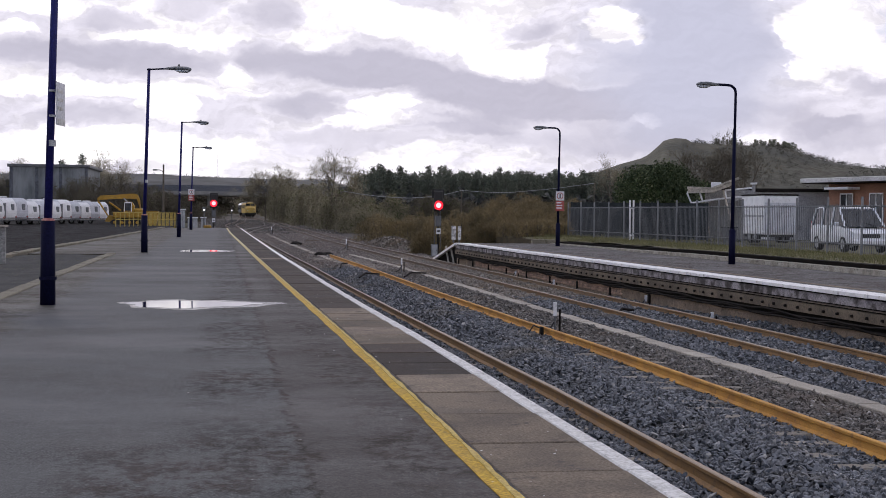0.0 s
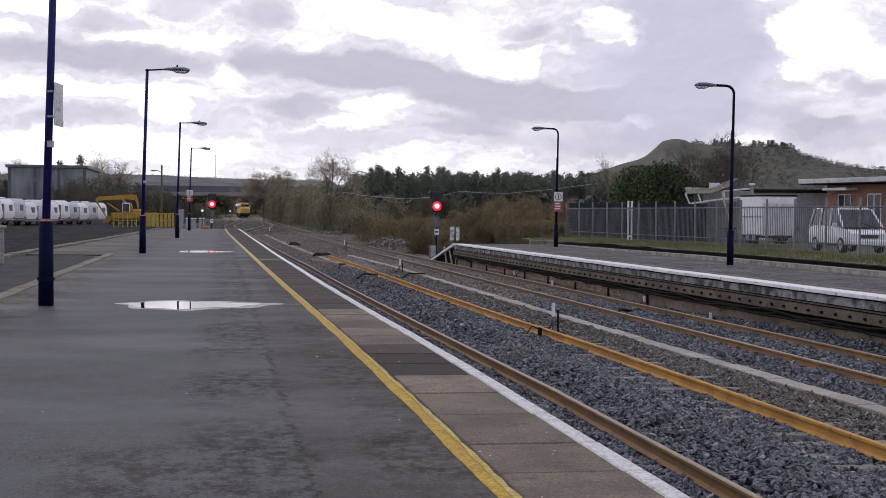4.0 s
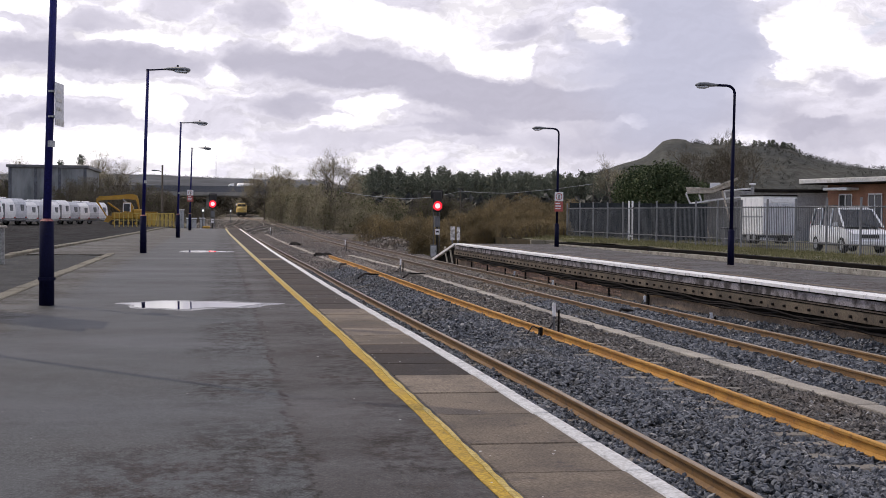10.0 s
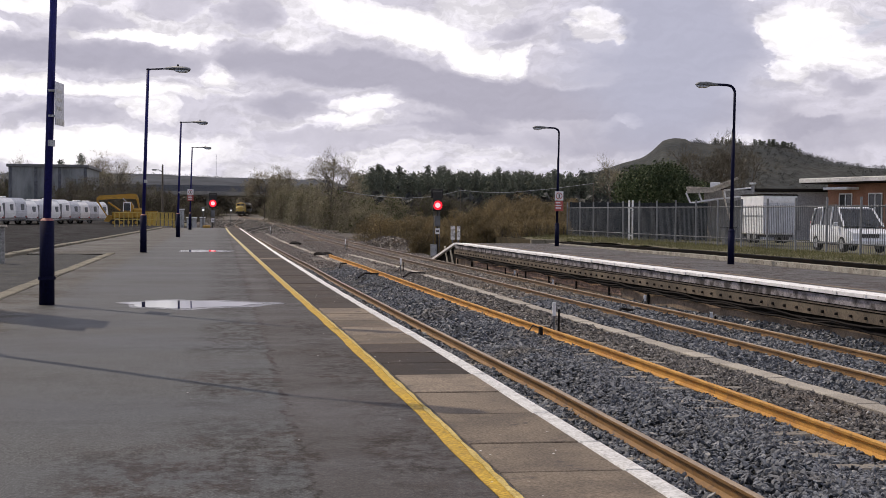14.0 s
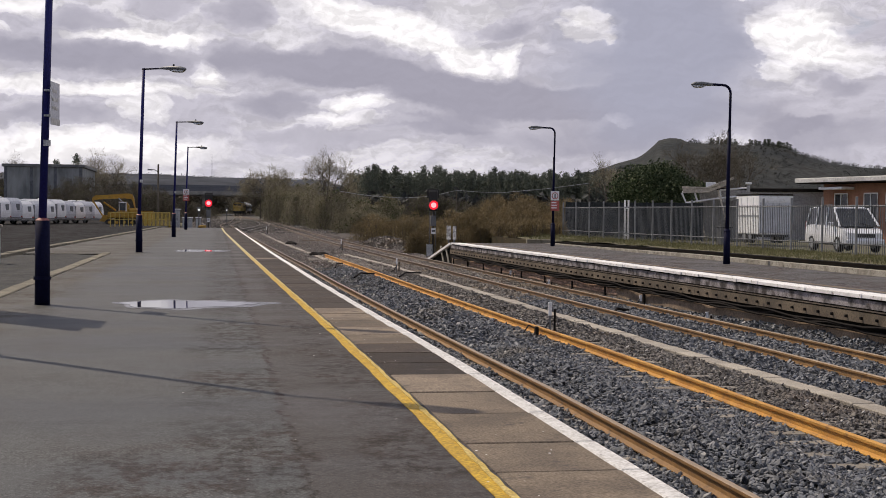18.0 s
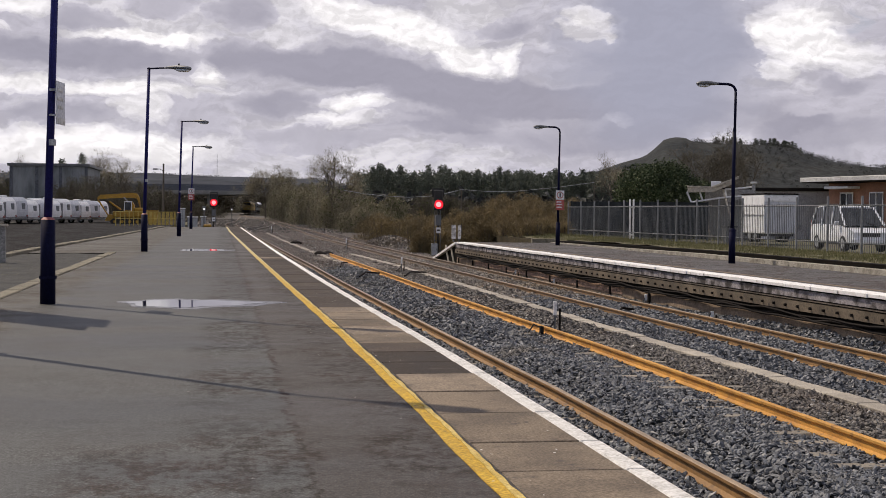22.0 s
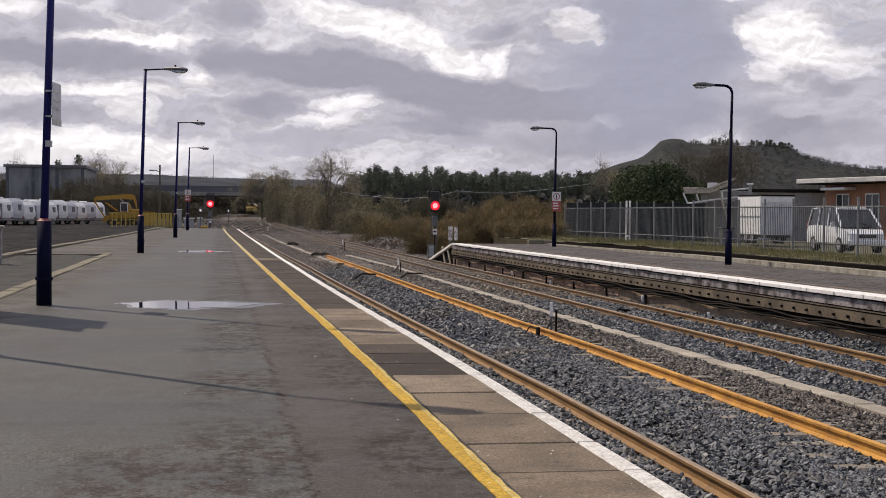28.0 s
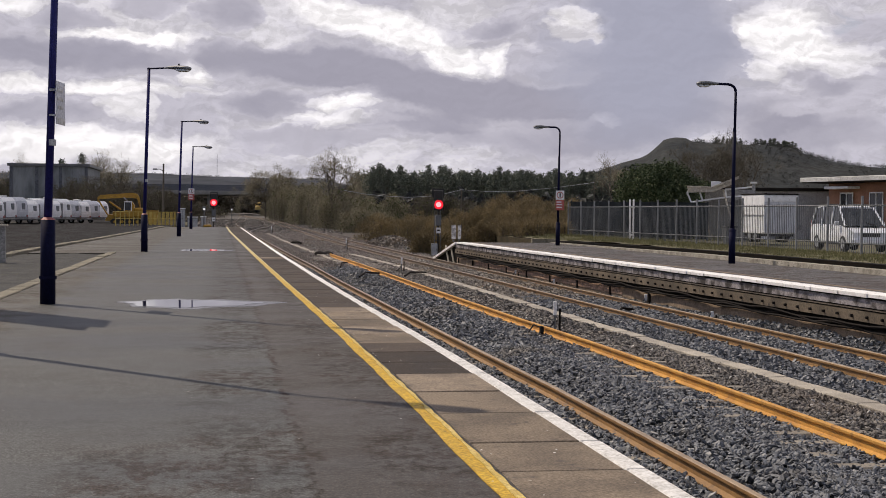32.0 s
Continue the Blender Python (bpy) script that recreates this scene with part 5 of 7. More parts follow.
def suv():
    """Boxy silver people carrier; its own +y is forward."""
    t = base("car", 26.85, 55.15, -0.02, "silver estate car parked behind the steel fence", "car", rz=176.9)
    def sec(y, w, z0, z1):
        return [(-w, y, z0), (w, y, z0), (w * 1.02, y, (z0 + z1) / 2), (w * 0.97, y, z1), (-w * 0.97, y, z1), (-w * 1.02, y, (z0 + z1) / 2)]
    part("body", loft([sec(-2.25, 0.78, 0.45, 1.0), sec(-2.2, 0.86, 0.36, 1.12), sec(-1.4, 0.89, 0.3, 1.16), sec(0.9, 0.89, 0.3, 1.12), sec(1.9, 0.86, 0.34, 0.98), sec(2.2, 0.74, 0.42, 0.82)]), M_SILVER, t)
    def cab_sec(y, w, z):
        return [(-w, y, 1.1), (w, y, 1.1), (w * 0.86, y, z), (-w * 0.86, y, z)]
    part("cabin", loft([cab_sec(-2.1, 0.84, 1.35), cab_sec(-1.85, 0.85, 1.86), cab_sec(0.35, 0.85, 1.93), cab_sec(0.75, 0.85, 1.84), cab_sec(1.6, 0.82, 1.1)]), M_GLASSD, t, "dark glazed cabin")
    part("roof", loft([[(-0.7, y, z), (0.7, y, z), (0.62, y, z + 0.06), (-0.62, y, z + 0.06)] for y, z in ((-1.9, 1.86), (-1.0, 1.92), (0.35, 1.92), (0.75, 1.84))]), M_SILVER, t)
    for s in (-1, 1):
        for a, b in (((-2.08, 1.1), (-1.86, 1.87)), ((-0.95, 1.1), (-0.95, 1.92)), ((0.15, 1.1), (0.12, 1.92)), ((1.6, 1.1), (0.72, 1.86))):
            part("pillar", rod((s * 0.86, a[0], a[1]), (s * 0.75, b[0], b[1]), 0.05, 0.045, 6), M_SILVER, t)
        part("headlight", box(s * 0.66 - 0.14, s * 0.66 + 0.14, 2.02, 2.12, 0.68, 0.84, bevel=0.03), M_LENS, t, "clear headlight")
        part("tail_light", box(s * 0.8 - 0.06, s * 0.8 + 0.06, -2.27, -2.2, 0.8, 1.3, bevel=0.02), M_RED, t, "red tail light")
        part("mirror", box(s * 1.0 - 0.1, s * 1.0 + 0.1, 0.95, 1.1, 1.1, 1.28, bevel=0.03), M_SILVER, t)
        part("roof_bar", rod((s * 0.6, -1.7, 2.0), (s * 0.6, 0.2, 2.02), 0.02, 0.02, 6), M_BLACK, t)
        for y in (-1.4, 1.42):
            wheel(t, s * 0.8, y, 0.34, 0.34, 0.22)
    for s in (-1, 1):
        for y in (-0.97, 0.16):
            part("door_seam", box(s * 0.905 - 0.006, s * 0.905 + 0.006, y - 0.012, y + 0.012, 0.42, 1.12), M_DARK, t)
            part("door_handle", box(s * 0.92 - 0.015, s * 0.92 + 0.015, y + 0.1, y + 0.26, 0.98, 1.02, bevel=0.006), M_SILVER, t)
        part("sill", box(s * 0.9 - 0.02, s * 0.9 + 0.02, -1.0, 1.0, 0.3, 0.42, bevel=0.01), M_BLACK, t, "black sill")
    part("wiper", rod((-0.5, 1.62, 1.13), (0.1, 1.35, 1.32), 0.012, 0.012, 5), M_BLACK, t)
    part("bumper", box(-0.84, 0.84, 2.1, 2.3, 0.32, 0.58, bevel=0.06), M_SILVER, t)
    part("grille", box(-0.42, 0.42, 2.14, 2.235, 0.64, 0.8, bevel=0.02), M_BLACK, t)
    part("plate_bar", box(-0.26, 0.26, 2.3, 2.31, 0.4, 0.5), M_SIGNW, t)
    return t


suv()


def box_trailer():
    t = base("box_trailer", 30.98, 73.75, -0.05, "white box trailer parked behind the fence", "trailer")
    part("cargo_box", box(-1.0, 1.0, -1.7, 1.7, 0.5, 2.7, bevel=0.05), M_WHITE, t)
    for s in (-1, 1):
        # doors greyer than the box, for the shade on this face
        part("rear_door", box(s * 0.49 - 0.47, s * 0.49 + 0.47, -1.73, -1.701, 0.58, 2.3, bevel=0.008), M_PLATEW, t, "rear door greyed for its shaded side")
        part("locking_bar", rod((s * 0.2, -1.76, 0.6), (s * 0.2, -1.76, 2.28), 0.02, 0.02, 6), M_GALV, t)
        for y in (-0.35, 0.5):
            wheel(t, s * 0.85, y, 0.36, 0.36, 0.24)
        part("side_rail", box(s * 1.012 - 0.01, s * 1.012 + 0.01, -1.65, 1.65, 1.5, 1.58), M_GALV, t)
        part("mudguard", rod((s * 0.86, -0.8, 0.66), (s * 0.86, 0.95, 0.66), 0.13, 0.13, 8), M_BLACK, t, "black mudguard")
        for y in (-0.9, 0.0, 0.9):
            part("side_rib", box(s * 1.01 - 0.008, s * 1.01 + 0.008, y - 0.03, y + 0.03, 0.85, 2.6), M_WHITE, t)
    part("chassis", box(-0.8, 0.8, -1.65, 1.7, 0.36, 0.499, bevel=0.02), M_BLACK, t)
    part("drawbar", rod((0, 1.7, 0.45), (0, 3.0, 0.42), 0.06, 0.05, 6), M_BLACK, t)
    part("jockey_wheel", rod((-0.04, 2.8, 0.14), (0.04, 2.8, 0.14), 0.14, 0.14, 12), M_TYRE, t)
    part("door_header", box(-1.0, 1.0, -1.74, -1.701, 2.34, 2.66, bevel=0.01), M_WHITE, t)
    part("roof_trim", box(-1.02, 1.02, -1.74, 1.72, 2.7, 2.78, bevel=0.015), M_DARK, t, "dark roof edge")
    return t


box_trailer()


def brick_building():
    """Low brick building with a flat roof that overhangs, a canopy and windows."""
    t = base("building", 42.3, 79.3, -0.2, "low orange brick building with flat pale roof", "building", rz=-79.4)
    part("wall", box(-7.9, 9, 0, 9, 0, 3.9), M_BRICKB, t)
    part("roof", box(-9.4, 10, -1.3, 10, 4.02, 4.3, bevel=0.03), M_ROOF, t)
    part("fascia", box(-9.3, 10, -1.33, -1.305, 4.0, 4.24), M_ROOF, t, "weathered pale fascia board")
    part("soffit", box(-9.2, 10, -1.28, 9.9, 3.93, 4.015), M_DARK, t)
    part("awning", box(-7.1, -4.5, -1.0, -0.004, 3.5, 3.68, bevel=0.03), M_WHITE, t, "white canopy")
    for x in (-6.5, -3.4, -1.2, 1.0):
        w = part("window", box(x, x + 1.3, -0.06, -0.003, 1.5, 3.2), M_GLASSD, t)
        for a, b, c, d in ((x - 0.05, x + 1.35, 3.2, 3.28), (x - 0.05, x + 1.35, 1.42, 1.5), (x - 0.06, x, 1.5, 3.2), (x + 1.3, x + 1.36, 1.5, 3.2), (x + 0.6, x + 0.68, 1.5, 3.2)):
            part("frame", box(a, b, -0.09, -0.061, c, d), M_WHITE, w)
    part("door", box(-7.0, -5.9, -0.05, -0.003, 0, 2.3), M_GREYM, t)
    return t


brick_building()


def outbuilding():
    """Grey rendered block beside the wreck of a lean-to."""
    t = base("outbuilding", 37.9, 90.0, -0.25, "grey rendered outbuilding with flat felt roof", "outbuilding", rz=-22)
    part("wall", box(-4.0, 4.6, 0, 7, 0, 3.45), M_RENDER, t)
    part("roof", box(-4.2, 4.8, -0.25, 7.2, 3.46, 3.68, bevel=0.02), M_DARK, t, "dark felt roof")
    part("chimney", box(-4.1, -3.4, -0.12, 0.6, 3.69, 4.1, bevel=0.02), M_WHITE, t, "short white chimney")
    part("door", box(-1.2, -0.2, -0.05, -0.003, 0, 2.1), M_WHITE, t)
    return t


outbuilding()


def lean_to():
    """Half collapsed open shelter: a sagging boarded roof, its right half tipped up, on leaning white struts."""
    t = base("shelter", 30.5, 82.0, -0.15, "half collapsed timber shelter with sagging pale roof", "shelter", rz=-19.5)

    def at(x, z, y=0.0):
        return (x - 30.5, y, z + 0.15)

    for i in range(4):
        x0 = -1.45 + 0.44 * i
        part("roof_board", box(x0, x0 + 0.43, -0.35, 2.4, 3.36 - 0.012 * i, 3.46 - 0.012 * i, bevel=0.01), M_WOOD, t)
    part("fascia", box(-1.4, 0.3, -0.3, -0.24, 3.08, 3.345, bevel=0.01), M_WOOD, t, "bleached fascia board")
    m = Matrix.Translation(at(30.75, 3.2)) @ pose(0, 0, 0, 0, -22, 0)
    for i in range(5):
        part("roof_board", box(0.34 * i - 0.05, 0.34 * i + 0.28, -0.45 - 0.07 * (i % 2), 2.2, 0, 0.13, bevel=0.01, m=m), M_WOOD, t)
    part("fascia", box(0, 1.2, -0.36, -0.3, -0.22, -0.01, bevel=0.01, m=m), M_WOOD, t)
    for a, b in (((29.05, 2.92), (29.34, 2.26)), ((29.86, 2.9), (30.06, 2.33)), ((29.31, 2.27), (31.05, 2.55)), ((31.05, 2.55), (33.2, 2.78)),
                 ((31.3, 3.12), (32.15, 0.0)), ((30.07, 1.8), (30.66, -0.12)), ((31.42, 3.1), (33.18, 3.26)), ((31.42, 3.1), (31.5, 2.6)), ((29.06, 2.95), (30.7, 2.98))):
        part("strut", rod(at(*a), at(*b), 0.062, 0.055, 5), M_WOOD if b[1] < 2 else M_WHITE, t)
    part("post", box(2.58, 2.78, -0.1, 0.1, 2.8, 3.62, bevel=0.015), M_RENDER, t)
    part("cap", box(2.48, 2.88, -0.2, 0.2, 3.62, 3.74, bevel=0.02), M_WHITE, t, "white capping")
    part("back_wall", box(-0.3, 2.7, 2.25, 2.4, 0, 3.3), M_RENDER, t, "grey back wall")
    for k in range(7):
        part("wall_board", box(-0.3 + 0.43 * k, 0.1 + 0.43 * k, 2.19, 2.245, 0.05, 2.5 + 0.1 * (k % 3), bevel=0.008), M_CONC, t)
    return t


lean_to()


def board_fence():
    """Close-boarded dark backing, added across the corner to darken the view through the steel fence, one panel to a
    bay.
    """
    t = base("board_fence", 22.4, 85.5, -0.1, "added dark boarded backing behind the steel fence", "fence", rz=-28)
    for k in range(5):
        x0 = 1.75 * k
        p = part("panel", box(x0 + 0.06, x0 + 1.69, -0.02, 0.02, 0.05, 2.3, bevel=0.005), M_BOARDS, t)
        for j in range(10):
            part("board", box(x0 + 0.07 + 0.162 * j, x0 + 0.22 + 0.162 * j, -0.04 - 0.006 * (j % 2), -0.021, 0.06, 2.28), M_BOARDS, p)
        part("rail", box(x0 + 0.05, x0 + 1.7, -0.06, 0.045, 2.3, 2.36), M_BOARDS, t)
    for k in range(6):
        part("post", box(1.75 * k - 0.05, 1.75 * k + 0.05, -0.07, 0.05, -0.1, 2.4, bevel=0.01), M_BOARDS, t)
    return t


board_fence()
bin_ = base("waste_bin", 25.6, 66.0, -0.1, "grey wheeled waste bin behind the fence", "bin")
part("tub", loft([[(-w, -w, z), (w, -w, z), (w, w, z), (-w, w, z)] for w, z in ((0.24, 0.08), (0.3, 0.95))]), M_GREYM, bin_)
part("lid", box(-0.33, 0.33, -0.35, 0.33, 0.951, 1.02, bevel=0.02), M_BLACK, bin_)
for s in (-1, 1):
    wheel(bin_, s * 0.22, 0.2, 0.1, 0.1, 0.05)


# ---- yard behind the near platform ----
def caravan(shade):
    """White touring caravan, tail towards the platform."""
    t = base("caravan", 0, 0, 0, "white touring caravan parked in a close row", "caravan", "row of caravans")
    prof = [(-2.3, 0.5), (-2.45, 1.2), (-2.3, 2.1), (-1.9, 2.5), (1.7, 2.55), (2.2, 2.2), (2.5, 1.4), (2.3, 0.5)]
    bm = prism(prof, -1.08, 1.08, None, "x")
    bmesh.ops.bevel(bm, geom=list(bm.edges), offset=0.08, segments=2, affect="EDGES")
    part("body", bm, shade, t)
    part("rear_window", box(0.15, 0.62, -2.45, -2.3, 1.35, 1.95, bevel=0.05), M_LAMP, t)
    part("corner_panel", box(-1.03, -0.72, -2.46, -2.3, 0.6, 2.05, bevel=0.04), M_LAMP, t, "grey corner panel")
    for s in (-1, 1):
        for y in (0.3,):
            part("side_window", box(s * 1.083 - 0.012, s * 1.083 + 0.012, y, y + 1.0, 1.4, 1.95), M_GLASSD, t)
        part("tail_light", box(s * 0.9 - 0.06, s * 0.9 + 0.06, -2.46, -2.36, 0.7, 0.82), M_RED, t)
        wheel(t, s * 0.95, 0.1, 0.33, 0.33, 0.2)
    part("door", box(1.085, 1.1, 1.3, 1.95, 0.6, 2.3), M_WHITE, t)
    part("skirt", box(-1.05, 1.05, -2.3, 2.3, 0.4, 0.499), M_GREYM, t)
    part("roof_vent", box(-0.3, 0.3, -0.4, 0.3, 2.54, 2.64, bevel=0.03), M_WHITE, t)
    part("bumper_strip", box(-1.02, 1.02, -2.5, -2.43, 0.62, 0.68), M_GREYM, t)
    return t


cv = caravan(M_WHITE)
other = caravan(M_PLATEW)
rc = random.Random(4)
for i in range(16):
    x, y = -15.3 - 0.8 * i, 160 - 2.35 * i
    m = pose(x, y, float(ground_z(np.array(x), np.array(y))), 0, 0, 60 + rc.uniform(-4, 4))
    if i < 2:
        (cv, other)[i].matrix_basis = m
    else:
        copy_thing(other if i in (3, 6, 8, 11) else cv, m).scale = (1, 1, rc.uniform(0.93, 1.08))


def digger():
    """Yellow tracked excavator: arched boom laid level over its cab, dipper hanging at the far end."""
    t = base("excavator", -10.5, 153, -0.2, "yellow excavator with level boom parked in the yard", "excavator")

    def at(x, z):
        return x + 10.5, z + 0.2

    def beam(name, points, w, label=""):
        rows = []
        for x, z, h in points:
            u, q = at(x, z)
            rows.append([(u, -w, q - h), (u, w, q - h), (u, w, q + h), (u, -w, q + h)])
        return part(name, loft(rows), M_PLANT, t, label)

    beam("boom", ((-13.4, 2.62, 0.12), (-13.1, 2.78, 0.24), (-12.0, 2.86, 0.22), (-9.9, 3.0, 0.27), (-9.35, 2.95, 0.3)), 0.22)
    beam("boom_foot", ((-9.4, 3.05, 0.16), (-9.12, 2.85, 0.34), (-8.9, 2.2, 0.5), (-8.8, 1.5, 0.3)), 0.24)
    beam("dipper", ((-13.42, 2.52, 0.24), (-13.25, 2.3, 0.16), (-12.75, 1.5, 0.13), (-12.3, 0.8, 0.12)), 0.14)
    x, z = at(-12.1, 0.5)
    part("bucket", loft([[(x - 0.5, y, z - 0.3), (x + 0.5, y, z - 0.4), (x + 0.55, y, z + 0.3), (x - 0.1, y, z + 0.4)] for y in (-0.5, 0.5)]), M_PLANT, t)
    part("ram", rod((*at(-12.2, 2.3)[:1], 0.0, at(0, 2.3)[1]), (at(-10.9, 0)[0], 0.0, at(0, 1.4)[1]), 0.1, 0.09, 8), M_PLANT, t)
    part("ram", rod((at(-9.0, 0)[0], -0.3, 1.4), (at(-10.6, 0)[0], -0.3, at(0, 2.75)[1]), 0.08, 0.06, 8), M_GALV, t)
    part("house", box(at(-11.7, 0)[0], at(-9.4, 0)[0], -1.2, 1.2, 0.75, 1.45, bevel=0.1), M_PLANT, t)
    part("engine_cover", box(at(-9.5, 0)[0], at(-8.5, 0)[0], -1.2, 1.2, 0.75, 1.85, bevel=0.16), M_PLANT, t)
    part("counterweight", box(at(-8.6, 0)[0], at(-8.1, 0)[0], -1.15, 1.15, 0.7, 1.4, bevel=0.14), M_DARK, t, "dark counterweight")
    cabin = part("cab", loft([[(-0.06, y, 1.44), (0.95, y, 1.44), (1.1, y, 2.1), (0.8, y, 2.56), (0.04, y, 2.56)] for y in (-1.15, -0.1)]), M_PLANT, t)
    part("cab_window", box(0.08, 0.72, -1.18, -1.155, 1.6, 2.42, bevel=0.01), M_GLASSD, cabin)
    for x0, x1, z0, z1 in ((0.0, 0.07, 1.5, 2.52), (0.73, 0.82, 1.5, 2.5), (0.0, 0.82, 2.43, 2.54)):
        part("cab_pillar", box(x0, x1, -1.2, -1.156, z0, z1), M_WHITE, cabin, "pale cab pillar")
    for y in (-1.0, 1.0):
        tr = part("track", loft([[(u, y - 0.22, z0), (u, y + 0.22, z0), (u, y + 0.22, z1), (u, y - 0.22, z1)] for u, z0, z1 in ((-1.45, 0.2, 0.42), (-1.2, 0.0, 0.62), (1.5, 0.0, 0.62), (1.75, 0.2, 0.42))]), M_BLACK, t, "black crawler track")
        for k in range(4):
            part("roller", rod((-1.0 + 0.8 * k, y - 0.24, 0.3), (-1.0 + 0.8 * k, y - 0.2, 0.3), 0.17, 0.17, 10), M_PLANT, tr)
    part("turntable", rod((0.15, 0, 0.5), (0.15, 0, 0.76), 0.7, 0.7, 16), M_BLACK, t)
    return t


digger()


def yellow_rail():
    t = base("railing", 0, 0, 0, "yellow tubular railing along the yard", "railing")
    y0, y1 = (-9.9, 132.0), (-4.7, 142.0)
    n = 14
    for f in [i / n for i in range(n + 1)] + [0.5 + 0.0179 + i / 28 for i in range(14)]:
        x, y = y0[0] + f * (y1[0] - y0[0]), y0[1] + f * (y1[1] - y0[1])
        z = float(ground_z(np.array(x), np.array(y)))
        part("post", rod((x, y, z - 0.05), (x, y, 1.25), 0.045, 0.045, 6), M_RAILY, t)
    for z in (0.55, 1.22):
        part("bar", rod((*y0, z), (*y1, z), 0.035, 0.035, 6), M_RAILY, t)
    return t


yellow_rail()
for x, y, s in ((-7.4, 151, 0.5),):
    g = base("skip", x, y, -0.3, "yellow steel skip behind the railing", "skip", "skips in the yard")
    part("tub", loft([[(-1.2 * s * k, -0.8, z), (1.2 * s * k, -0.8, z), (1.2 * s * k, 0.8, z), (-1.2 * s * k, 0.8, z)] for k, z in ((0.7, 0.2), (1.0, 1.6))]), M_PLANT, g)
    part("rim", box(-1.25 * s, 1.25 * s, -0.86, 0.86, 1.6, 1.68), M_PLANT, g)
    for q in (-0.5, 0.5):
        part("skid", box(q - 0.08, q + 0.08, -0.7, 0.7, 0, 0.2), M_BLACK, g)


def warehouse():
    t = base("warehouse", -28.2, 232, -0.1, "grey clad industrial shed with flat roof", "warehouse")
    part("wall", box(-6.2, 6.2, 0, 24, 0, 8.5), M_CLAD, t)
    part("roof", box(-6.6, 6.6, -0.3, 24.3, 8.51, 9.0, bevel=0.04), M_GREYM, t)
    for x in (-6.0, -1.9, 1.9, 6.0):
        part("pilaster", box(x - 0.25, x + 0.25, -0.12, -0.003, 0, 8.5), M_BRIDGE, t)
    part("shutter", box(-1.2, 1.2, -0.08, -0.004, 0, 3.6), M_GREYM, t)
    for k in range(12):
        part("cladding_rib", box(-5.6 + 0.95 * k, -5.52 + 0.95 * k, -0.05, -0.003, 3.7, 8.4), M_CLAD, t)
    return t


warehouse()
def relay_box(x, y, z, w, h, label):
    t = base("relay_box", x, y, z, label, "equipment box", "equipment boxes past the platform")
    part("body", box(-w / 2, w / 2, -0.3, 0.3, 0, h - 0.09, bevel=0.03), M_CONC, t)
    part("lid", box(-w / 2 - 0.05, w / 2 + 0.05, -0.36, 0.36, h - 0.089, h, bevel=0.02), M_WHITE, t)
    for k in (-1, 1):
        d = part("door", box(k * w / 4 - w * 0.22, k * w / 4 + w * 0.22, -0.322, -0.301, 0.1, h - 0.18, bevel=0.006), M_GALV, t)
        part("handle", box(k * 0.05 - 0.015, k * 0.05 + 0.015, -0.35, -0.323, h * 0.5, h * 0.5 + 0.14), M_DARK, d)
    part("plinth", box(-w / 2 - 0.04, w / 2 + 0.04, -0.34, 0.34, -0.15, -0.001), M_CONC, t)


relay_box(-2.7, 131, -1.15, 0.95, 1.98, "pale grey double-door trackside equipment cabinet")
relay_box(-4.25, 152, -0.75, 0.62, 2.4, "tall narrow pale grey equipment cabinet")
relay_box(-1.72, 133.5, -1.15, 0.5, 2.0, "narrow grey trackside equipment cabinet")
grit = base("grit_bin", -1.3, 129.5, -1.1, "small yellow grit bin past the platform end", "bin")
part("body", box(-0.34, 0.34, -0.3, 0.3, 0, 0.95, bevel=0.05), M_PLANT, grit)
part("lid", box(-0.38, 0.38, -0.34, 0.34, 0.951, 1.2, bevel=0.08), M_PLANT, grit)


def ground_signal(x, y, z, h):
    t = base("ground_signal", x, y, z, "small trackside signal with a white light", "ground signal", "small signals")
    part("post", rod((0, 0, 0), (0, 0, h - 0.2), 0.05, 0.05, 8), M_GREYM, t)
    part("head", box(-0.17, 0.17, -0.1, 0.1, h - 0.2, h + 0.25, bevel=0.03), M_GREYM, t)
    part("lamp", rod((0, -0.1, h), (0, -0.13, h), 0.1, 0.1, 12), M_WHITELAMP, t, "small lit white lamp")


ground_signal(-1.62, 130, -1.15, 2.7)
ground_signal(1.48, 200, -0.85, 2.43)
tp = base("telegraph_pole", -8.3, 200, -0.2, "dark timber telegraph pole by the yard", "telegraph pole")
part("pole", rod((0, 0, 0), (0, 0, 8.2), 0.16, 0.12, 8), M_BARK, tp)
part("cap", rod((0, 0, 8.2), (0, 0, 8.3), 0.14, 0.08, 8), M_DARK, tp)
part("bracket", tube([(0, 0, 7.2), (-0.5, 0, 7.5), (-0.9, 0, 7.5)], 0.05, 6), M_DARK, tp)
part("lantern", box(-1.5, -0.85, -0.16, 0.16, 7.4, 7.6, bevel=0.04), M_LAMP, tp)
mast = base("radio_mast", -3.0, 900, 1.5, "thin grey lattice mast on the skyline", "mast")
part("mast", rod((0, 0, 0), (0, 0, 37), 0.22, 0.12, 6), M_GALV, mast)
# timber crossing at the platform end
cr = base("foot_crossing", 2.2, 127.5, -1.06, "dark timber boards laid between the rails", "crossing")
for i in range(7):
    part("board", box(-6.0 + 0.05 * i, 0.8, 0.42 * i, 0.42 * i + 0.38, 0, 0.2, bevel=0.01), M_DARK, cr)


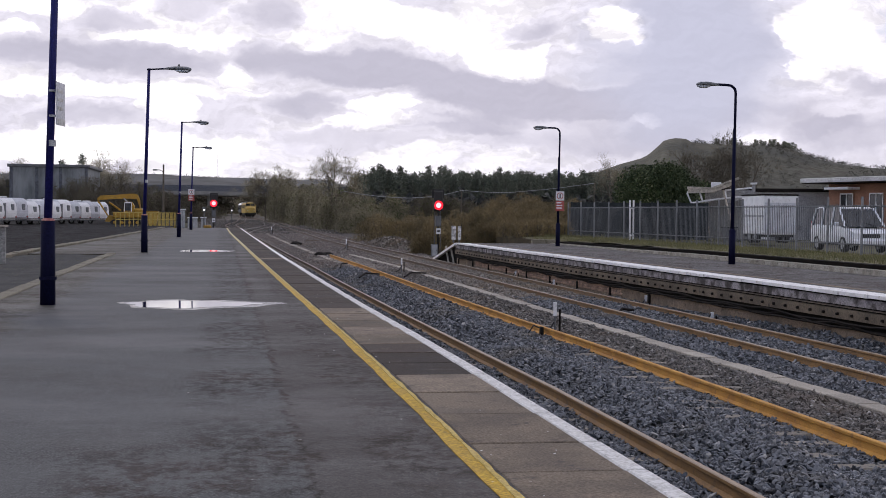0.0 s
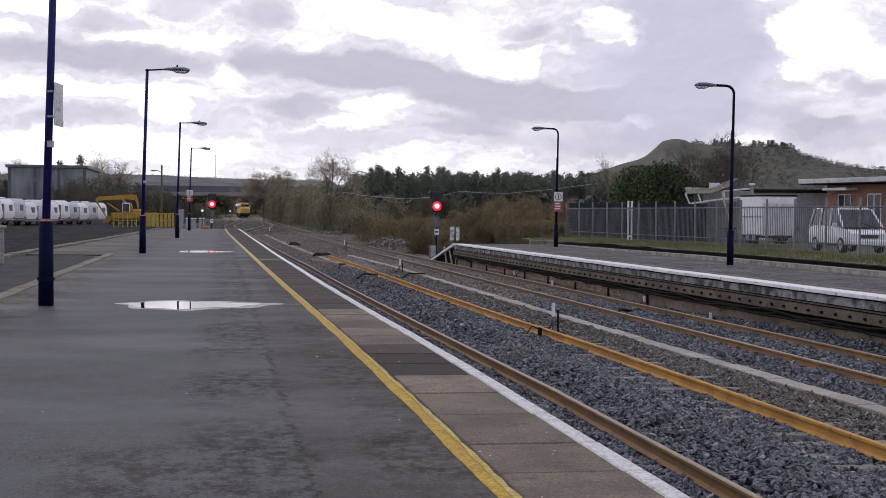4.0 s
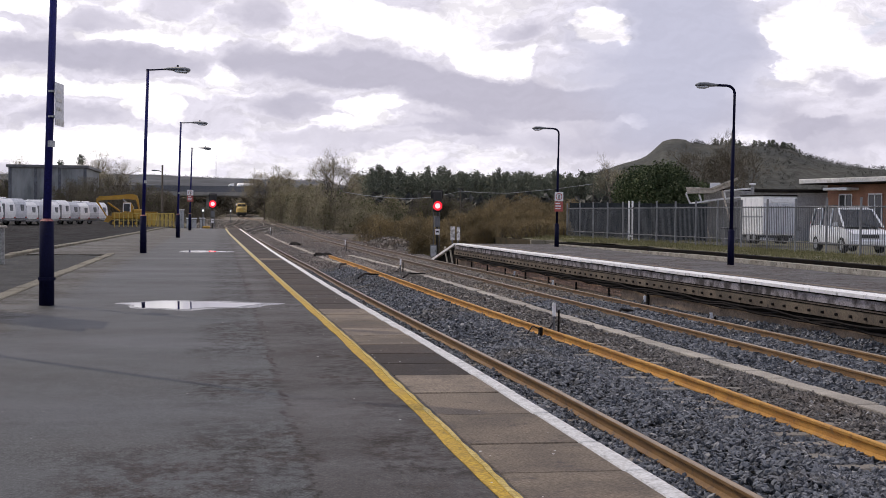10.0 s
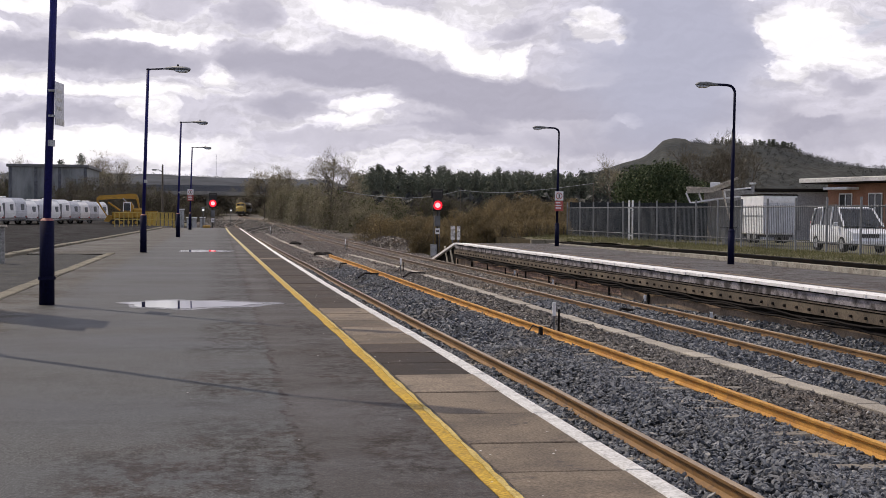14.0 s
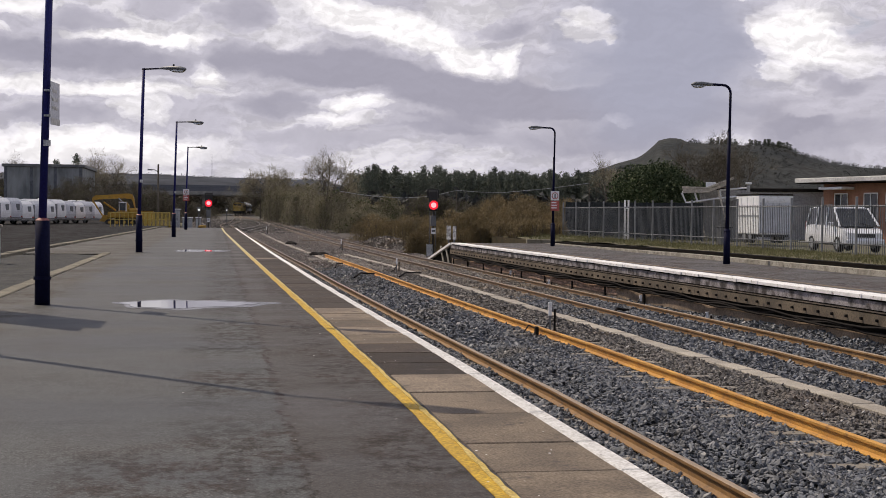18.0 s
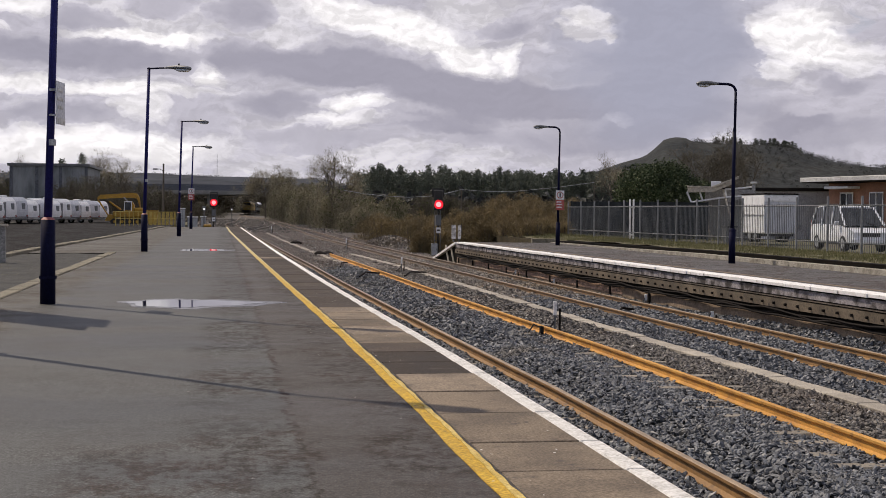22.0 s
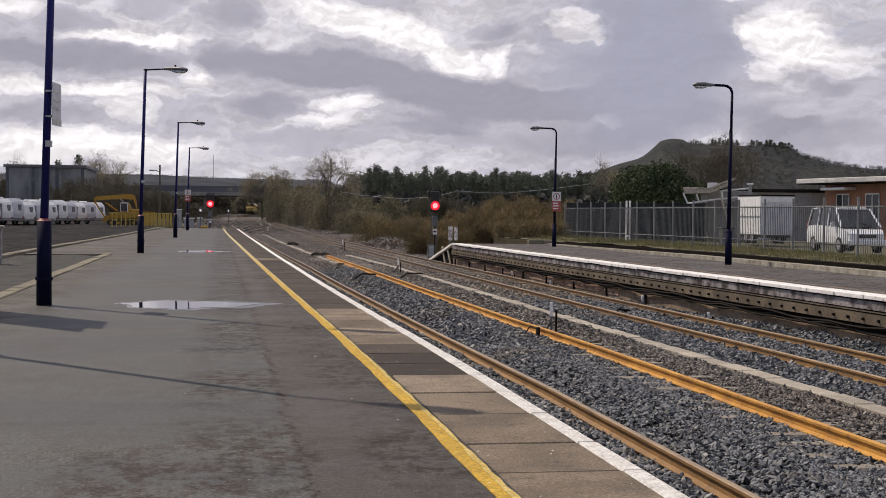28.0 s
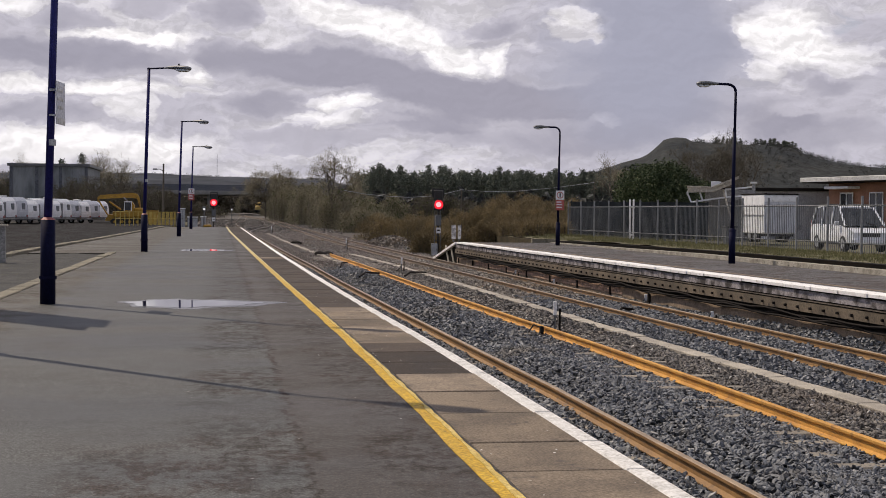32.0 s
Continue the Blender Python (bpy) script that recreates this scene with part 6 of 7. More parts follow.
def road_bridge():
    """Long low girder bridge over the line on concrete piers."""
    t = base("bridge", 0, 405, 0, "long grey road bridge crossing the railway", "bridge")
    for y in (0, 26.4):
        part("girder", box(-150, 110, y, y + 0.6, 6.64, 8.6, bevel=0.05), M_BRIDGE, t)
    part("deck", box(-150, 110, 0.604, 26.396, 6.4, 6.62), M_YARD, t, "dark asphalt road deck")
    part("soffit", box(-150, 110, 0.3, 26.7, 6.0, 6.399), M_CONC, t, "pale concrete soffit beam")
    for y in (0.02, 26.78):
        part("parapet", box(-150, 110, y, y + 0.2, 8.602, 9.0), M_BRIDGE, t)
    for y in (-0.06, 27.0):
        part("fascia", box(-150, 110, y, y + 0.055, 6.3, 7.24, bevel=0.01), M_CONC, t, "pale concrete fascia strip")
    for x in (-128, -106, -84, -62, -40, -18, -3.5, 22, 44, 66, 88):
        part("pier", box(x - 0.7, x + 0.7, 3, 24, -0.9, 5.99, bevel=0.1), M_CONC, t)
    for x0, x1 in ((-165, -149), (109, 125)):
        part("abutment", box(x0, x1, -1, 28, -1, 5.99), M_CONC, t)
    return t


road_bridge()


# ---- the departing locomotive ----
def locomotive():
    """Diesel locomotive with a nose at each end; its own +y leads away from the station, z = 0 at the rail head."""
    t = base("locomotive", 0, 0, 0, "yellow diesel locomotive running away from the station", "locomotive")

    def sec(y, w, z0, z1, arch):
        return [(-w, y, z0), (w, y, z0), (w, y, z1 - arch), (w * 0.7, y, z1 - arch * 0.25), (0, y, z1), (-w * 0.7, y, z1 - arch * 0.25), (-w, y, z1 - arch)]

    part("body", loft([sec(y, 1.35, 1.15, 3.85, 0.75) for y in (-7.2, -3, 0, 3, 7.2)]), M_PLATE, t)
    for e in (-1, 1):
        nose = part("nose", loft([sec(e * 7.201, 1.33, 1.15, 3.8, 0.75), sec(e * 7.75, 1.3, 1.15, 3.7, 0.72), sec(e * 7.95, 1.27, 1.15, 2.75, 0.35), sec(e * 9.0, 1.15, 1.15, 2.6, 0.4), sec(e * 9.2, 1.0, 1.2, 2.4, 0.4)]), M_PLATE, t, "yellow nose end")
        for s in (-1, 1):
            part("windscreen", box(s * 0.56 - 0.5, s * 0.56 + 0.5, e * 7.86 - 0.09, e * 7.86 + 0.09, 2.85, 3.4, bevel=0.03), M_GLASSD, nose)
            part("buffer", rod((s * 0.86, e * 9.2, 1.05), (s * 0.86, e * 9.75, 1.05), 0.12, 0.23, 12), M_BLACK, t)
            part("cab_window", box(s * 1.352 - 0.012, s * 1.352 + 0.012, min(e * 6.2, e * 7.0), max(e * 6.2, e * 7.0), 2.6, 3.2), M_GLASSD, t)
            part("marker_light", rod((s * 0.8, e * 9.1, 1.75), (s * 0.8, e * 9.22, 1.75), 0.1, 0.1, 10), M_LENS, nose)
        part("buffer_beam", box(-1.3, 1.3, min(e * 9.0, e * 9.25), max(e * 9.0, e * 9.25), 0.75, 1.2, bevel=0.03), M_BLACK, t)
        bog = part("bogie", box(-1.2, 1.2, e * 5.2 - 2.1, e * 5.2 + 2.1, 0.45, 1.1, bevel=0.08), M_BLACK, t, "black bogie")
        for dy in (-1.7, 0, 1.7):
            for s in (-1, 1):
                part("wheel", rod((s * 0.68, e * 5.2 + dy, 0.48), (s * 0.82, e * 5.2 + dy, 0.48), 0.48, 0.48, 18), M_BLACK, bog)
    part("roof", loft([sec(y, 0.95, 3.5, 4.0, 0.2) for y in (-6.5, 6.5)]), M_GREYM, t, "grey roof panels")
    for y in (-3.5, -1.0, 2.2):
        part("grille", box(-1.375, -1.353, y, y + 1.4, 2.3, 3.0), M_BLACK, t)
        part("grille", box(1.353, 1.375, y, y + 1.4, 2.3, 3.0), M_BLACK, t)
    part("fuel_tank", box(-1.15, 1.15, -2.2, 2.2, 0.4, 1.1, bevel=0.1), M_BLACK, t)
    return t


loco = locomotive()


def carriage():
    """Carriage ahead of the locomotive, with a pale curved roof."""
    t = base("railway_carriage", 0, 0, 0, "dark sided railway carriage with a pale roof", "carriage")
    part("body", box(-1.35, 1.35, -9.8, 9.8, 1.1, 3.1, bevel=0.06), M_BRIDGE, t)
    part("roof", loft([[(-1.36, y, 3.1), (1.36, y, 3.1), (1.0, y, 3.65), (0, y, 3.85), (-1.0, y, 3.65)] for y in (-9.8, 9.8)]), M_WHITE, t, "pale curved roof")
    for s in (-1, 1):
        for k in range(8):
            part("window", box(s * 1.352 - 0.012, s * 1.352 + 0.012, -8.6 + 2.2 * k, -7.2 + 2.2 * k, 1.9, 2.7), M_GLASSD, t)
    for e in (-7, 7):
        bog = part("bogie", box(-1.1, 1.1, e - 1.5, e + 1.5, 0.4, 1.0, bevel=0.06), M_BLACK, t)
        for dy in (-1.1, 1.1):
            for s in (-1, 1):
                part("wheel", rod((s * 0.68, e + dy, 0.46), (s * 0.82, e + dy, 0.46), 0.46, 0.46, 16), M_BLACK, bog)
    return t


coach = carriage()


def road_wheels(t, spots, r):
    for x in spots:
        for y in (-0.95, 0.95):
            w = part("wheel", rod((x, y - 0.14, r), (x, y + 0.14, r), r, r, 16), M_BLACK, t)
            part("hub", rod((x, y - 0.16, r), (x, y + 0.16, r), r * 0.45, r * 0.45, 10), M_GALV, w)


def tank_lorry():
    """Articulated tanker; its own -x leads, z = 0 on the road, x = 0 at the front bumper."""
    t = base("tanker_lorry", 0, 0, 0, "white articulated tanker lorry crossing the road bridge", "lorry")
    cab = part("cab", loft([[(x, -1.2, 0.5), (x, 1.2, 0.5), (x, 1.2, z - 0.2), (x, 1.0, z), (x, -1.0, z), (x, -1.2, z - 0.2)] for x, z in ((0.0, 2.0), (0.25, 2.9), (0.7, 3.2), (1.9, 3.25))]), M_WHITE, t)
    part("windscreen", box(0.03, 0.09, -1.0, 1.0, 1.8, 2.6, bevel=0.02), M_GLASSD, cab)
    for y in (-1.21, 1.21):
        part("side_window", box(0.55, 1.35, y - 0.012, y + 0.012, 1.85, 2.6), M_GLASSD, cab)
    part("chassis", box(0.3, 8.7, -0.4, 0.4, 0.65, 0.95, bevel=0.03), M_BLACK, t)
    ring = [(math.cos(a) * 1.22, 2.3 + math.sin(a) * 1.08) for a in (2 * math.pi * k / 20 for k in range(20))]
    tank = part("tank", loft([[(x, y * f, 2.3 + (z - 2.3) * f) for y, z in ring] for x, f in ((2.7, 0.55), (2.82, 0.9), (3.1, 1.0), (8.6, 1.0), (8.9, 0.9), (9.02, 0.55))]), M_WHITE, t, "white rounded tank")
    for x in (4.0, 5.6, 7.2):
        part("manhole", rod((x, 0, 3.36), (x, 0, 3.48), 0.24, 0.24, 12), M_GALV, tank)
    part("walkway", box(3.4, 8.2, 0.45, 0.85, 3.3, 3.36), M_GALV, tank)
    part("side_guard", box(4.4, 6.2, -1.2, -1.15, 0.55, 0.9), M_GALV, t)
    road_wheels(t, (1.0, 3.4, 7.0, 8.1), 0.5)
    return t


def small_van():
    """Small white van; its own -x leads, z = 0 on the road."""
    t = base("van", 0, 0, 0, "small white van crossing the road bridge", "van")
    body = part("body", loft([[(x, -w, 0.35), (x, w, 0.35), (x, w, z - 0.3), (x, w * 0.82, z), (x, -w * 0.82, z), (x, -w, z - 0.3)] for x, w, z in ((-2.3, 0.8, 1.0), (-1.5, 0.9, 1.25), (-0.8, 0.92, 2.2), (-0.4, 0.92, 2.35), (2.2, 0.92, 2.35), (2.3, 0.86, 2.2))]), M_WHITE, t)
    part("windscreen", box(-1.28, -1.2, -0.72, 0.72, 1.4, 1.85), M_GLASSD, body)
    for y in (-0.925, 0.925):
        part("side_window", box(-0.7, 0.1, y - 0.012, y + 0.012, 1.3, 1.9), M_GLASSD, body)
    part("rear_window", box(2.28, 2.31, -0.6, 0.6, 1.3, 1.9), M_GLASSD, body)
    for y in (-0.6, 0.6):
        part("headlight", box(-2.33, -2.27, y - 0.14, y + 0.14, 0.68, 0.86), M_LENS, body)
    road_wheels(t, (-1.4, 1.4), 0.32)
    return t


lorry = tank_lorry()
van = small_van()


# timbers left beside the second line
for x, y, a in ((12.0, 108, 4), (12.3, 116, -8), (11.9, 124, 6), (13.0, 112, 20), (8.0, 118, 30)):
    w = base("timber", x, y, float(rail_z(y)) - 0.25, "weathered brown timber lying beside the track", "timber", "timbers beside the track", rz=a)
    part("balk", box(-0.12, 0.12, -1.3, 1.3, 0, 0.16, bevel=0.015), M_RUSTB, w)


# ---- plants ----
def blades(name, centres, ways, lengths, widths, material, parent, r):
    """Thin pointed twigs, one triangle each."""
    n = len(centres)
    ways = ways / np.linalg.norm(ways, axis=1)[:, None]
    side = np.cross(ways, r.normal(size=(n, 3)))
    side /= np.linalg.norm(side, axis=1)[:, None] + 1e-9
    a = centres - side * widths[:, None]
    b = centres + side * widths[:, None]
    c = centres + ways * lengths[:, None]
    v = np.stack([a, b, c], 1).reshape(-1, 3)
    return raw(name, v, np.arange(3 * n).reshape(n, 3), material, parent)


def leaves(name, centres, sizes, material, parent, r):
    """Small bent leaf clumps, one diamond each."""
    n = len(centres)
    u = r.normal(size=(n, 3))
    u /= np.linalg.norm(u, axis=1)[:, None]
    w = np.cross(u, r.normal(size=(n, 3)))
    w /= np.linalg.norm(w, axis=1)[:, None]
    s = sizes[:, None]
    v = np.stack([centres - u * s, centres + w * s * 0.6, centres + u * s, centres - w * s * 0.6 + np.cross(u, w) * s * 0.3], 1)
    return raw(name, v.reshape(-1, 3), np.arange(4 * n).reshape(n, 4), material, parent)


def limbs(r, height, spread, levels=5, start=0.28, lean=(0, 0), forks=(2, 4)):
    """Segments of a bare tree: (from, to, radius, radius), and the tips with their directions."""
    segs, tips = [], []

    def grow(p, way, length, rad, level):
        q = p + way * length
        segs.append((p, q, rad, rad * 0.68))
        if level >= levels:
            tips.append((q, way))
            return
        for k in range(r.integers(forks[0], forks[1] + 1)):
            turn = r.normal(size=3) * spread
            w = way + turn + np.array((0, 0, 0.12))
            w /= np.linalg.norm(w)
            grow(p + way * length * r.uniform(0.55, 1.0), w, length * r.uniform(0.6, 0.85), rad * r.uniform(0.45, 0.65), level + 1)
        if level < 2:
            grow(q, (way + r.normal(size=3) * 0.12) / np.linalg.norm(way + 1e-6), length * 0.8, rad * 0.68, level + 1)

    grow(np.zeros(3), np.array((lean[0], lean[1], 1.0)), height * start, height * 0.017, 0)
    return segs, tips


def bare_tree(x, y, z, height, seed, label, spread=0.42, twigs=14, twig_mat=None, ivy=0, levels=5):
    r = np.random.default_rng(seed)
    t = base("tree", x, y, z, label, "tree", "bare trees by the line")
    segs, tips = limbs(r, height, spread, levels)
    top = max(float(s[1][2]) for s in segs)
    k = height / top * 0.93
    bm = bmesh.new()
    for a, b, r0, r1 in segs:
        if r0 > 0.012 * height * 0.1:
            rod(tuple(a * k), tuple(b * k), r0 * k, r1 * k, 5, bm, False)
    part("trunk", bm, M_BARK, t)
    c = np.repeat(np.array([q for q, _ in tips]) * k, twigs, 0)
    w = np.repeat(np.array([v for _, v in tips]), twigs, 0) + r.normal(size=(len(c), 3)) * 0.6
    c = c + r.normal(size=c.shape) * height * 0.02
    blades("crown", c, w, r.uniform(0.04, 0.1, len(c)) * height, np.full(len(c), 0.0011 * height), twig_mat or M_TWIGG, t, r)
    if ivy:
        p = np.array([a + (b - a) * r.uniform() for a, b, r0, _ in segs for _ in range(ivy) if r0 > 0.003 * height]) * k
        p = p[p[:, 2] < height * 0.45]
        leaves("ivy", p + r.normal(size=p.shape) * 0.35, r.uniform(0.12, 0.3, len(p)), M_IVY, t, r)
    return t


def thicket(x, y, z, rx, ry, h, seed, count, label, material, size=1.0, leafy=None, group="thickets beside the line"):
    """A shrub of many upright winter twigs in uneven lobes, with a few stems."""
    r = np.random.default_rng(seed)
    t = base("shrub", x, y, z, label, "shrub", group)
    k = 24
    lob = r.uniform(-1, 1, (k, 2)) * (rx * 0.85, ry * 0.85)
    hs = h * r.uniform(0.6, 1.0, k) * (1 - 0.25 * np.abs(lob[:, 0]) / rx)
    pick = r.integers(0, k, count)
    a, q = r.uniform(0, 2 * np.pi, count), np.sqrt(r.uniform(0, 1, count))
    rad = np.minimum(rx, ry) * 0.38
    dz = r.uniform(0, 1, count) ** 0.75
    shrink = np.sqrt(np.maximum(0.05, 1 - dz ** 2.2))
    px = lob[pick, 0] + np.cos(a) * q * rad * shrink * 1.2
    py = lob[pick, 1] + np.sin(a) * q * rad * shrink
    c = np.stack([px, py, dz * hs[pick] * 0.93], 1)
    w = np.stack([np.cos(a) * 0.5, np.sin(a) * 0.5, np.full(count, 0.7)], 1) + r.normal(size=(count, 3)) * 0.6
    blades("crown", c, w, r.uniform(0.16, 0.42, count) * size, np.full(count, 0.012) * size, material, t, r)
    bm = bmesh.new()
    for i in range(k):
        for _ in range(2):
            e = r.normal(size=2) * rad * 0.5
            rod((lob[i, 0], lob[i, 1], -0.1), (lob[i, 0] + e[0], lob[i, 1] + e[1], hs[i] * 0.8), 0.035, 0.012, 4, bm, False)
    tagged(part("stem", bm, M_BARK, t), kind="stuff")
    if leafy:
        sel = r.integers(0, count, leafy)
        leaves("foliage", c[sel], r.uniform(0.05, 0.12, leafy) * size, M_IVY, t, r)
    return t


# brown thickets beyond the far platform's ramp
for i, (x, y, rx, ry, h) in enumerate([(14.2, 118, 2.4, 2.4, 3.1), (16.4, 112, 2.3, 2.5, 3.2), (16.9, 101, 1.9, 2.0, 2.5), (18.0, 95, 2.2, 2.2, 3.3), (20.2, 92, 2.2, 2.4, 3.5), (22.3, 91, 2.0, 2.2, 3.2), (24.4, 93, 2.0, 2.0, 2.9), (19.5, 88, 1.6, 1.6, 2.6), (13.2, 84.5, 1.3, 1.2, 1.9), (14.9, 84, 1.4, 1.2, 2.0), (16.6, 83, 1.4, 1.1, 2.0), (18.3, 83, 1.3, 1.2, 2.1), (20, 84, 1.3, 1.2, 2.0)]):
    thicket(x, y, float(ground_z(np.array(x), np.array(float(y)))) - 0.05, rx, ry, h, 20 + i, 15000, "dense brown leafless thicket beside the line", M_TWIG)
for i, (x, y) in enumerate([(17.5, 80.5), (18.8, 79.5), (17.6, 77.0), (20.3, 81)]):
    thicket(x, y, 0.03, 0.9, 0.9, 1.3, 120 + i, 3500, "low brown leafless bush on the verge", M_TWIG)
# grey and green scrub along the line towards the bridge
for i, (x, y, rx, ry, h) in enumerate([(17.0, 160, 3, 3, 3.7), (19.5, 168, 3.5, 3, 4.6), (14.2, 190, 2.5, 4, 5.0), (16.3, 180, 3.5, 4, 6.4), (20, 170, 3.5, 4, 6.0), (13.2, 215, 2.8, 4, 7.6), (11.6, 250, 3.0, 4, 8.6), (15.0, 245, 3.4, 4, 9.0), (17.5, 235, 3.4, 4, 8.6), (20.5, 232, 3.4, 4, 8.2), (12.9, 300, 3.0, 4, 9.5), (24, 150, 3, 3, 4.2), (27.5, 140, 3, 3, 3.8), (31, 135, 3, 3, 3.6), (19.0, 136, 2.5, 3, 2.4), (19.8, 300, 4, 4, 7), (15.2, 320, 3.5, 4, 6.6), (14.6, 425, 2.6, 3, 6.5), (13.6, 395, 2.4, 3, 4.5), (18, 440, 4, 4, 7), (-6, 470, 6, 3, 7.5), (2, 500, 5, 3, 7.5), (-18, 470, 6, 3, 8), (-30, 470, 6, 3, 8), (11, 540, 7, 3, 8)]):
    thicket(x, y, float(ground_z(np.array(x), np.array(float(y)))) - 0.05, rx, ry, h, 50 + i, 12000, "grey-green scrub thicket beside the line", M_TWIGY if 10 < i < 14 else M_TWIGG, 1.5, 4000 if i % 3 == 1 else 900, "scrub towards the bridge")
for i, (x, y, rx, ry, h) in enumerate([(-13.2, 215, 3.5, 3, 7.3), (-17, 222, 3.5, 3, 7.8), (-24, 226, 3, 3, 7.6), (-21, 224, 3, 3, 8.2), (-9.5, 230, 3.2, 3, 5.5), (-6.5, 260, 3.5, 3, 5.0), (-20, 215, 3, 3, 6.2), (-12, 262, 4, 3, 7.0), (-3.5, 330, 4, 4, 4.5), (-14, 330, 5, 4, 6.5), (-38, 240, 3.5, 3, 9.0), (-42, 230, 4, 3, 9.0)]):
    thicket(x, y, float(ground_z(np.array(x), np.array(float(y)))) - 0.05, rx, ry, h, 80 + i, 10000, "grey leafless scrub behind the yard", M_TWIGY, 1.6, 300, "scrub behind the yard")

bare_tree(14.6, 182, -0.2, 10.6, 7, "tall bare tree with ivy on its lower limbs", 0.58, 9, M_TWIGG, 6)
bare_tree(17.3, 186, -0.2, 8.2, 9, "bare branching tree beside the scrub", 0.44, 4, M_TWIGG, 4)
bare_tree(10.4, 262, 0.0, 10.6, 12, "rounded bare tree near the road bridge", 0.6, 20)
bare_tree(8.4, 264, 0.0, 9.9, 13, "rounded bare tree near the road bridge", 0.62, 18)
bare_tree(12.6, 263, 0.0, 9.9, 14, "rounded bare tree near the road bridge", 0.62, 18)
bare_tree(-22.2, 262, -0.1, 13.6, 15, "bare tree behind the industrial shed", 0.5, 9)
bare_tree(-19.0, 258, -0.1, 12.2, 16, "bare tree behind the industrial shed", 0.5, 8)
bare_tree(-37.5, 262, -0.1, 12.6, 17, "bare tree behind the industrial shed", 0.5, 9)
bare_tree(47.6, 125, -0.2, 10.2, 18, "bare spreading tree behind the shelter", 0.5, 12, M_TWIGY, 2)
bare_tree(37.5, 128, -0.2, 8.0, 19, "thin bare tree behind the evergreen", 0.45, 8, M_TWIGG)
bare_tree(50.5, 128, -0.2, 9.0, 21, "bare spreading tree behind the outbuilding", 0.5, 10, M_TWIGY)


def evergreen(x, y, z, rx, ry, h, seed):
    """Large rounded laurel: a shell of leaf clumps over uneven lobes, with stems."""
    r = np.random.default_rng(seed)
    t = base("evergreen_shrub", x, y, z, "large dark glossy evergreen shrub behind the fence", "shrub")
    n = 46000
    lob = np.stack([r.uniform(-0.65, 0.65, 14) * rx, r.uniform(-0.6, 0.6, 14) * ry, r.uniform(0.3, 0.72, 14) * h], 1)
    lr = r.uniform(0.26, 0.4, 14) * h
    pick = r.integers(0, 14, n)
    d = r.normal(size=(n, 3))
    d /= np.linalg.norm(d, axis=1)[:, None]
    c = lob[pick] + d * (lr[pick] * r.uniform(0.75, 1.05, n))[:, None]
    c[:, 2] = np.maximum(c[:, 2], 0.1)
    leaves("crown", c, r.uniform(0.05, 0.13, n), M_LAUREL, t, r)
    bm = bmesh.new()
    for i in range(14):
        rod((lob[i, 0] * 0.3, lob[i, 1] * 0.3, -0.1), tuple(lob[i]), 0.09, 0.03, 5, bm, False)
    part("stem", bm, M_BARK, t)
    return t


evergreen(35.9, 105.5, -0.2, 4.4, 3.2, 6.0, 3)


# ---- pine wood ----
def pine(seed, h):
    r = np.random.default_rng(seed)
    t = base("pine_tree", 0, -200, 0, "dark green pine tree in the wood behind the line", "tree", "pine wood")
    part("trunk", rod((0, 0, -0.3), (0, 0, h * 0.95), 0.2, 0.05, 6), M_BARK, t)
    pts = []
    for k in range(26):
        z = h * (0.14 + 0.86 * k / 25)
        reach = h * 0.17 * (1.02 - k / 25) ** 0.9 * r.uniform(0.25, 1.4) * min(1, 0.5 + k / 12) + 0.12
        for b in range(5):
            a = r.uniform(0, 2 * np.pi)
            m = 18
            s = r.uniform(0.15, 1, m)[:, None]
            pts.append(np.array([[math.cos(a) * reach, math.sin(a) * reach, reach * 0.12]]) * s + np.array([[0, 0, z]]) + r.normal(size=(m, 3)) * (0.34, 0.34, 0.2))
    c = np.concatenate(pts)
    leaves("crown", c, r.uniform(0.08, 0.2, len(c)), M_PINE, t, r)
    return t


kinds = [pine(31, 10.8), pine(32, 11.4), pine(33, 10.2), pine(34, 11.0)]
r = np.random.default_rng(77)
spots = []
for row, (y0, x0, x1, n) in enumerate(((292, 32, 84, 30), (303, 32.5, 92, 32), (314, 33.5, 98, 32))):
    for i in range(n):
        spots.append((x0 + (x1 - x0) * (i + r.uniform(-0.3, 0.3)) / (n - 1), y0 + r.uniform(-4, 4), row))
for i, (x, y, row) in enumerate(spots):
    k = kinds[int(r.integers(0, 4))]
    s = float(r.uniform(0.86, 1.03)) * (0.92 if row == 0 else 1.0)
    m = pose(x, y, 0.2, 0, 0, float(r.uniform(0, 360)))
    if i == 0:
        copy_thing(k, pose(-29.5, 262, -0.6, 0, 0, 30))
        copy_thing(k, pose(-26.2, 266, 0, 0, 0, 80)).scale = (1.06, 1.06, 1.06)
    if i < 4:
        kinds[i].matrix_basis = m
        continue
    o = copy_thing(k, m)
    o.scale = (s, s, s)


# the body of the pine wood behind its edge trees
n = 76000
c = np.stack([r.uniform(30, 104, n), r.uniform(296, 322, n), 11.6 * r.uniform(0, 1, n) ** 0.6], 1)
c[:, 2] *= 0.84 + 0.12 * bumps(c[:, 0], c[:, 1], 0.5) + 0.08 * bumps(c[:, 0], c[:, 1], 2.1)
tagged(leaves("woodland", c, r.uniform(0.14, 0.36, n), M_PINE, None, r), "dense dark interior of the pine wood", "woodland", kind="stuff")


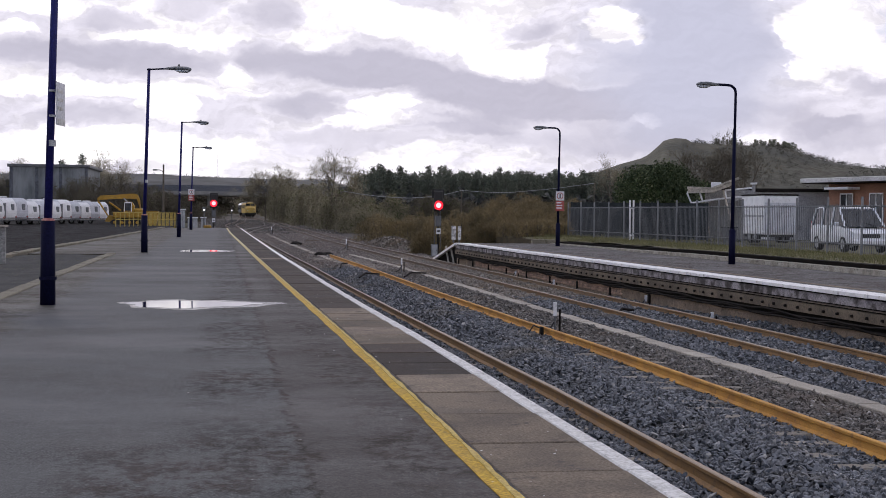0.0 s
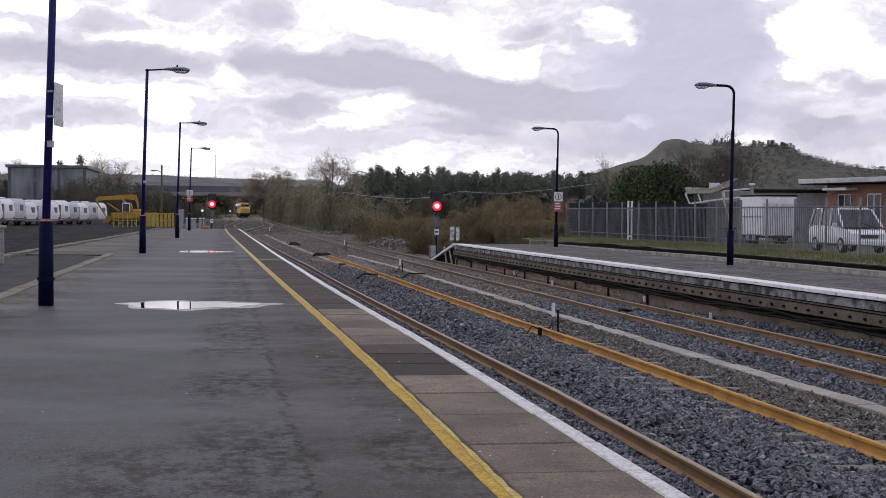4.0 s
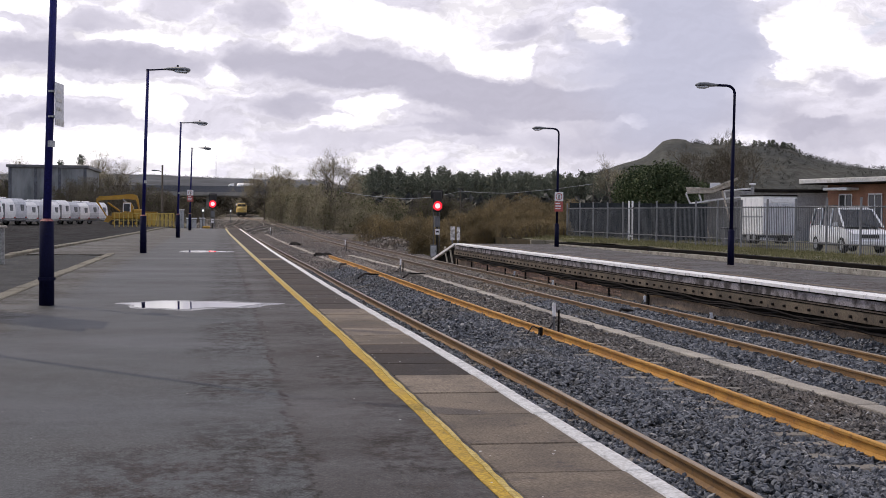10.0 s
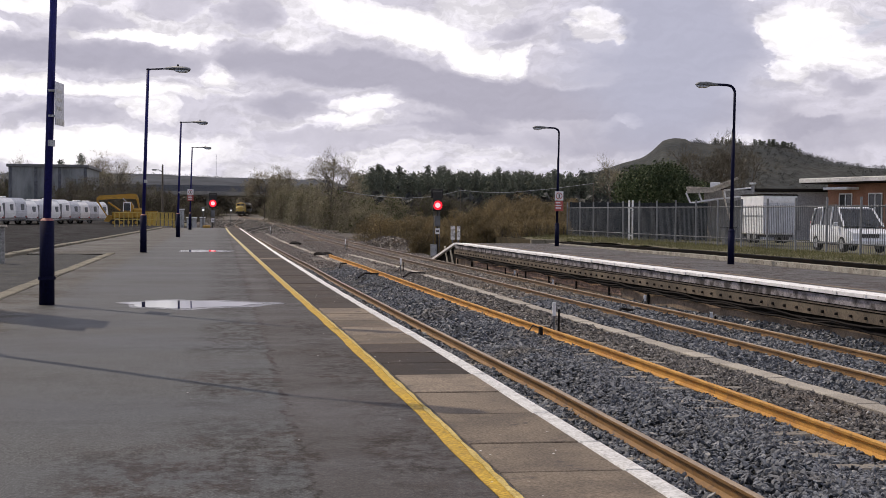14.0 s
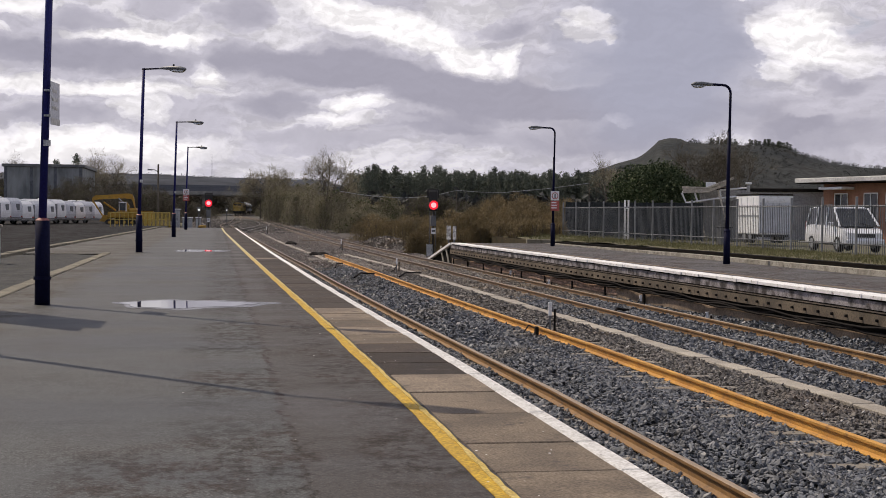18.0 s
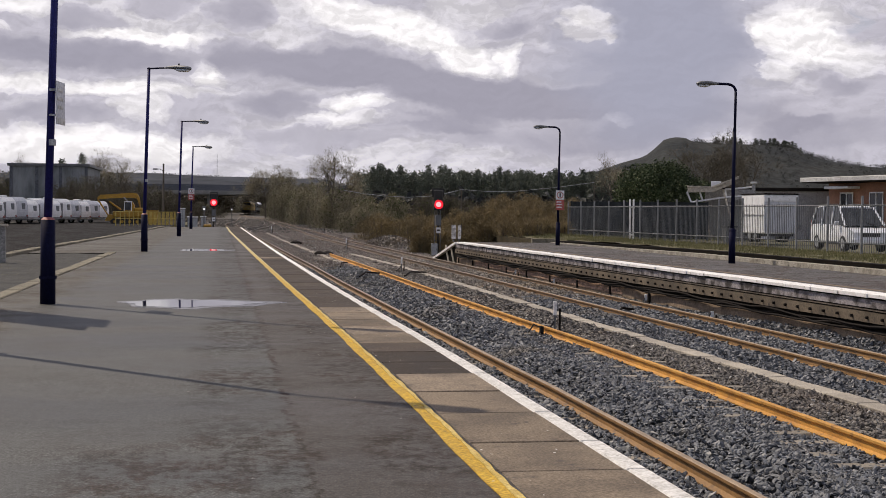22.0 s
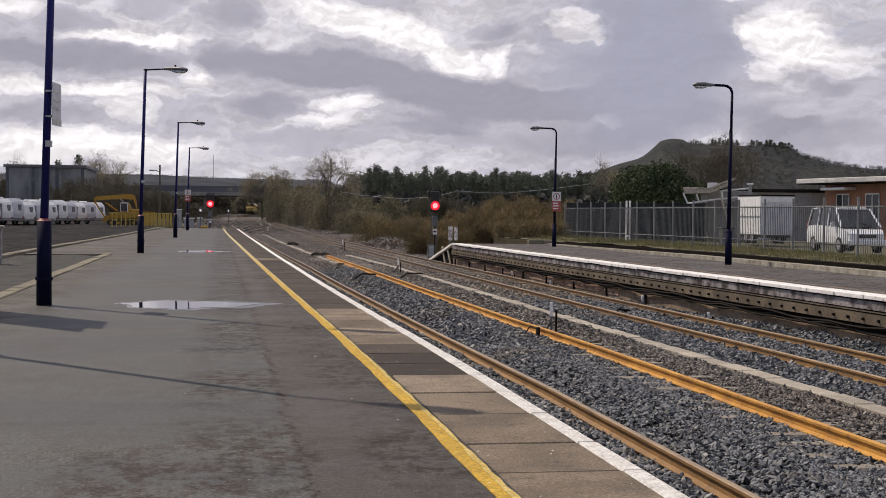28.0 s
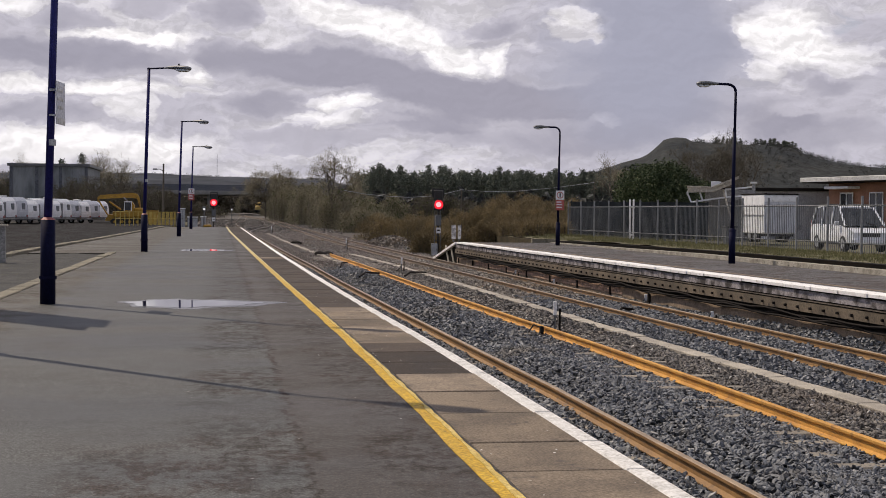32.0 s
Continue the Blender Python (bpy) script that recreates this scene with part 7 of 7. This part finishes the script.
# grass along the verge and the fence foot
def tufts(name, x0, x1, y0, y1, count, seed, label, zf, size=1.0):
    r = np.random.default_rng(seed)
    x, y = r.uniform(x0, x1, count), r.uniform(y0, y1, count)
    keep = bumps(x, y, 0.9, 1.0) > -0.55
    x, y = x[keep], y[keep]
    c = np.stack([x, y, zf(x, y) - 0.01], 1)
    n = len(c)
    w = np.stack([r.normal(0, 0.45, n), r.normal(0, 0.45, n), np.ones(n)], 1)
    t = blades(name, c, w, r.uniform(0.08, 0.28, n) * size, np.full(n, 0.012) * size, M_GRASS, None, r)
    return tagged(t, label, "grass", kind="stuff")


tufts("grass", 17.1, 23.5, 30, 84, 42000, 5, "rough green and straw coloured grass on the verge", verge_z, 0.7)
tufts("grass", 12.5, 34, 81, 135, 26000, 6, "rough winter grass beyond the ramp", lambda x, y: ground_z(x, y), 1.6)
tufts("grass", -7.1, -3.8, 8, 46, 7000, 7, "thin grass in the gravel strip", lambda x, y: -0.1 + 0 * x, 0.5)

# grey stone heap beside the second line
r = np.random.default_rng(9)
n = 2600
a, q = r.uniform(0, 2 * np.pi, n), np.sqrt(r.uniform(0, 1, n))
px, py = 12.9 + np.cos(a) * q * 1.9, 103 + np.sin(a) * q * 11
c = np.stack([px, py, -1.15 + 0.75 * (1 - q ** 1.5) + r.uniform(-0.05, 0.05, n)], 1)
tagged(leaves("stone_heap", c, r.uniform(0.08, 0.18, n), M_STONEB, None, r), "heap of spare grey ballast beside the line", "stone heap", kind="stuff")


# small pale flecks of leaf and paper on the platform
r = np.random.default_rng(64)
n = 80
c = np.stack([r.uniform(-2.6, 2.2, n), 6.5 + 18 * r.uniform(0, 1, n) ** 1.5, np.full(n, 0.016)], 1)
c[:50, 0] = r.uniform(1.0, 2.2, 50)
a = r.uniform(0, np.pi, n)
u = np.stack([np.cos(a), np.sin(a), np.zeros(n)], 1) * r.uniform(0.006, 0.018, n)[:, None]
w = np.stack([-np.sin(a), np.cos(a), np.full(n, 0.3)], 1) * r.uniform(0.004, 0.01, n)[:, None]
v = np.stack([c - u, c + w, c + u, c - w * (1, 1, 0)], 1).reshape(-1, 3)
tagged(raw("litter", v, np.arange(4 * n).reshape(n, 4), M_WHITE_EDGE), "small pale leaf and paper flecks on the platform", "litter", kind="stuff")


# ---- hills and far woods ----
def hill(name, x0, x1, y0, y1, top, label, material, nx=150, ny=30):
    xs_, ys_ = np.linspace(x0, x1, nx), np.linspace(y0, y1, ny)

    def hz(x, y):
        f = np.clip((y - y0) / (y1 - y0), 0, 1)
        ridge = np.interp(x * 800 / y, *top)
        return 0.5 + (ridge - 0.5) * np.sin(np.minimum(1, f * 1.25) * math.pi / 2) ** 1.3 + 1.2 * bumps(x, y, 0.03)

    ob = grid(name, xs_, ys_, hz, material)
    tagged(ob, label, "hill", kind="structure")
    return hz


HILL_R = ([160, 205, 219, 241, 255, 262, 267, 273, 281, 286, 296, 314, 332, 350, 357, 368, 386, 411, 456, 600],
          [3, 19, 25, 33, 36.5, 41.5, 46, 47.6, 47.6, 45, 44.5, 45.2, 45, 43, 40.5, 37.5, 34.8, 32, 27.5, 12])
hz_r = hill("backdrop", 120, 640, 560, 860, HILL_R, "wooded hill behind the station buildings", M_HILL)
HILL_L = ([-420, -250, -120, -20, 60, 130], [22.4, 23.4, 22.9, 22.2, 21.4, 4])
hz_l = hill("backdrop", -520, 240, 640, 900, HILL_L, "low wooded ridge beyond the road bridge", M_RIDGE)


def woods(hz, x0, x1, y0, y1, count, size, seed, label, material=None):
    r = np.random.default_rng(seed)
    x, y = r.uniform(x0, x1, count), y0 + (y1 - y0) * r.uniform(0, 1, count)
    z = hz(x, y)
    k = 12
    s = r.uniform(0.6, 1.3, count) * size
    c = np.repeat(np.stack([x, y, z], 1), k, 0) + r.normal(size=(count * k, 3)) * np.repeat(s, k)[:, None] * (0.5, 0.5, 0.55) + np.array((0, 0, 1.0)) * np.repeat(s, k)[:, None]
    ob = leaves("woodland", c, np.repeat(s, k) * r.uniform(0.18, 0.45, count * k), material or M_WOODS, None, r)
    return tagged(ob, label, "woodland", kind="stuff")


def hill_woods(count, seed, label):
    """Soft leafless crowns on the hill's slopes; its bare stony top and western flank stay open."""
    r = np.random.default_rng(seed)
    x, y = r.uniform(190, 600, count), r.uniform(610, 850, count)
    q = x * 800 / y
    keep = ((q > 286) | (hz_r(x, y) < 26)) & (bumps(x, y, 0.05, 3.0) > -0.35)
    x, y = x[keep], y[keep]
    n, k = len(x), 46
    s = r.uniform(0.9, 2.0, n)
    d = r.normal(size=(n * k, 3))
    d /= np.linalg.norm(d, axis=1)[:, None]
    c = np.repeat(np.stack([x, y, hz_r(x, y) + s * 0.8], 1), k, 0) + d * np.repeat(s, k)[:, None] * (r.uniform(0.2, 1, n * k) ** 0.5)[:, None] * (1.0, 1.0, 0.85)
    return tagged(leaves("woodland", c, r.uniform(0.12, 0.26, n * k), M_WOODS, None, r), label, "woodland", kind="stuff")


hill_woods(3400, 41, "leafless woodland covering the hill")
r = np.random.default_rng(90)
for i in range(60):
    x, y = float(r.choice([r.uniform(300, 322), r.uniform(326, 358), r.uniform(330, 352)])), float(r.uniform(780, 815))
    s = float(r.uniform(0.3, 0.62))
    copy_thing(kinds[i % 4], pose(x * y / 800, y, float(hz_r(np.array(x * y / 800), np.array(y))) - 1.2, 0, 0, float(r.uniform(0, 360)))).scale = (s * 2.0, s * 2.0, s * 0.92)
woods(hz_l, -500, 160, 840, 895, 2600, 0.55, 43, "leafless woodland on the low ridge")
woods(lambda x, y: 0.5 + 0 * x, 85, 200, 250, 330, 2500, 1.5, 44, "scrubby woodland at the hill's foot")
woods(lambda x, y: 0.3 + 0 * x, -130, -32, 250, 330, 2200, 2.2, 45, "leafless woodland behind the yard")
woods(lambda x, y: 0.2 + 0 * x, 50, 120, 130, 200, 1500, 1.1, 46, "scrub behind the station buildings")

woods(lambda x, y: 0.4 + 5.0 * np.random.default_rng(5).uniform(0, 1, len(x)), -70, 3, 440, 470, 5200, 1.3, 48, "dark scrub beyond the road bridge", M_TWIGY)
woods(lambda x, y: 0.5 + 5.5 * np.random.default_rng(6).uniform(0, 1, len(x)), 3, 40, 520, 560, 2600, 1.5, 49, "dark scrub beyond the road bridge", M_TWIGY)
woods(lambda x, y: 0.2 + 0 * x, 26, 86, 282, 290, 900, 1.9, 47, "undergrowth along the edge of the pine wood")

# wires across the valley
for pts in ([(10.5, 3.3), (12.4, 3.01), (14, 2.86), (16.2, 2.76), (18.7, 2.94), (20.9, 3.5)], [(20.9, 3.5), (23, 3.37), (25.2, 3.36), (29.3, 3.77), (33, 4.3)]):
    w = base("overhead_wire", 0, 0, 0, "thin sagging pale wire between far poles", "wire", "overhead wires")
    part("wire", tube([(x, 118, z) for x, z in pts], 0.02, 5), M_GALV, w)
    part("pole", rod((pts[-1][0], 118.06, -0.8), (pts[-1][0], 118.06, pts[-1][1] + 0.1), 0.05, 0.04, 6), M_BARK, w)


def motions():
    walk(clouds, [(0, pose(0, 0, 0)), (16, pose(0, 0, 0, 0, 0, 0.83)), (32, pose(0, 0, 0, 0, 0, 1.67))])
    # the locomotive runs away under the road bridge; its turn follows the curves of the line
    def on_line(y, half):
        a, b = RAIL_C(y - half), RAIL_C(y + half)
        return pose((a + b) / 2 + GAUGE / 2, y, float(rail_z(y)), 0, 0, math.degrees(math.atan2(a - b, 2 * half)))

    times = [2 * i for i in range(17)]
    walk(loco, [(t, on_line(344 + 4.1 * t, 6)) for t in times])
    walk(coach, [(t, on_line(364.6 + 4.1 * t, 7)) for t in times])
    # road traffic heading west on the bridge
    walk(lorry, [(0, pose(97, 409.5, 6.62)), (2, pose(94, 409.5, 6.62)), (4, pose(79, 409.5, 6.62))] + [(t, pose(2.1 - 13.5 * (t - 10), 409.5, 6.62)) for t in (6, 8, 9, 10, 11, 12, 14, 16, 18)] + [(20, pose(-120, 409.5, 6.62)), (24, pose(-128, 409.5, 6.62)), (32, pose(-129, 409.5, 6.62))])
    walk(van, [(t, pose(3.3 - 16.4 * t, 409.5, 6.62)) for t in (0, 1, 2, 3, 4, 5, 6)] + [(8, pose(-122, 409.5, 6.62)), (10, pose(-136, 409.5, 6.62)), (32, pose(-144, 409.5, 6.62))])
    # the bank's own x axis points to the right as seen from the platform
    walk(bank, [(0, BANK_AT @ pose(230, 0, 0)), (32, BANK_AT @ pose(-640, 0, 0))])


motions()
